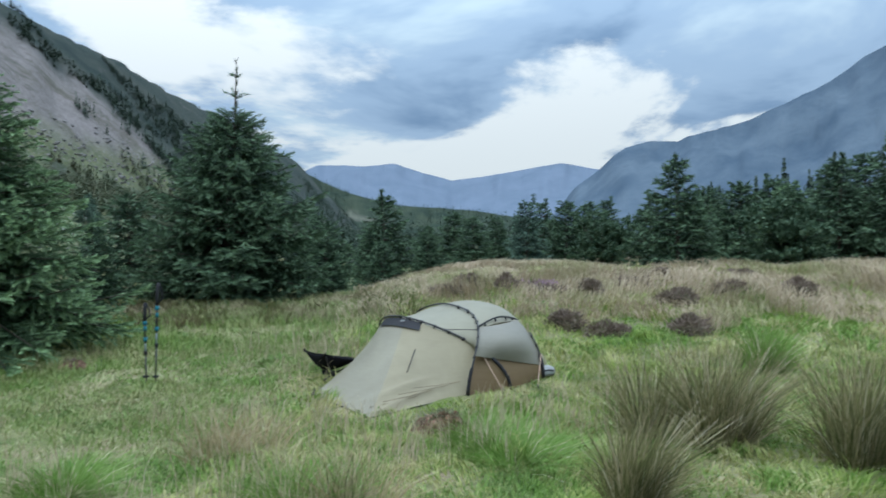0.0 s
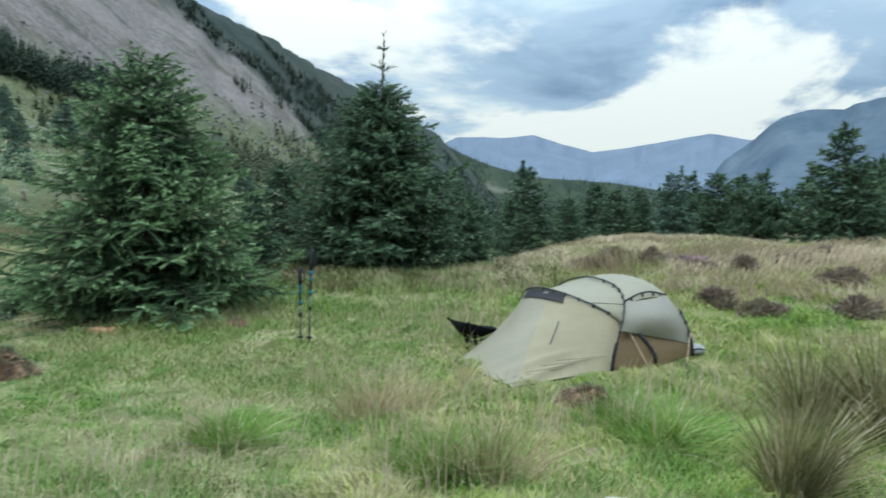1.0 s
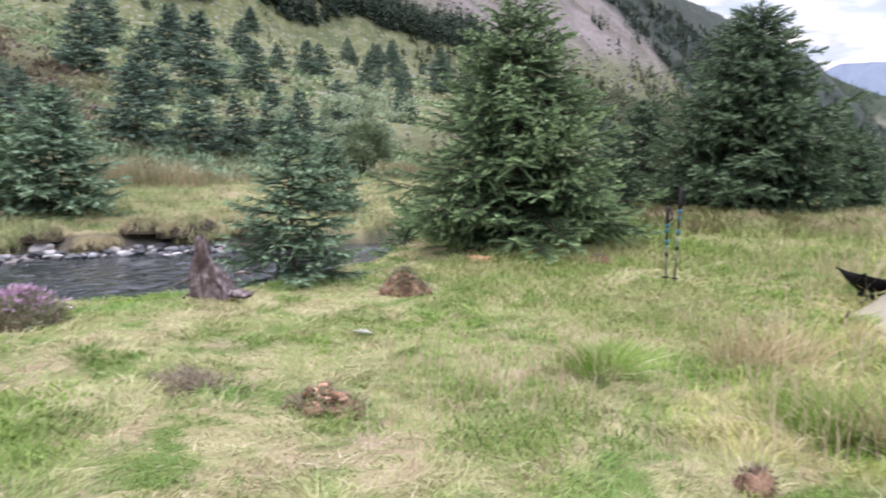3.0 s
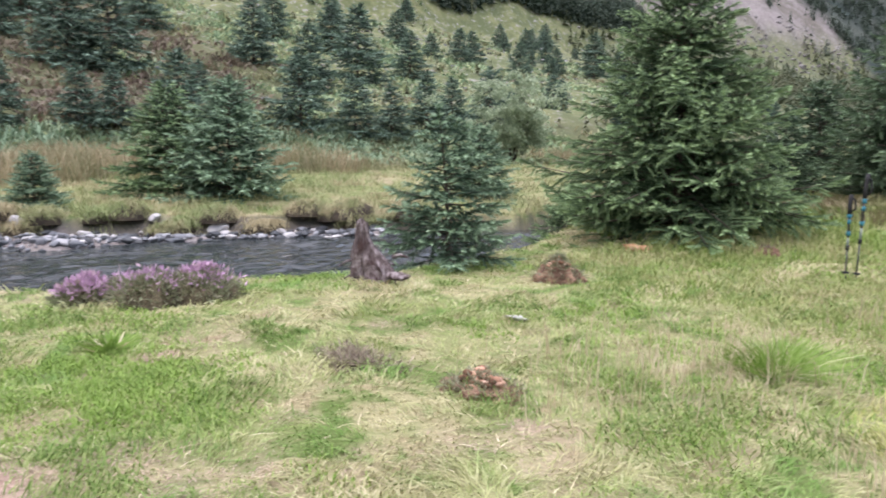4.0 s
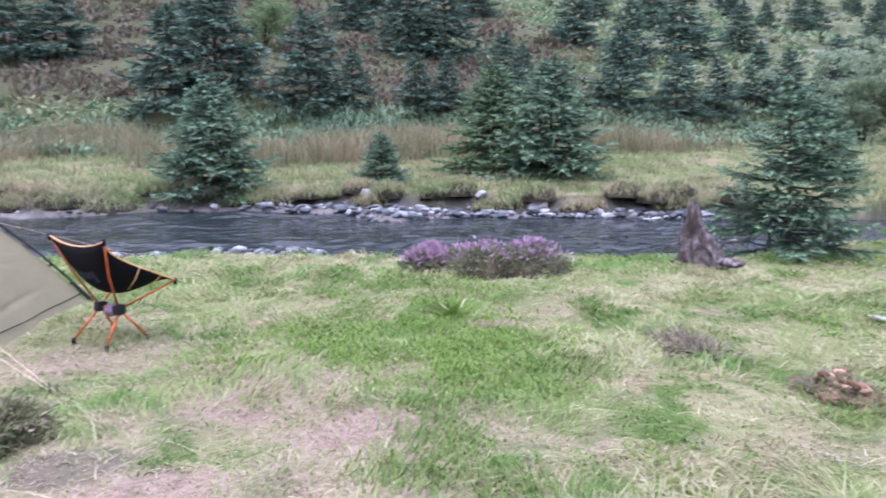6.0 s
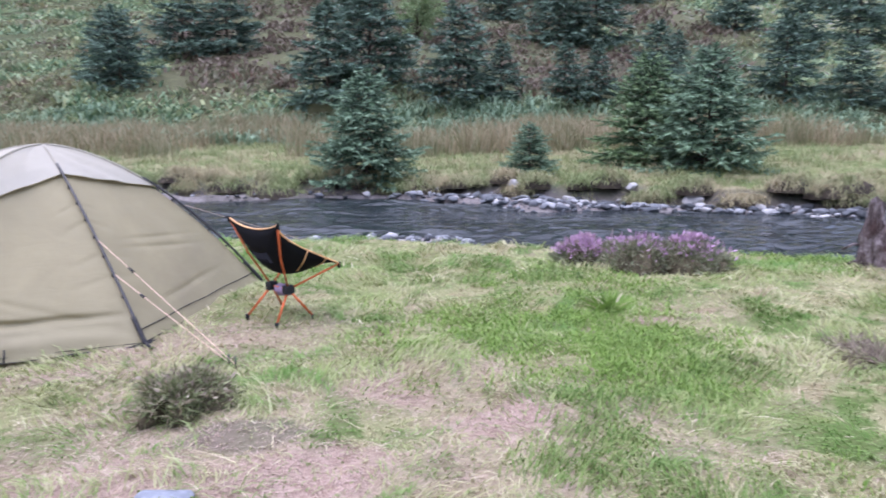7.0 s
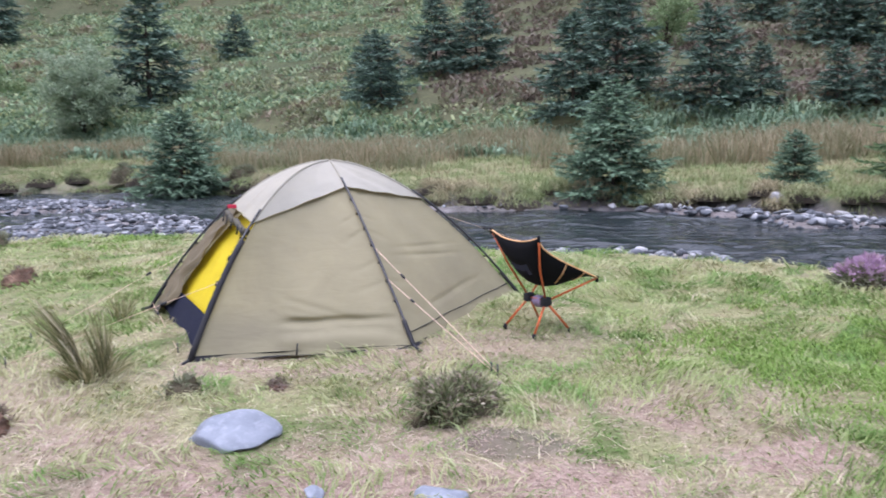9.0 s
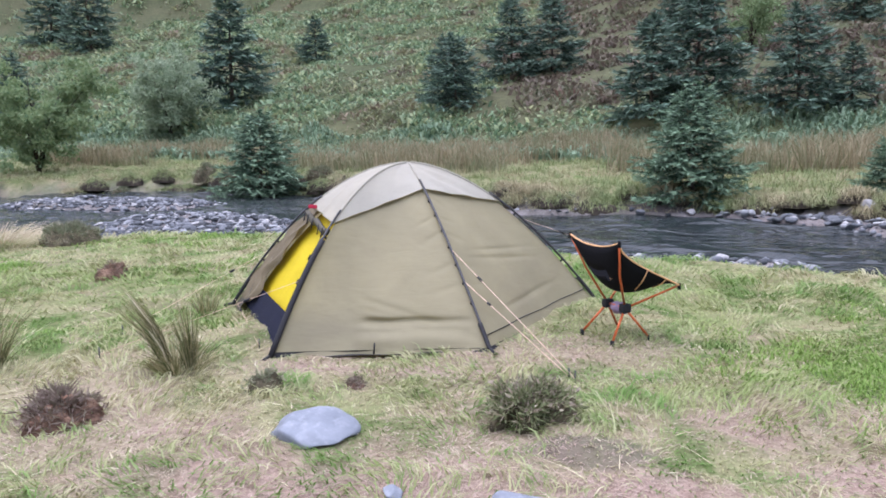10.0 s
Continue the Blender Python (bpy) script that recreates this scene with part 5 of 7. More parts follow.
def tufts(pts, nrm, height, width, g, spread=0.8):
    """Short sprigs that stand out from a surface."""
    n = len(pts)
    d = nrm + g.normal(0, spread, (n, 3)) * 0.8
    d /= np.linalg.norm(d, axis=1)[:, None]
    s = np.cross(d, g.normal(0, 1, (n, 3)))
    s /= np.linalg.norm(s, axis=1)[:, None] + 1e-9
    s = s * (width * 0.5)[:, None]
    tip = pts + d * height[:, None]
    mid = pts + d * (height * 0.5)[:, None]
    v = np.stack([pts, mid - s, mid + s, tip], 1).reshape(-1, 3)
    o = (np.arange(n) * 4)[:, None]
    t = np.stack([o + [0, 2, 1], o + [1, 2, 3]], 1).reshape(-1, 3)
    return v, t


def dome(w, d, h, seed, rough=0.30, rings=14, sides=30):
    """Points and normals of a rough low mound."""
    a = np.linspace(0, 2 * np.pi, sides, endpoint=False)
    q = np.linspace(0, 1, rings)
    A, Q = np.meshgrid(a, q)
    prof = np.sqrt(np.clip(1 - Q ** 2.4, 0, 1))
    wob = 1 + rough * lump(np.cos(A) * 2 + 5, np.sin(A) * 2 + Q * 3, 0.7, seed, 4)
    X, Y = np.cos(A) * Q * w * 0.5 * wob, np.sin(A) * Q * d * 0.5 * wob
    Z = h * prof * (1 + 1.6 * rough * lump(X / w * 6, Y / w * 6, 1.0, seed + 1, 4)) - 0.03
    ids = np.arange(X.size).reshape(X.shape)
    nx = np.roll(ids, -1, 1)
    f = np.stack([ids[:-1], ids[1:], nx[1:], nx[:-1]], -1).reshape(-1, 4)
    v = np.stack([X, Y, Z], -1).reshape(-1, 3)
    nrm = np.stack([X / (w * 0.5) ** 2, Y / (d * 0.5) ** 2, np.maximum(Z, 0.01) / h ** 2], -1).reshape(-1, 3)
    nrm /= np.linalg.norm(nrm, axis=1)[:, None] + 1e-9
    return v, f, nrm


def earth(name, dark, mid, light, scale=9.0):
    m = mat(name, 0.95, spec=0.1)
    k = Nodes(m)
    f, q = k.noise(k.spot(), scale, 6.0, 0.68, 0.4), k.noise(k.spot(), scale * 4, 4.0, 0.6)
    k.color(k.mix(k.ramp(q, (0.4, 0.0), (0.7, 0.6)), k.ramp(f, (0.32, dark), (0.5, mid), (0.68, light)), dark))
    k.bump(k.math("ADD", f, q), 0.9, 0.03)
    return m


M_TURVES = earth("dug_peat", (0.05, 0.035, 0.025), (0.17, 0.10, 0.07), (0.46, 0.30, 0.21))
M_CLOD = mat("crumbled_peat", 0.95, spec=0.1)
k = Nodes(M_CLOD)
k.color(k.ramp(k.island(), (0.0, (0.05, 0.03, 0.02)), (0.45, (0.20, 0.11, 0.07)), (0.75, (0.46, 0.27, 0.19)), (1.0, (0.52, 0.36, 0.28))))
M_ROOT = mat("weathered_root_wood", 0.9, spec=0.1)
k = Nodes(M_ROOT)
f, q = k.noise(k.spot((1, 1, 0.22)), 16.0, 6.0, 0.7, 0.6), k.noise(k.spot(), 7.0, 5.0, 0.65, 0.4)
c = k.ramp(f, (0.36, (0.030, 0.020, 0.020)), (0.5, (0.17, 0.135, 0.135)), (0.64, (0.44, 0.385, 0.40)))
k.color(k.mix(k.ramp(q, (0.48, 0.0), (0.62, 0.85)), c, (0.055, 0.032, 0.028)))
k.bump(k.math("ADD", f, q), 1.0, 0.05)
M_MOSSY = earth("heather_peat", (0.05, 0.045, 0.03), (0.12, 0.10, 0.065), (0.19, 0.16, 0.10))
M_GREYHEATH = leafy("grey_heather", [(0.095, 0.115, 0.050), (0.19, 0.225, 0.105), (0.31, 0.325, 0.18), (0.42, 0.33, 0.26)], amount=0.25)
M_PALEHEATH = leafy("pale_withered_heather", [(0.16, 0.125, 0.10), (0.26, 0.21, 0.165), (0.38, 0.31, 0.25), (0.24, 0.25, 0.14)], amount=0.1)
M_RUSSET = leafy("russet_heather", [(0.15, 0.11, 0.09), (0.22, 0.165, 0.135), (0.29, 0.23, 0.185), (0.16, 0.15, 0.09)], amount=0.1)


def mound(x, y, w, d, h, seed, name, label, category, body, sprig=None, sprig_label="", n=300, length=0.07, turn=0.0, group="", crown=None, crown_label="", width=0.008, rough=0.30, messy=0.8, clods=0, bloom=0.24):
    """A low mound with a rough body and, where it has them, sprigs over it and bloom on top."""
    g = np.random.default_rng(seed)
    v, f, nrm = dome(w, d, h, seed, rough, 18, 36)
    ob = new(name)
    ob.matrix_basis = pose(x, y, place(x, y) - 0.01, 0, 0, turn)
    under("body", mesh_of("body", v, f, body, True), ob)
    if sprig:
        i = g.integers(0, len(v), n)
        pts = v[i] + g.normal(0, w * 0.03, (n, 3)) * [1, 1, 0.3]
        sv, st = tufts(pts, nrm[i], length * g.uniform(0.5, 1.3, n) * (0.5 + 0.5 * messy + 0.5 * messy * lump(pts[:, 0], pts[:, 1], 0.12, seed)), width * g.uniform(0.6, 1.4, n), g, messy)
        tagged(under("foliage", mesh_of("foliage", sv, st, sprig), ob, sprig_label), kind="stuff")
    if clods:      # crumbled lumps of orange and dark peat
        C, F, o = [], [], 0
        for i in g.integers(0, len(v) // 2, clods):
            sv, sf = PEBBLES[i % 6]
            C.append(sv * g.uniform(0.018, 0.06) * [1, 1, 0.8] + v[i] + [0, 0, 0.006]), F.append(sf + o)
            o += len(sv)
        tagged(under("peat_rubble", mesh_of("peat_rubble", np.vstack(C), np.vstack(F), M_CLOD), ob, "crumbled orange and dark peat"), kind="stuff")
    if crown:
        top = np.where(v[:, 2] > h * 0.45)[0]
        m = int(n * bloom)
        i = top[g.integers(0, len(top), m)]
        pts = v[i] + nrm[i] * length * 0.6 + g.normal(0, w * 0.05, (m, 3)) * [1, 1, 0.3]
        sv, st = tufts(pts, nrm[i], length * g.uniform(0.4, 1.0, m), width * 1.3 * g.uniform(0.6, 1.4, m), g)
        tagged(under("bloom", mesh_of("bloom", sv, st, crown), ob, crown_label), kind="stuff")
    return tagged(ob, label, category, group)


mound(-3.22, 2.84, 0.58, 0.46, 0.10, 601, "peat_mound", "crumbly orange-brown peat mound in short grass", "mound", M_TURVES, M_HEATHER, "withered grass roots", 1000, 0.05, rough=0.42, clods=150)
mound(-5.42, 6.0, 0.62, 0.52, 0.25, 602, "peat_mound", "dark upturned peat hump with green moss", "mound", M_TURVES, M_HEATHER, "brown and green sprigs", 1600, 0.07, rough=0.42, clods=60)
mound(-3.05, -3.42, 0.42, 0.36, 0.16, 603, "peat_mound", "dark heathery peat hump with pinkish roots", "mound", M_TURVES, M_RUSSET, "brown-green sprigs", 1500, 0.06, rough=0.5, messy=1.2, clods=25)
mound(-6.5, -6.2, 0.42, 0.30, 0.16, 604, "peat_mound", "rust-brown peat hump in green turf", "mound", M_TURVES, M_RUSSET, "russet sprigs", 200, 0.05)
mound(-0.05, 6.35, 0.62, 0.36, 0.15, 605, "peat_mound", "flat brown peat mound in front of the tent", "mound", M_TURVES, M_HEATHER, "brown sprigs", 500, 0.07, clods=50)
mound(-0.97, 3.3, 0.2, 0.2, 0.12, 606, "peat_mound", "small brown peat lump in lush grass", "mound", M_TURVES, M_RUSSET, "russet sprigs", 120, 0.05)
mound(-4.20, 2.62, 0.80, 0.50, 0.07, 607, "peat_mound", "low withered heather patch in the turf", "mound", M_MOSSY, M_PALEHEATH, "withered sprigs", 1100, 0.08, rough=0.6, messy=1.3)
mound(-3.75, -2.68, 0.24, 0.2, 0.12, 608, "peat_mound", "mossy brown tuft beside the boulder", "mound", M_MOSSY, M_HEATHER, "brown-green sprigs", 260, 0.06)
mound(-3.98, -2.25, 0.22, 0.14, 0.05, 609, "peat_mound", "rust-red scrap of peat on worn turf", "mound", M_TURVES, M_RUSSET, "russet sprigs", 300, 0.04)
mound(-4.6, 8.9, 0.4, 0.3, 0.12, 610, "peat_mound", "brown peat lump near the spruces", "mound", M_TURVES, M_RUSSET, "russet sprigs", 120, 0.06)
mound(-3.80, -1.2, 0.44, 0.38, 0.17, 611, "heather_bush", "small grey-green heather bush on worn turf", "bush", M_MOSSY, M_GREYHEATH, "grey-green sprigs", 7000, 0.055, width=0.009, rough=0.7, messy=1.1, crown=M_PALEHEATH, crown_label="withered pinkish twigs", bloom=0.05)
for i, (x, y, w, d, h) in enumerate(((-7.25, 1.72, 0.48, 0.5, 0.19), (-6.95, 2.15, 0.78, 0.7, 0.27), (-6.78, 2.62, 0.68, 0.62, 0.24))):
    mound(x, y, w, d, h, 620 + i, "heather_bush", "purple-flowering heather on the river bank", "bush", M_MOSSY, M_HEATHER, "olive sprigs", 3200, 0.085, group="flowering heather", crown=M_BLOOM, crown_label="purple bloom", width=0.014, bloom=(0.42, 0.10, 0.15)[i])
for i, (x, y, w) in enumerate(((-0.2, 13.1, 0.55), (0.2, 13.4, 0.6), (0.8, 12.9, 0.55), (1.4, 12.8, 0.8), (3.0, 13.2, 0.9), (3.4, 11.8, 0.6), (4.5, 12.5, 0.8), (5.5, 12.4, 0.7), (1.5, 10.7, 0.42), (2.05, 10.4, 0.5), (3.2, 10.4, 0.5), (2.2, 12.6, 0.45), (0.2, 11.6, 0.4), (5.0, 13.6, 0.6), (3.6, 13.6, 0.5))):
    mound(x, y, w * 1.25, w * 0.95, 0.12 + 0.05 * (i % 3), 640 + i, "heather_bush", "dark brown-purple heather hump in straw grass", "bush", M_MOSSY, M_RUSSET, "brown sprigs", 1500, 0.10, turn=i * 40, group="heather on the rise", crown=M_BLOOM if i == 3 else None, width=0.018, bloom=0.08)


def bank_tussock(x, y, w, h, seed):
    """A dark undercut peat lump with grass drooping over it."""
    g = np.random.default_rng(seed)
    w, h = w * 0.8, h * 0.85
    v, f, nrm = dome(w, w * 1.4, h, seed, 0.35)
    ob = new("bank_tussock")
    ob.matrix_basis = pose(x, y, place(x, y) - 0.06 - (0.35 * h if y < -8.5 else 0.0))
    under("peat", mesh_of("peat", v, f, M_PEAT, True), ob, "dark bare peat")
    top = np.where(v[:, 2] > h * 0.12)[0]
    i = top[g.integers(0, len(top), 900)]
    p = v[i] + g.normal(0, 0.08, (900, 3)) * [1, 1, 0.3]
    bv, bt = blades(p[:, 0], p[:, 1], p[:, 2] - 0.02, g.uniform(0.07, 0.22, 900), np.full(900, 0.018), np.full(900, 1.8), g, 0.75)
    tagged(under("grass_cap", mesh_of("grass_cap", bv, bt, far_grass), ob, "drooping grass"), kind="stuff")
    return tagged(ob, "undercut peat tussock with drooping grass at the far bank", "tussock", "bank tussocks")


g = np.random.default_rng(660)
for i in range(58):
    y = -22.5 + 0.58 * i + float(g.uniform(-0.3, 0.3))
    bank_tussock(float(shores(np.array([y]))[1][0]) - 0.12 + float(g.uniform(-0.2, 0.15)), y, float(g.uniform(0.35, 0.8)) * (1.0 if y > -8.5 else 1.9), float(g.uniform(0.14, 0.32)) * (1.0 if y > -8.5 else 1.6), 1700 + i)
for i, (x, y, w, h) in enumerate(((-13.95, 8.9, 1.1, 0.36), (-14.4, 8.0, 0.8, 0.3), (-18.2, -2.6, 1.2, 0.36), (-18.4, -3.6, 1.0, 0.32), (-18.8, -4.9, 0.9, 0.3), (-17.5, 1.7, 0.7, 0.22), (-23.2, -17.2, 0.9, 0.5), (-24.0, -19.5, 1.2, 0.6), (-12.8, 10.9, 0.9, 0.36), (-13.4, 10.1, 0.8, 0.36))):
    bank_tussock(x, y, w, h, 670 + i)

# weathered root plate on the near bank
root = new("tree_root")
root.matrix_basis = pose(-6.55, 4.35, place(-6.55, 4.35) - 0.05, 0, 0, 55)
A, Q = np.meshgrid(np.linspace(0, 2 * np.pi, 48, endpoint=False), np.linspace(0, 1, 34))
HQ = [0.0, 0.10, 0.28, 0.46, 0.60, 0.72, 0.95, 1.0]
mid_x, half_x, half_y = (np.interp(Q, HQ, q) for q in ([0.06, 0.04, 0.0, -0.05, -0.085, -0.095, -0.10, -0.10], [0.27, 0.25, 0.20, 0.155, 0.105, 0.075, 0.06, 0.0], [0.17, 0.16, 0.13, 0.10, 0.08, 0.055, 0.045, 0.0]))
grain = 1 + 0.38 * lump(np.cos(A) * 2.2 + 4, np.sin(A) * 2.2 + Q * 0.8, 0.4, 705, 4) - 0.32 * np.exp(-((A - 4.1) / 0.35) ** 2 - ((Q - 0.16) / 0.14) ** 2)
Z = 0.66 * Q * (1 + 0.10 * lump(np.cos(A) + 3, np.sin(A), 0.4, 706))
v = np.stack([mid_x + half_x * grain * np.cos(A), half_y * grain * np.sin(A), Z], -1).reshape(-1, 3)
ids = np.arange(v.shape[0]).reshape(A.shape)
f = np.stack([ids[:-1], np.roll(ids, -1, 1)[:-1], np.roll(ids, -1, 1)[1:], ids[1:]], -1).reshape(-1, 4)
under("body", mesh_of("body", v, f, M_ROOT, True), root)
g = np.random.default_rng(702)
for _ in range(12):
    a, q = g.uniform(0, 6.28), g.uniform(0.1, 0.22)
    p0 = Vector((math.cos(a) * q, math.sin(a) * q * 0.7, g.uniform(0.03, 0.30)))
    p1 = p0 + Vector((math.cos(a), math.sin(a), g.uniform(-0.4, 0.3))) * g.uniform(0.08, 0.2)
    part("root", tube([p0, (p0 + p1) / 2 + Vector((0, 0, 0.03)), p1], 0.02, 5, taper=0.4), M_ROOT, root, "broken grey root")
v, f = stone_shape(731, 3, 6, 0.6)
under("clod", mesh_of("clod", v * [0.15, 0.12, 0.10] + [0.24, -0.10, 0.09], f, M_ROOT, True), root, "reddish peat clod held by the roots")
tagged(root, "weathered purplish-brown uprooted stump on the bank", "stump")

# a broken log under the big spruce
M_LOG = earth("split_orange_wood", (0.20, 0.10, 0.05), (0.42, 0.25, 0.14), (0.58, 0.42, 0.28), 6.0)
log = new("broken_log")
log.matrix_basis = pose(-5.87, 8.0, place(-5.87, 8.0) + 0.05, 0, 0, 35) @ Matrix.Scale(0.68, 4)
bm = tube([(-0.24, 0, 0), (-0.1, 0.02, 0.02), (0.08, 0, 0.01), (0.25, -0.03, 0)], 0.075, 9)
for q in bm.verts:
    q.co += Vector((0.03 * math.sin(q.co.z * 90), 0.02 * math.sin(q.co.x * 23 + q.co.z * 40), 0.03 * math.sin(q.co.x * 31 + q.co.y * 57)))
part("wood", bm, M_LOG, log)
bm = tube([(0.05, 0.02, 0.05), (0.12, 0.1, 0.16), (0.2, 0.12, 0.3)], 0.014, 5, taper=0.4)
part("twig", bm, M_BARK, log, "bare grey twig")
part("twig", tube([(-0.15, 0, 0.05), (-0.22, 0.06, 0.2)], 0.012, 5, taper=0.4), M_BARK, log, "bare grey twig")
tagged(log, "split orange-brown log lying under the spruce", "log")


def rush(x, y, height, spread, n, seed, label, lean=(0, 0), group="", material=None, width=0.0065, loose=0.17):
    g = np.random.default_rng(seed)
    a, q = g.uniform(0, 6.28, n), np.sqrt(g.uniform(0, 1, n))
    bx, by = np.cos(a) * q * spread * 0.38, np.sin(a) * q * spread * 0.38
    h = height * g.uniform(0.35, 1.05, n)
    out = np.stack([np.cos(a) * q * spread * 0.7 + g.normal(0, loose, n) * height + lean[0] * h / height, np.sin(a) * q * spread * 0.7 + g.normal(0, loose, n) * height + lean[1] * h / height, h * (1 - 0.25 * q * q)], -1)
    base = np.stack([bx, by, 0 * bx - 0.02], -1)
    tip = base + out
    mid = base + out * [0.42, 0.42, 0.62]
    s = np.stack([-np.sin(a + 1), np.cos(a + 1), 0 * a], -1) * (width * 0.5)
    v = np.stack([base - s, base + s, mid - s * 0.8, mid + s * 0.8, tip - s * 0.3, tip + s * 0.3], 1).reshape(-1, 3)
    o = (np.arange(n) * 6)[:, None]
    t = np.stack([o + [0, 1, 3], o + [0, 3, 2], o + [2, 3, 5], o + [2, 5, 4]], 1).reshape(-1, 3)
    ob = new("rush_clump")
    ob.matrix_basis = pose(x, y, place(x, y))
    cut = int(n * 0.93) * 4
    part_1 = under("stem_tuft", mesh_of("stem_tuft", v, t[:cut], material or M_RUSH), ob)
    part_2 = under("dead_stem_tuft", mesh_of("dead_stem_tuft", v, t[cut:], dead), ob, "bleached dead stems")
    tagged(part_1, kind="stuff"), tagged(part_2, kind="stuff")
    return tagged(ob, label, "rushes", group)


rush(2.05, 5.8, 0.90, 0.55, 1144, 801, "tall dark green rush clump with bleached stems", (0.12, 0), "big rush clumps", width=0.007, loose=0.19)
rush(1.55, 5.9, 0.80, 0.42, 528, 806, "tall dark green rush clump with bleached stems", (0.0, 0), "big rush clumps", width=0.007, loose=0.19)
rush(1.12, 4.45, 0.62, 0.36, 726, 802, "tall dark green rush clump with bleached stems", (0.14, 0), "big rush clumps", width=0.007, loose=0.19)
rush(2.85, 5.25, 0.92, 0.52, 924, 803, "tall dark green rush clump with bleached stems", (0.10, 0), "big rush clumps", width=0.007, loose=0.19)
rush(3.5, 8.6, 0.55, 0.42, 500, 804, "bright green rush clump in straw grass", (0.03, 0), material=M_LUSH, width=0.012)
rush(-0.55, 4.15, 0.42, 0.22, 160, 805, "thin green rush clump in the meadow")
rush(-3.88, -3.40, 0.56, 0.07, 220, 811, "sparse green rush clump bent over by the wind", (0.02, -0.30), loose=0.05)
rush(-3.98, -3.34, 0.46, 0.08, 120, 812, "sparse upright green rush clump", (-0.02, -0.06), loose=0.05)
rush(-3.95, -3.4, 0.22, 0.30, 320, 815, "low grass skirt round the rush clump")
for i, (x, y, hgt, wide) in enumerate(((-2.28, 4.45, 0.24, 0.50), (-0.85, 4.30, 0.28, 0.50), (0.47, 5.30, 0.26, 0.70), (0.29, 5.95, 0.22, 0.55))):
    rush(x, y, hgt, wide, 700, 830 + i, "soft bright green grass tussock in the meadow", group="green tussocks near the tent", material=M_LUSH, width=0.008, loose=0.25)
for i, (x, y) in enumerate(((-1.68, 5.40), (-1.45, 5.62), (-0.46, 4.30))):
    rush(x, y, 0.42, 0.52, 200, 840 + i, "dry tawny grass clump in the meadow", group="tawny clumps near the tent", material=M_TAWNY, width=0.006, loose=0.30)
rush(-5.33, -4.2, 0.28, 0.16, 90, 813, "small green rush clump in short turf")
rush(-3.72, -4.7, 0.55, 0.26, 160, 814, "green rush clump in short turf", (0, 0.02))
for i, (x, y, w) in enumerate(((-23.6, -12.6, 1.0), (-24.3, -14.6, 0.8), (-24.6, -16.6, 1.3), (-24.7, -18.0, 1.1), (-23.4, -20.8, 1.4))):
    mound(x, y, w, w * 0.8, 0.42 + 0.1 * (i % 2), 720 + i, "heather_bush", "dark heather hump on the far gravel edge", "bush", M_MOSSY, M_HEATHER, "dark brown-green sprigs", 1200, 0.12, group="dark humps by the gravel", width=0.03)
mound(-8.5, -8.7, 0.9, 0.7, 0.26, 616, "heather_bush", "dull brown heather hump near the gravel", "bush", M_MOSSY, M_HEATHER, "brown-green sprigs", 1800, 0.10, width=0.012)
rush(-8.1, -9.6, 0.26, 1.3, 900, 816, "withered pale tussock near the gravel", material=M_STRAW, width=0.012)
rush(-5.4, 1.4, 0.14, 0.2, 240, 817, "dark green nettle-like tuft in the turf", material=M_LUSH, width=0.02)

# ---- camping things ----


def cloth(name, base, rough=0.55, amount=0.25, wave=1.0, dirt=None):
    """Thin coated tent fabric: slight folds, a fine weave, light that comes through."""
    m = mat(name, rough, spec=0.3)
    k = Nodes(m)
    f, q = k.noise(k.where((1, 1, 1)), 2.2, 5.0, 0.6, 0.4), k.noise(k.where((3, 3, 14)), 1.3, 4.0, 0.5, 0.8)
    c = k.mix(k.ramp(f, (0.3, 0.0), (0.7, 1.0)), tuple(v * 0.90 for v in base), tuple(min(1, v * 1.08) for v in base))
    if dirt:
        c = k.mix(k.ramp(k.noise(k.where((1, 1, 2)), 1.1, 5.0, 0.6), (0.52, 0.0), (0.72, 0.55)), c, dirt)
    k.color(c)
    k.bump(k.math("ADD", f, k.math("MULTIPLY", q, 0.6)), 0.22 * wave, 0.03)
    k.sheer(c, amount)
    return m


def plain(name, base, rough=0.5, metal=0.0, vary=0.12, scale=20.0):
    m = mat(name, rough, metal)
    k = Nodes(m)
    f = k.noise(k.where(), scale, 4.0, 0.6)
    k.color(k.mix(k.ramp(f, (0.3, 0.0), (0.7, 1.0)), tuple(v * (1 - vary) for v in base), tuple(min(1, v * (1 + vary)) for v in base)))
    k.rough(k.ramp(f, (0.3, rough * 0.85), (0.7, min(1.0, rough * 1.15))))
    return m


M_FLY = cloth("olive_sand_flysheet", (0.352, 0.312, 0.190), 0.5, 0.34, dirt=(0.245, 0.215, 0.14))
M_ROOF = cloth("pale_sand_roof_cloth", (0.485, 0.455, 0.375), 0.42, 0.30)
M_TAN = cloth("tan_flysheet", (0.372, 0.328, 0.222), 0.5, 0.25)
M_TAN_ROOF = cloth("pale_tan_roof_cloth", (0.37, 0.35, 0.265), 0.5, 0.25)
M_HOOD = cloth("grey_hood_cloth", (0.31, 0.295, 0.25), 0.5, 0.22)
# The tan cloth greyed in colour, for the shading of the front facet.
M_TAN_FACET = cloth("tan_facet_shade_cloth", (0.345, 0.318, 0.240), 0.5, 0.22)
# Door olive darkened in the colour to stand for shade inside the doorway.
M_SHADE = cloth("shade_olive_door_cloth", (0.085, 0.075, 0.05), 0.6, 0.1)
M_FLAP = cloth("brown_door_flap", (0.17, 0.135, 0.08), 0.6, 0.15)
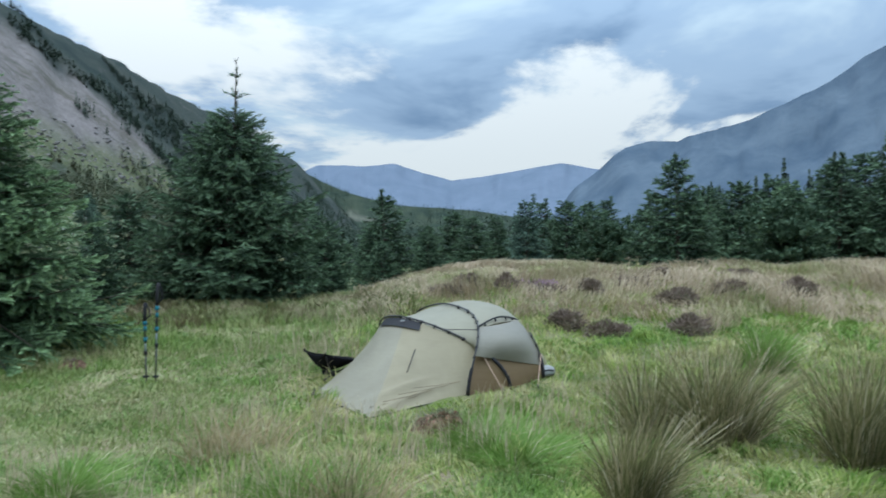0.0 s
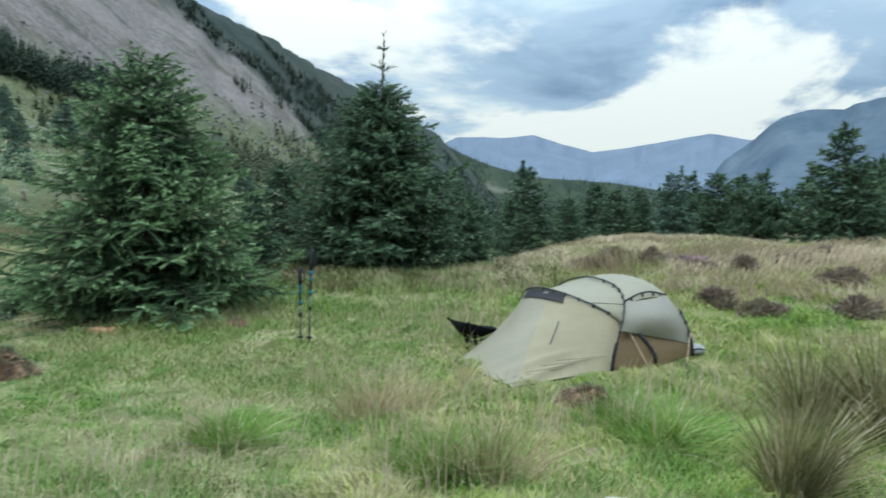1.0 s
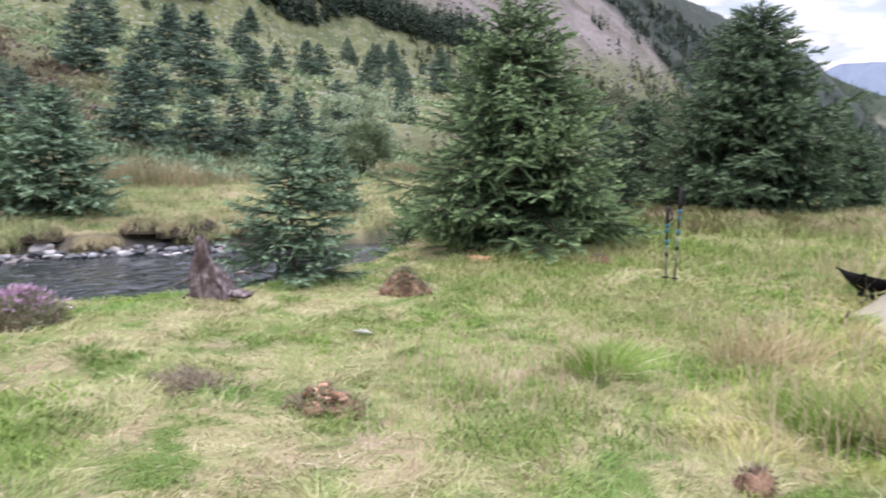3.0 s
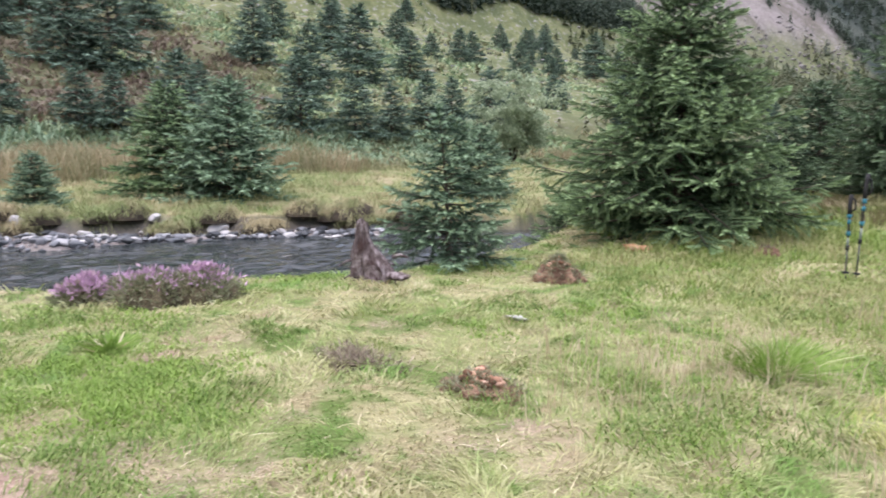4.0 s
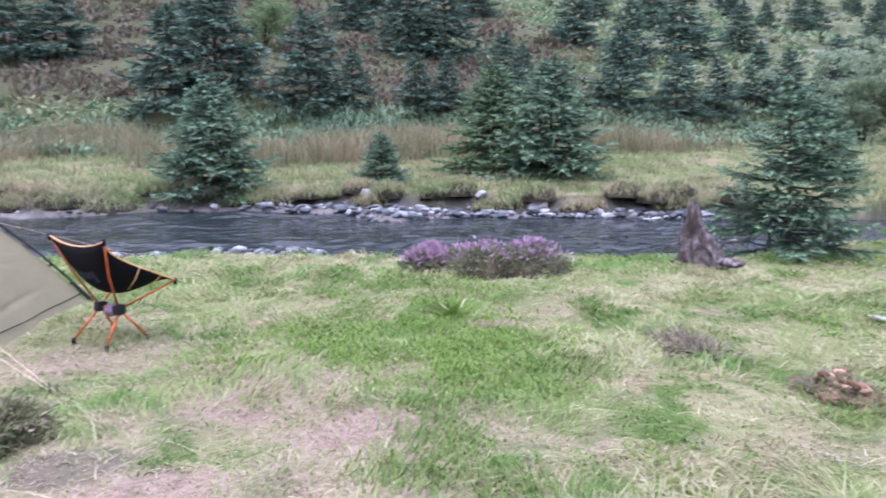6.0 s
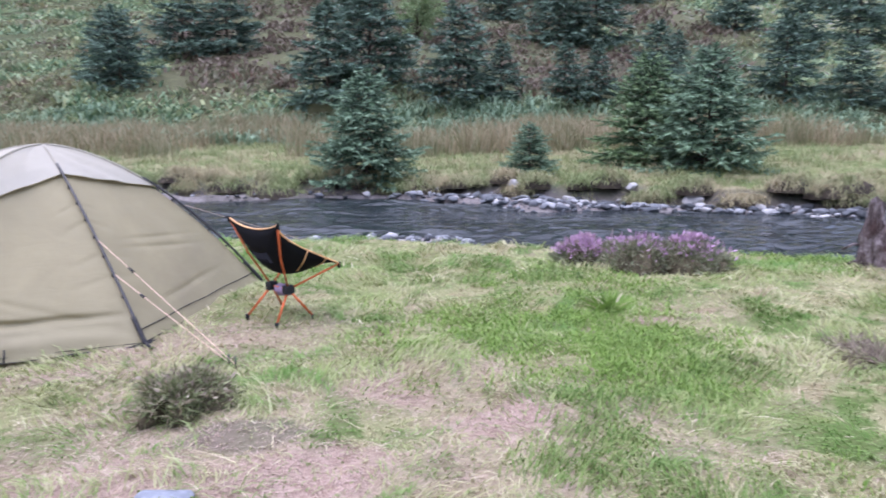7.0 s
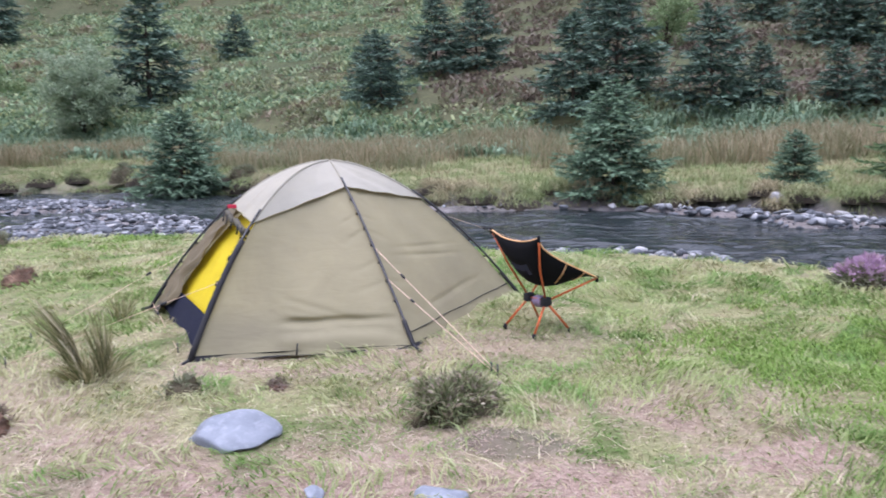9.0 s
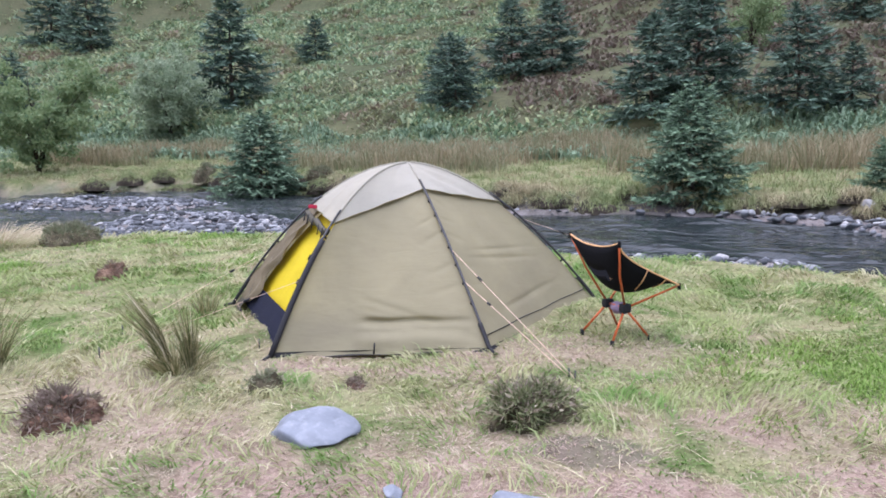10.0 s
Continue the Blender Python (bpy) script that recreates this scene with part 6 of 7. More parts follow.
# The sidewall's shade is put into this dark brown, not left to the lighting.
M_BROWN_SHADE = cloth("sidewall_shade_brown", (0.165, 0.115, 0.058), 0.6, 0.15)
M_YELLOW = cloth("yellow_inner_tent", (0.85, 0.64, 0.02), 0.6, 0.35)
M_NAVY = cloth("navy_groundsheet", (0.009, 0.011, 0.026), 0.85, 0.0)
M_NAVY.node_tree.nodes["Principled BSDF"].inputs["Specular IOR Level"].default_value = 0.2
M_WEB = plain("black_webbing", (0.022, 0.022, 0.026), 0.7)
M_POLE = plain("dark_pole_metal", (0.06, 0.06, 0.065), 0.35, 0.6)
M_CORD = plain("pink_white_cord", (0.66, 0.47, 0.36), 0.8)
M_RED = plain("red_tag_cloth", (0.55, 0.03, 0.07), 0.7)
M_BLACK = cloth("black_seat_mesh", (0.008, 0.008, 0.010), 0.9, 0.0)
M_BLACK.node_tree.nodes["Principled BSDF"].inputs["Specular IOR Level"].default_value = 0.12
M_EDGE = plain("orange_piping", (0.75, 0.42, 0.20), 0.7)
M_ORANGE = plain("orange_anodised_tube", (0.62, 0.14, 0.05), 0.35, 0.5)
M_RUBBER = plain("black_rubber", (0.02, 0.02, 0.022), 0.85)
M_SACK = cloth("purple_grey_stuff_sack", (0.26, 0.19, 0.28), 0.6, 0.0)
M_WHITE = cloth("white_bag", (0.38, 0.39, 0.40), 0.5, 0.2)
M_TEAL = plain("teal_grip", (0.02, 0.15, 0.20), 0.5)
M_STEEL = plain("pale_pole_section", (0.20, 0.24, 0.23), 0.4, 0.4)


def rope(a, b, radius=0.003, sag=0.0, n=6):
    a, b = Vector(a), Vector(b)
    return tube([a.lerp(b, i / n) - Vector((0, 0, sag * math.sin(math.pi * i / n))) for i in range(n + 1)], radius, 5)


def dome_tent():
    """Three-pole dome: six pole feet round a centre, fly panels between them, a roof cap, an open door onto a yellow inner tent."""
    cx, cy, hgt = -6.10, -2.70, 1.165
    feet = [(-5.62, -4.12), (-4.45, -3.06), (-4.87, -1.69), (-6.60, -1.22), (-7.75, -2.34), (-7.33, -3.71)]
    power = [1.95, 2.10, 1.22, 1.72, 1.9, 1.9]
    edge = [0.47, 0.41, 0.77, 0.52, 0.55, 0.55]           # how far up each pole the roof cap begins
    tent = new("dome_tent")
    tent.matrix_basis = pose(cx, cy, 0)
    zf = [place(x, y) for x, y in feet]

    def pole(i, f, out=0.0):
        x, y = feet[i % 6]
        dx, dy = cx - x, cy - y
        L = math.hypot(dx, dy)
        z0 = zf[i % 6]
        z = z0 + (hgt - z0) * (1 - (1 - f) ** power[i % 6])
        slope = (hgt - z0) * power[i % 6] * (1 - f) ** (power[i % 6] - 1)
        nrm = Vector((-dx / L * slope, -dy / L * slope, L)).normalized()
        return Vector((x + dx * f - cx, y + dy * f - cy, z)) + nrm * out

    def face(i, lo, hi, rows=110, cols=48, sag=0.035, out=0.0, u0=0.0, u1=1.0):
        """A skin between pole i and the next; lo and hi give the start and end on each pole."""
        got = []
        for r in range(rows + 1):
            row = []
            for c in range(cols + 1):
                u = u0 + (u1 - u0) * c / cols
                a = pole(i, lo[0] + (hi[0] - lo[0]) * r / rows, out)
                b = pole(i + 1, lo[1] + (hi[1] - lo[1]) * r / rows, out)
                p = a.lerp(b, u)
                v = r / rows
                inward = Vector((-p.x, -p.y, -0.25 * p.z))
                if inward.length > 0.02:
                    fold = 0.010 * math.sin(u * 17 + v * 9 + i) * math.sin(math.pi * u) * (1 - v)
                    pull = sag * math.sin(math.pi * u) * math.sin(math.pi * min(1, v * 0.9 + 0.05))
                    tuck = 0.0
                    if i == 1:      # slack folds that run down to the front foot, over a sagging band
                        for at_, rise_, deep in ((0.060, 0.34, 0.010), (0.050, 0.20, 0.012), (0.135, 0.02, 0.030), (0.055, 0.27, 0.007), (0.095, 0.01, 0.012)):
                            tuck += deep * math.exp(-((v - at_ - rise_ * (1 - u)) / 0.016) ** 2)
                        tuck -= 0.020 * math.exp(-((v - 0.07) / 0.04) ** 2)
                        tuck *= 1.15 * float(ease(np.array((u - 0.34) * 9))) * max(0.0, math.sin(math.pi * u)) ** 0.4
                    edge_u = (1 - u) if i == 1 else u if i == 2 else 1.0
                    if edge_u < 0.4:      # short creases pulled by the pole
                        tuck += 0.010 * math.exp(-((edge_u - 0.08) / 0.10) ** 2) * max(0.0, math.sin(v * 46 + edge_u * 14 + math.sin(v * 19))) ** 3 * math.sin(math.pi * v)
                    if i == 2:
                        for at_, rise_, deep in ((0.16, 0.10, 0.012), (0.40, -0.10, 0.012), (0.46, -0.05, 0.010)):
                            tuck += deep * math.exp(-((v - at_ - rise_ * (u - 0.5)) / 0.014) ** 2) * math.sin(math.pi * u) ** 2
                    p = p + inward.normalized() * (pull + fold + float(tuck))
                row.append(p)
            got.append(row)
        return got

    for i in (1, 2, 3, 4, 5):
        fly = part("fly_panel", sheet(face(i, (0.0, 0.0), (min(0.97, edge[i] + 0.1), min(0.97, edge[(i + 1) % 6] + 0.1)))), M_FLY, tent)
        hem = part("hem", sheet(face(i, (0.0, 0.0), (0.014, 0.014), 2, 14, 0.035, 0.004)), M_WEB, fly, "dark hem along the ground")
        if i == 1:
            continue
        stitch = [face(i, (0.055, 0.055), (0.06, 0.06), 1, 14, 0.035, 0.006)[0]]
        part("seam", tube(stitch[0], 0.0035, 4), M_WEB, fly, "dark seam above the hem")
    for i in range(6):
        part("roof_panel", sheet(face(i, (edge[i], edge[(i + 1) % 6]), (1.0, 1.0), 10, 14, 0.012, 0.018)), M_ROOF, tent, "pale sand roof cap")
        lip = face(i, (edge[i], edge[(i + 1) % 6]), (1.0, 1.0), 10, 14, 0.012, 0.02)[0]
        part("roof_binding", tube(lip, 0.005, 4), M_FLY, tent)
    for i in range(6):
        span = [k / 22 * min(1.0, edge[i] + 0.06) for k in range(23)]
        rod = part("pole", tube([pole(i, f, 0.028) for f in span], 0.009, 6), M_POLE, tent)
        for f in np.arange(0.10, edge[i], 0.085):
            p, q = pole(i, float(f), 0.0), pole(i, float(f), 0.034)
            part("pole_clip", tube([p, q], 0.009, 5), M_WEB, rod, "black plastic clip")
        sleeve = 0.34 if i == 1 else 0.10
        part("pole_sleeve", tube([pole(i, f * sleeve / 8, 0.022) for f in range(9)], 0.020 if i == 1 else 0.016, 8), M_WEB, tent, "black webbing sleeve")
        foot = pole(i, 0.0)
        part("peg_loop", tube([foot + Vector((0, 0, 0.03)), foot + Vector((foot.x, foot.y, 0)).normalized() * 0.09 + Vector((0, 0, 0.008))], 0.010, 5), M_WEB, tent)
    for i in range(6):
        part("roof_seam", tube([pole(i, edge[i] + (0.985 - edge[i]) * k / 12, 0.019) for k in range(13)], 0.008, 5), M_ROOF, tent)
    tab = pole(1, 0.0, 0.012).lerp(pole(2, 0.0, 0.012), 0.47)
    part("hem_strap", tube([tab, tab + Vector((-0.02, 0, 0.075))], 0.006, 5), M_WEB, tent)
    # open door: a strip of fly beside the far pole, the rest rolled up under the roof
    part("door_strip", sheet(face(0, (0.0, 0.0), (0.5, 0.44), 18, 5, 0.05, 0.0, 0.0, 0.10)), M_SHADE, tent, "olive door edge darkened for doorway shade")
    slack = []
    for r in range(25):
        v = r / 24
        a, b, row = pole(0, 0.04 + 0.42 * v, 0.01), pole(1, 0.04 + 0.36 * v, 0.01), []
        for c in range(13):
            u = c / 12 * (0.18 + 0.06 * v + 0.025 * math.sin(v * 17))
            q = a.lerp(b, u)
            row.append(q + Vector((-q.x, -q.y, 0)).normalized() * (0.05 * math.sin(math.pi * min(1, u)) + 0.026 * math.sin(c * 1.6 + v * 5) * c / 12 + 0.016 * math.sin(v * 23 + c)))
        slack.append(row)
    part("door_flap", sheet(slack), M_FLAP, tent, "crumpled brown door flap tied back")
    roll = [pole(0, 0.43, 0.0).lerp(pole(1, 0.37, 0.0), u) + Vector((0, 0, 0.02 * math.sin(u * 14))) for u in (0.04, 0.2, 0.36, 0.52, 0.68, 0.84, 0.97)]
    part("rolled_door", tube(roll, 0.026, 10), M_SHADE, tent, "rolled-up door flap")
    for u in (0.15, 0.3, 0.5, 0.75, 0.9):
        p = pole(0, 0.43, 0.05).lerp(pole(1, 0.37, 0.05), u)
        part("toggle", tube([p, p + Vector((0.01, -0.005, -0.04)), p + Vector((0.015, -0.01, -0.075))], 0.006, 5), M_WEB, tent)
    for f in (0.28, 0.2):
        p = pole(1, f, 0.03)
        part("toggle", tube([p, p + Vector((-0.01, -0.03, 0.0)), p + Vector((-0.01, -0.045, -0.03))], 0.006, 5), M_WEB, tent)
    p = pole(0, 0.46, 0.03).lerp(pole(1, 0.4, 0.03), 0.25)
    part("name_tag", block((0.012, 0.075, 0.03), p + Vector((0.02, 0, 0.03)), 0.004), M_RED, tent, "small red tag")
    # the inner tent, smaller and set back, with a dark floor tub
    skin, tub = [], []
    for r in range(11):
        f = r / 10
        row = []
        for s in range(37):
            i, u = divmod(s / 6, 1)
            a, b = pole(int(i), f), pole(int(i) + 1, f)
            p = a.lerp(b, u)
            row.append(Vector((p.x * 0.90, p.y * 0.90, 0.03 + p.z * 0.91)))
        skin.append(row)
    part("inner_tent", sheet(skin), M_YELLOW, tent, "bright yellow inner tent")
    for f in (0.0, 0.03, 0.06, 0.08):
        tub.append([Vector((q.x * 0.94, q.y * 0.94, 0.02 + q.z * 0.95)) for q in (pole(int(s // 6), f).lerp(pole(int(s // 6) + 1, f), s / 6 % 1) for s in range(37))])
    part("floor_tub", sheet(tub), M_NAVY, tent, "navy groundsheet tub")
    lap = face(0, (0.015, 0.015), (0.075, 0.075), 6, 14, 0.16, -0.05, 0.2, 0.98)
    part("porch_sheet", sheet(lap), M_NAVY, tent, "rumpled dark sheet in the doorway")

    def guy(i, f, end, name="guy_line"):
        a = pole(i, f, 0.03)
        e = Vector((end[0] - cx, end[1] - cy, place(*end) + 0.02))
        line = part(name, rope(a, e, 0.0028 if i == 2 else 0.0018), M_CORD, tent, "pinkish cord")
        q = a.lerp(e, 0.26)
        part("slider", tube([q, q.lerp(e, 0.045)], 0.009, 6), M_WEB, line)
        part("peg", tube([e + Vector((0, 0, 0.05)), e - Vector((0, 0, 0.06))], 0.005, 5), M_POLE, tent)

    guy(2, 0.42, (-4.40, -1.06))
    guy(2, 0.27, (-4.42, -1.10))
    guy(1, 0.20, (-4.10, -4.15))
    guy(0, 0.22, (-4.55, -4.35))
    guy(3, 0.40, (-8.3, -0.9))
    guy(0, 0.02, (-4.6, -3.25))
    return tagged(tent, "olive-sand dome tent with open door and yellow inner", "tent")


dome_tent()


def tunnel_tent():
    """A low tent on three hoops with a long sloping front porch."""
    cx, cy = -0.05, 8.3
    tent = new("hoop_tent")
    tent.matrix_basis = pose(cx, cy, 0)
    o = Vector((cx, cy, 0))

    def at(x, y, z=None):
        return Vector((x, y, place(x, y) if z is None else z)) - o

    # two crossing poles and a rear one: near foot, far foot, height, lean, bow
    hoops = [(at(0.57, 7.69), at(-0.81, 8.93), 0.652, Vector((-0.45, -0.22, 0)), 1.08),
             (at(0.14, 7.45), at(-0.81, 9.60), 0.697, Vector((0.384, -0.10, 0)), 0.78),
             (at(0.95, 8.12), at(0.23, 10.02), 0.654, Vector((-0.113, -0.118, 0)), 0.906)]

    def hoop(k, s, out=0.0):
        """Point on hoop k; s from 0 at the near foot to 1 at the far one."""
        a, b, h, lean, bow = hoops[k]
        t = math.pi * s
        m, half = (a + b) / 2, (a - b) / 2
        c, q = math.cos(t), max(0.0, math.sin(t))
        c = math.copysign(abs(c) ** bow, c)
        p = m + half * c + Vector((0, 0, h)) * q ** 0.86 + lean * q ** 1.6
        return p + (half.normalized() * c + Vector((0, 0, q))) * out

    n = 28

    def between(k, j, lo, hi, rows=8, sag=0.03):
        return [[hoop(k, lo + (hi - lo) * c / n).lerp(hoop(j, lo + (hi - lo) * c / n), r / rows) - Vector((0, 0, sag * math.sin(math.pi * r / rows) * math.sin(math.pi * (lo + (hi - lo) * c / n)))) for c in range(n + 1)] for r in range(rows + 1)]

    # porch: straight from the first hoop to the ground
    line = [(0.20, at(0.14, 7.45)), (0.47, at(-0.73, 6.70)), (0.80, at(-1.40, 7.48)), (1.0, at(-0.86, 8.97))]

    def skirt(s):
        for (s0, p0), (s1, p1) in zip(line, line[1:]):
            if s <= s1:
                return p0.lerp(p1, (s - s0) / (s1 - s0))
        return line[-1][1]

    def porch(lo, hi, cols):
        rows = []
        for r in range(41):
            v = r / 40
            row = []
            for c in range(cols + 1):
                s = lo + (hi - lo) * c / cols
                p = hoop(0, s).lerp(skirt(s), v)
                fold = 0.024 * max(-0.4, math.sin(v * 34 - s * 40)) * math.exp(-((s - 0.40) / 0.07) ** 2) * float(ease(np.array((v - 0.45) * 3)))
                row.append(p - Vector((0, 0, 0.035 * math.sin(math.pi * v) * math.sin(math.pi * s) - fold)))
            rows.append(row)
        return sheet(rows)

    front = part("porch_panel", porch(0.20, 0.47, 40), M_TAN, tent, "tan sloping porch side")
    part("porch_panel", porch(0.47, 1.0, 40), M_TAN_FACET, tent, "tan sloping porch front greyed as a shaded facet")
    part("side_wall", sheet([[hoop(0, 0.20 * c / 8).lerp(line[0][1].lerp(hoops[0][0], 1 - c / 8), r / 6) for c in range(9)] for r in range(7)]), M_BROWN_SHADE, tent, "sidewall coloured brown for its shade")
    part("hem", tube([skirt(0.2 + 0.8 * s / 40) + Vector((0, 0, 0.004)) for s in range(41)], 0.005, 5), M_WEB, front)
    a, b = hoop(0, 0.40).lerp(skirt(0.40), 0.34), hoop(0, 0.40).lerp(skirt(0.40), 0.60)
    part("zip", tube([a + Vector((0.02, -0.03, 0.02)), b + Vector((0.0, -0.03, 0.02))], 0.006, 5), M_WEB, front, "dark zip pull")
    # Crease shade drawn as thin dark brown tubes laid on the cloth.
    for q in range(4):
        s, v = 0.30 + 0.04 * q, 0.72 + 0.05 * q
        p0, p1 = hoop(0, s - 0.07).lerp(skirt(s - 0.07), v), hoop(0, s + 0.07).lerp(skirt(s + 0.07), min(0.98, v + 0.05))
        part("crease", tube([p0 + Vector((0, -0.012, 0.004)), p0.lerp(p1, 0.5) + Vector((0, -0.018, 0.0)), p1 + Vector((0, -0.012, 0.004))], 0.0025, 4), M_BROWN_SHADE, front, "pulled crease drawn as a dark shade line")
    band = [[hoop(0, 0.40 + 0.03 * s, 0.012).lerp(skirt(0.40 + 0.03 * s), v) for s in range(9)] for v in (0.0, 0.05, 0.10)]
    part("top_vent", sheet(band), M_WEB, tent, "black mesh vent under the hoop")
    p = hoop(0, 0.48, 0.02).lerp(skirt(0.48), 0.05)
    part("name_tag", block((0.045, 0.012, 0.02), p + Vector((0, -0.02, 0.01)), 0.003), M_WHITE, tent, "small pale tag")
    part("roof_panel", sheet(between(0, 1, 0.20, 0.84)), M_TAN_ROOF, tent, "pale tan roof")
    part("roof_panel", sheet(between(1, 2, 0.30, 0.80, 8, -0.05)), M_TAN_ROOF, tent, "pale tan roof")
    hood = [[hoop(1, 0.16 + 0.16 * v).lerp(hoop(2, 0.05 + 0.27 * v), u / 10) + Vector((0.08, -0.14, 0.0)) * math.sin(math.pi * u / 10) * math.sin(math.pi * (0.15 + 0.85 * (1 - v))) for u in range(11)] for v in (0, 0.2, 0.4, 0.6, 0.8, 1.0)]
    part("side_hood", sheet(hood), M_HOOD, tent, "bulging grey side hood")
    part("side_wall", sheet([[hoop(0, 0.20 * v).lerp(hoop(2, 0.06 * v), u / 8) for u in range(9)] for v in (0, 0.25, 0.5, 0.75, 1.0)]), M_BROWN_SHADE, tent, "sidewall coloured brown for its shade")
    part("side_wall", sheet(between(0, 1, 0.83, 1.0)), M_BROWN_SHADE, tent)
    part("side_wall", sheet(between(1, 2, 0.80, 1.0)), M_BROWN_SHADE, tent)
    rear = [at(0.99, 8.15), at(1.12, 9.0), at(0.33, 10.1)]
    end = [[hoop(2, c / n).lerp(rear[0].lerp(rear[1], c / n * 2) if c < n / 2 else rear[1].lerp(rear[2], c / n * 2 - 1), r / 6) for c in range(n + 1)] for r in range(7)]
    part("rear_panel", sheet(end), M_TAN, tent, "sloping rear panel")
    for k, run in ((0, 1.0), (1, 0.75), (2, 0.22)):
        rod = part("pole", tube([hoop(k, run * s / 40, 0.025) for s in range(41)], 0.010, 6), M_POLE, tent, "dark pole")
        for s in range(2, 21 if k < 2 else 9, 2):
            part("pole_clip", tube([hoop(k, s / 40, 0.0), hoop(k, s / 40, 0.038)], 0.012, 5), M_WEB, rod, "black plastic clip")
        part("pole_sleeve", tube([hoop(k, q * (0.02 if k else 0.035), 0.018) for q in range(6)], 0.018, 6), M_WEB, tent, "black webbing sleeve")
    arch = [hoop(1, 0.32).lerp(hoop(2, 0.32), u / 12) + Vector((0.0, -0.02, 0.07)) * math.sin(math.pi * u / 12) for u in range(13)]
    part("hood_edge", tube(arch, 0.009, 6), M_WEB, tent, "black edge of the hood")
    for u in (2, 5, 8, 10):
        part("toggle", tube([arch[u], arch[u] + Vector((0.01, -0.02, -0.035))], 0.010, 5), M_WEB, tent)
    part("roof_strap", rope(hoop(0, 0.33, 0.01), hoop(1, 0.30, 0.01), 0.004), M_WEB, tent)
    for a, e in ((hoop(0, 0.20, 0.03), at(0.50, 7.52)), (hoop(2, 0.10, 0.05), at(0.86, 7.72))):
        part("guy_line", rope(a, e + Vector((0, 0, 0.02)), 0.004), M_CORD, tent, "pale cord")
        part("peg", tube([e + Vector((0, 0, 0.06)), e - Vector((0, 0, 0.05))], 0.006, 5), M_POLE, tent)
    p = line[2][1]
    part("peg", tube([p + Vector((0.02, -0.02, 0.06)), p + Vector((-0.03, -0.06, -0.05))], 0.010, 5), M_WEB, tent)
    return tagged(tent, "low tan hoop tent with sloping porch and pale roof", "tent")


tunnel_tent()


def camp_chair(label, tubing, piping, sack, back_high=0.71, front_high=0.385, hub_high=0.225):
    """A light folding chair: crossed tube frame, sling seat. Forward is +y."""
    chair = new("camping_chair")
    back, front = [Vector((s * 0.275, -0.20, back_high)) for s in (-1, 1)], [Vector((s * 0.27, 0.31, front_high)) for s in (-1, 1)]
    feet = [Vector((-0.17, -0.16, 0.0)), Vector((0.17, -0.16, 0.0)), Vector((-0.17, 0.15, 0.0)), Vector((0.17, 0.15, 0.0))]
    hubs = [Vector((-0.095, 0.0, hub_high)), Vector((0.095, 0.0, hub_high))]

    def sling(u, v):
        """u across from -1 to 1, v from the back's top edge to the front of the seat."""
        w = (0.275 - 0.035 * math.sin(math.pi * v))
        y = -0.20 + 0.09 * math.sin(v * math.pi * 0.9) * -1 * (1 - v) + 0.51 * v ** 1.15
        rim = back_high + (front_high - back_high) * v
        low = (back_high - 0.05) - (back_high + 0.34) * v + (front_high + 0.415) * v * v
        z = low + (rim - low) * abs(u) ** 2.2
        return Vector((u * w, y, z))

    rows = [[sling(-1 + 2 * c / 16, r / 16) for c in range(17)] for r in range(17)]
    bm = sheet(rows)
    gone = [f for f in bm.faces if abs(f.calc_center_median().x) < 0.08 and 0.44 < f.calc_center_median().z < 0.50 and f.calc_center_median().y < -0.02]
    bmesh.ops.delete(bm, geom=gone, context="FACES")
    bmesh.ops.solidify(bm, geom=bm.faces[:], thickness=0.004)
    seat = part("seat", bm, M_BLACK, chair, "black mesh sling seat")
    rim = [sling(-1, r / 16) for r in range(16, -1, -1)] + [sling(-1 + 2 * c / 16, 0) for c in range(1, 16)] + [sling(1, r / 16) for r in range(17)]
    part("piping", tube(rim, 0.006, 5), piping, seat, "pale orange piping")
    for v in (0.62, 0.84):
        for s in (-1, 1):
            part("seam_tape", tube([sling(s, v) + Vector((s * 0.004, 0, 0)), sling(s * 0.8, v) + Vector((s * 0.006, 0, -0.006)), sling(s * 0.5, v) + Vector((0, 0, -0.007))], 0.005, 5), piping, seat)
    for s in (0, 1):
        for p in (back[s], front[s]):
            part("corner_pocket", tube([p + Vector((0, 0, 0.012)), p - Vector((0, 0, 0.03))], 0.011, 6), M_BLACK, seat)
        part("back_pole", tube([hubs[s], hubs[s].lerp(back[s], 0.5) + Vector((0, -0.02, 0)), back[s]], 0.0075, 7), tubing, chair)
        part("seat_pole", tube([hubs[s], front[s]], 0.0075, 7), tubing, chair)
        part("hub", block((0.055, 0.075, 0.06), hubs[s], 0.012), M_RUBBER, chair, "black plastic hub")
    part("cross_bar", tube([hubs[0], hubs[1]], 0.0085, 7), tubing, chair)
    for i, f in enumerate(feet):
        leg = part("leg", tube([hubs[i % 2], f + Vector((0, 0, 0.02))], 0.0085, 7), tubing, chair)
        part("rubber_foot", tube([f + Vector((0, 0, 0.035)), f - Vector((0, 0, 0.004))], 0.014, 7), M_RUBBER, leg, "black rubber foot")
    if sack:
        bm = bmesh.new()
        bmesh.ops.create_icosphere(bm, subdivisions=3, radius=1.0)
        for q in bm.verts:
            q.co = Vector((q.co.x * 0.09, q.co.y * 0.05, q.co.z * 0.04 + 0.008 * math.sin(q.co.x * 9)))
            q.co += Vector((0.0, 0.03, 0.205))
        part("stuff_sack", smooth_faces(bm), M_SACK, chair, "purple-grey stuff sack under the seat")
    return tagged(chair, label, "chair")


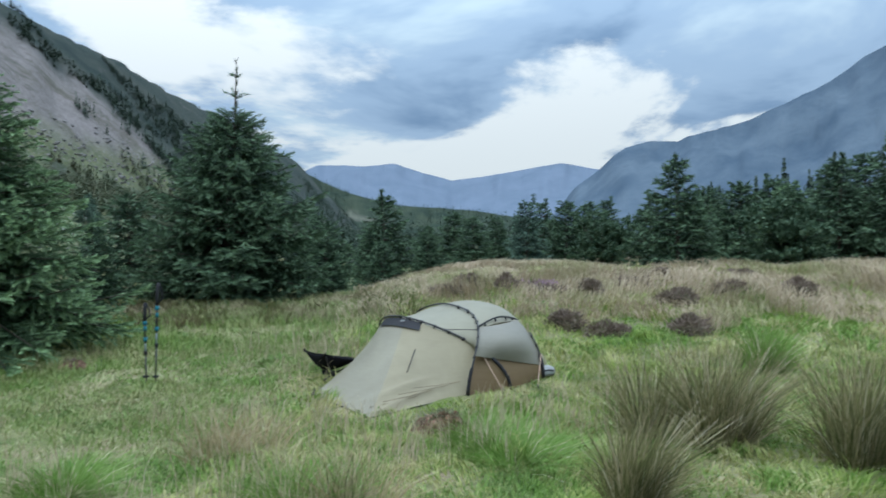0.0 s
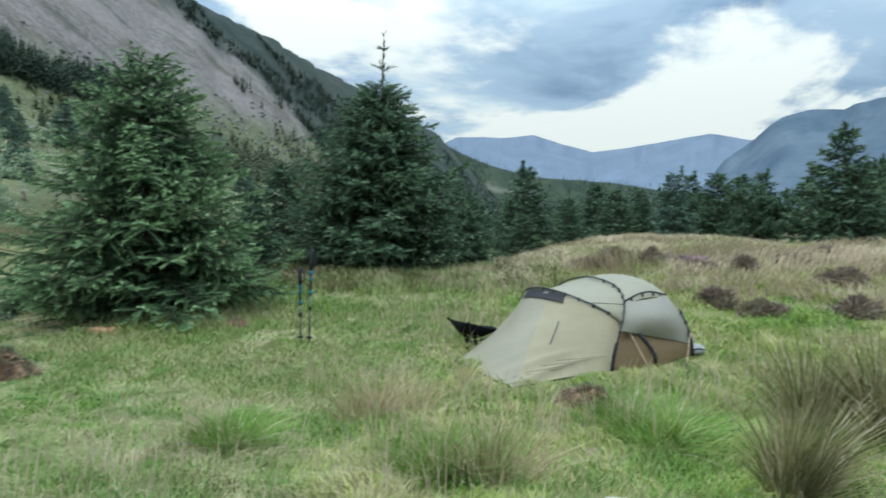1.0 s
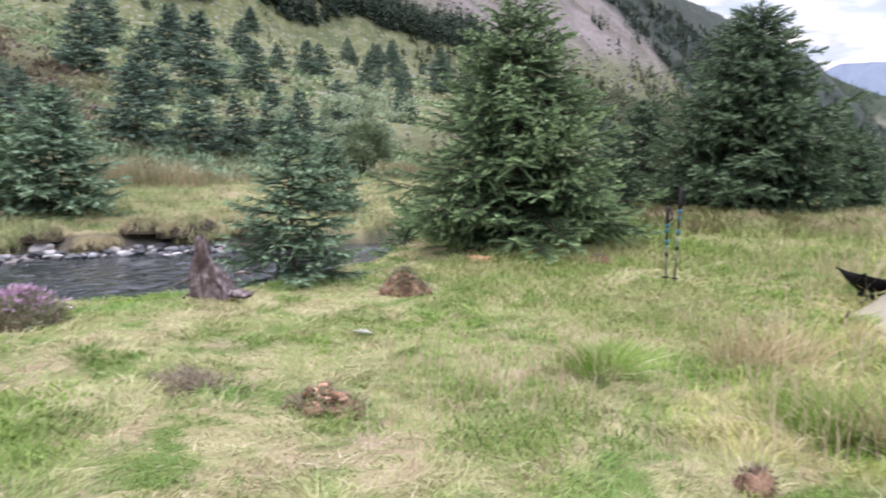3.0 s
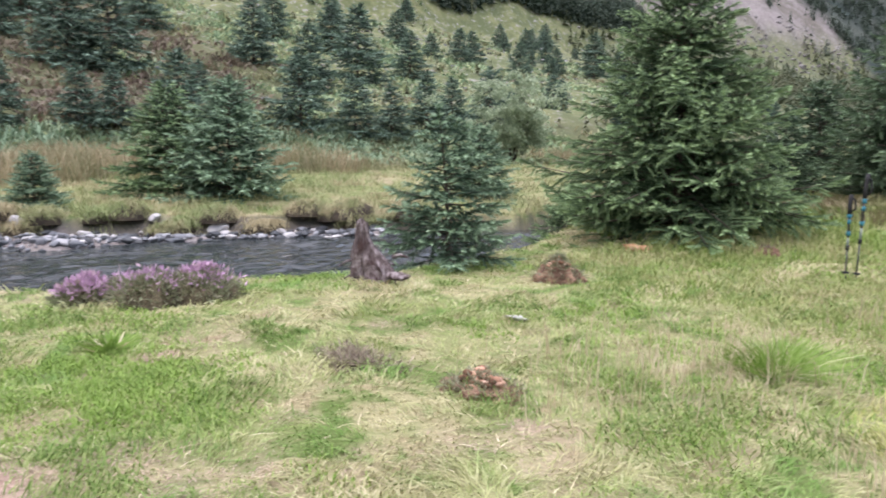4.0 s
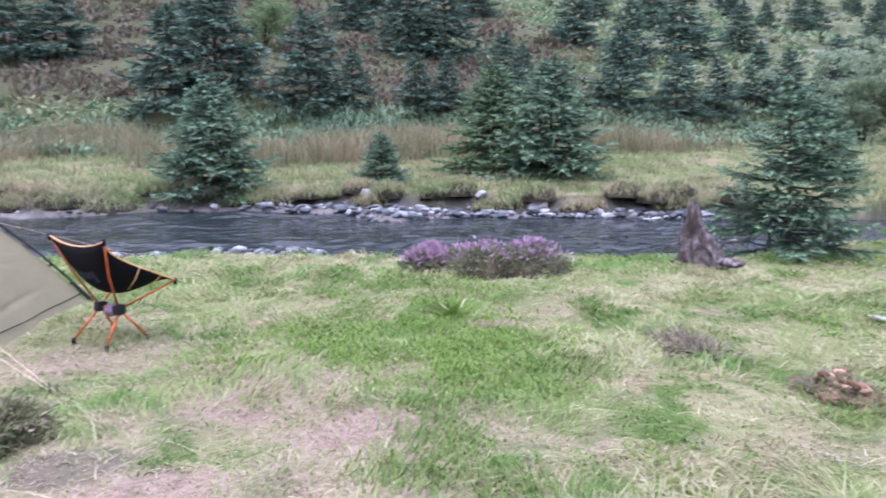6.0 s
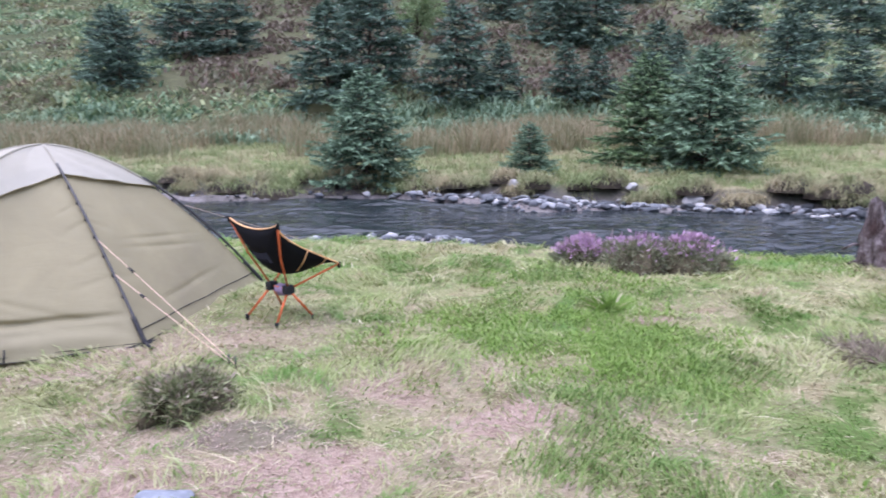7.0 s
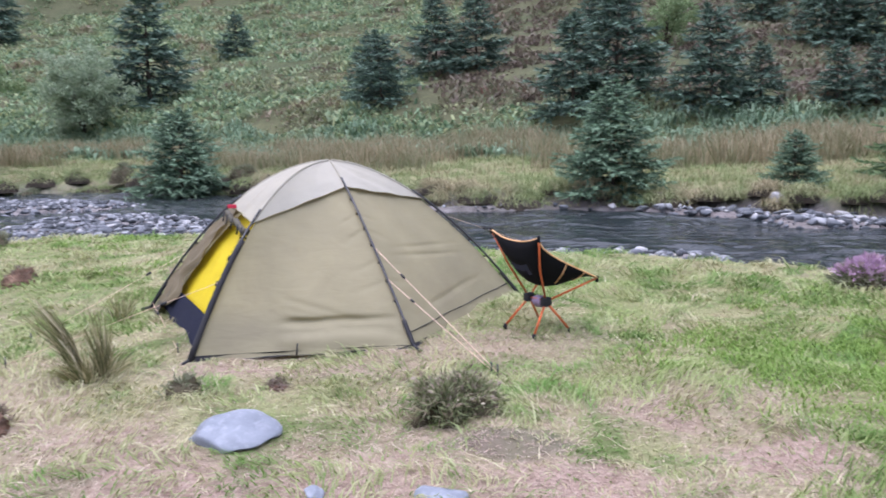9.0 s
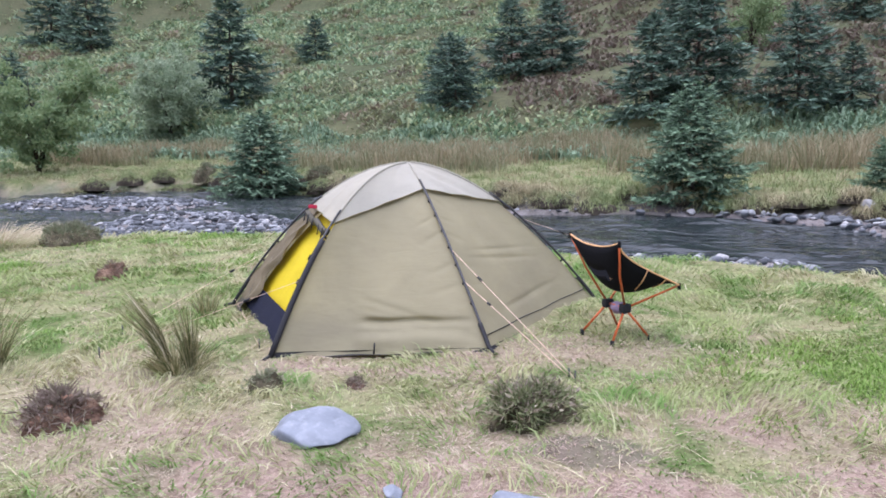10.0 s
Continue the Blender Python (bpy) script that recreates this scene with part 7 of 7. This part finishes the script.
x, y = -5.44, -0.93
camp_chair("black folding camp chair with orange tube legs on grass", M_ORANGE, M_EDGE, True).matrix_basis = pose(x, y, place(x, y), 0, 0, 43)
x, y = -1.36, 8.12
camp_chair("low black folding camp chair behind the hoop tent", M_POLE, M_BLACK, False, 0.36, 0.22, 0.075).matrix_basis = pose(x, y, place(x, y), 0, 0, -50) @ Matrix.Scale(0.86, 4)


def trekking_pole(x, y, height, lean, label):
    ob = new("trekking_pole")
    ob.matrix_basis = pose(x, y, place(x, y), lean[0], lean[1], 0)
    part("shaft", tube([(0, 0, -0.05), (0, 0, height * 0.36)], 0.009, 7), M_POLE, ob)
    part("middle_shaft", tube([(0, 0, height * 0.34), (0, 0, height * 0.52)], 0.011, 7), M_STEEL, ob, "pale grey printed section")
    part("upper_shaft", tube([(0, 0, height * 0.5), (0, 0, height * 0.8)], 0.0125, 7), M_POLE, ob)
    for f, wide in ((0.35, 0.019), (0.52, 0.022), (0.66, 0.019), (0.73, 0.024)):
        part("clamp", tube([(0, 0, height * f), (0, 0.004, height * f + 0.02), (0, 0, height * f + 0.045)], wide, 8), M_TEAL if f > 0.4 else M_RUBBER, ob, "teal clamp" if f > 0.4 else "")
    part("grip", tube([(0, 0, height * 0.78), (0, 0, height * 0.86), (0, 0.01, height * 0.95), (0, 0.03, height)], 0.022, 8), M_RUBBER, ob, "black foam grip")
    part("basket", tube([(0, 0, 0.06), (0, 0, 0.075)], 0.035, 10), M_RUBBER, ob)
    part("strap", tube([(0, 0.02, height), (0.03, 0.05, height * 0.93), (0.04, 0.04, height * 0.84), (0.0, 0.03, height * 0.80)], 0.009, 5), M_WEB, ob)
    return tagged(ob, label, "walking pole", "trekking poles in the grass")


trekking_pole(-3.33, 8.02, 0.86, (2, 0), "dark trekking pole with teal band stuck upright in grass")
trekking_pole(-3.24, 8.05, 1.08, (0, 1.5), "taller dark trekking pole with teal band stuck in grass")

# a pale bag against the hoop tent's end
bm = bmesh.new()
bmesh.ops.create_icosphere(bm, subdivisions=3, radius=1.0)
for q in bm.verts:
    q.co = Vector((q.co.x * 0.16, q.co.y * 0.10, max(-0.4, q.co.z) * 0.11 + 0.02 * math.sin(q.co.x * 11 + q.co.y * 7)))
bag = new("carrier_bag")
bag.matrix_basis = pose(1.00, 8.20, place(1.00, 8.20) + 0.05, 0, 0, 20) @ Matrix.Scale(0.62, 4)
part("bag", smooth_faces(bm), M_WHITE, bag)
part("band", tube([(-0.1, -0.085, 0.03), (0.0, -0.10, 0.05), (0.1, -0.085, 0.03)], 0.012, 5), M_WEB, bag, "dark printed stripe")
tagged(bag, "crumpled white bag beside the tent end", "bag")
bm = tube([(0, 0, 0), (0.10, 0.02, 0.012), (0.2, 0, 0.0)], 0.016, 6)
stick = new("bleached_stick")
stick.matrix_basis = pose(0.1, 3.95, place(0.1, 3.95) + 0.06, 0, 0, -30)
part("wood", bm, plain("bleached_wood", (0.6, 0.58, 0.54), 0.8), stick)
tagged(stick, "pale bleached stick lying on grass", "stick")
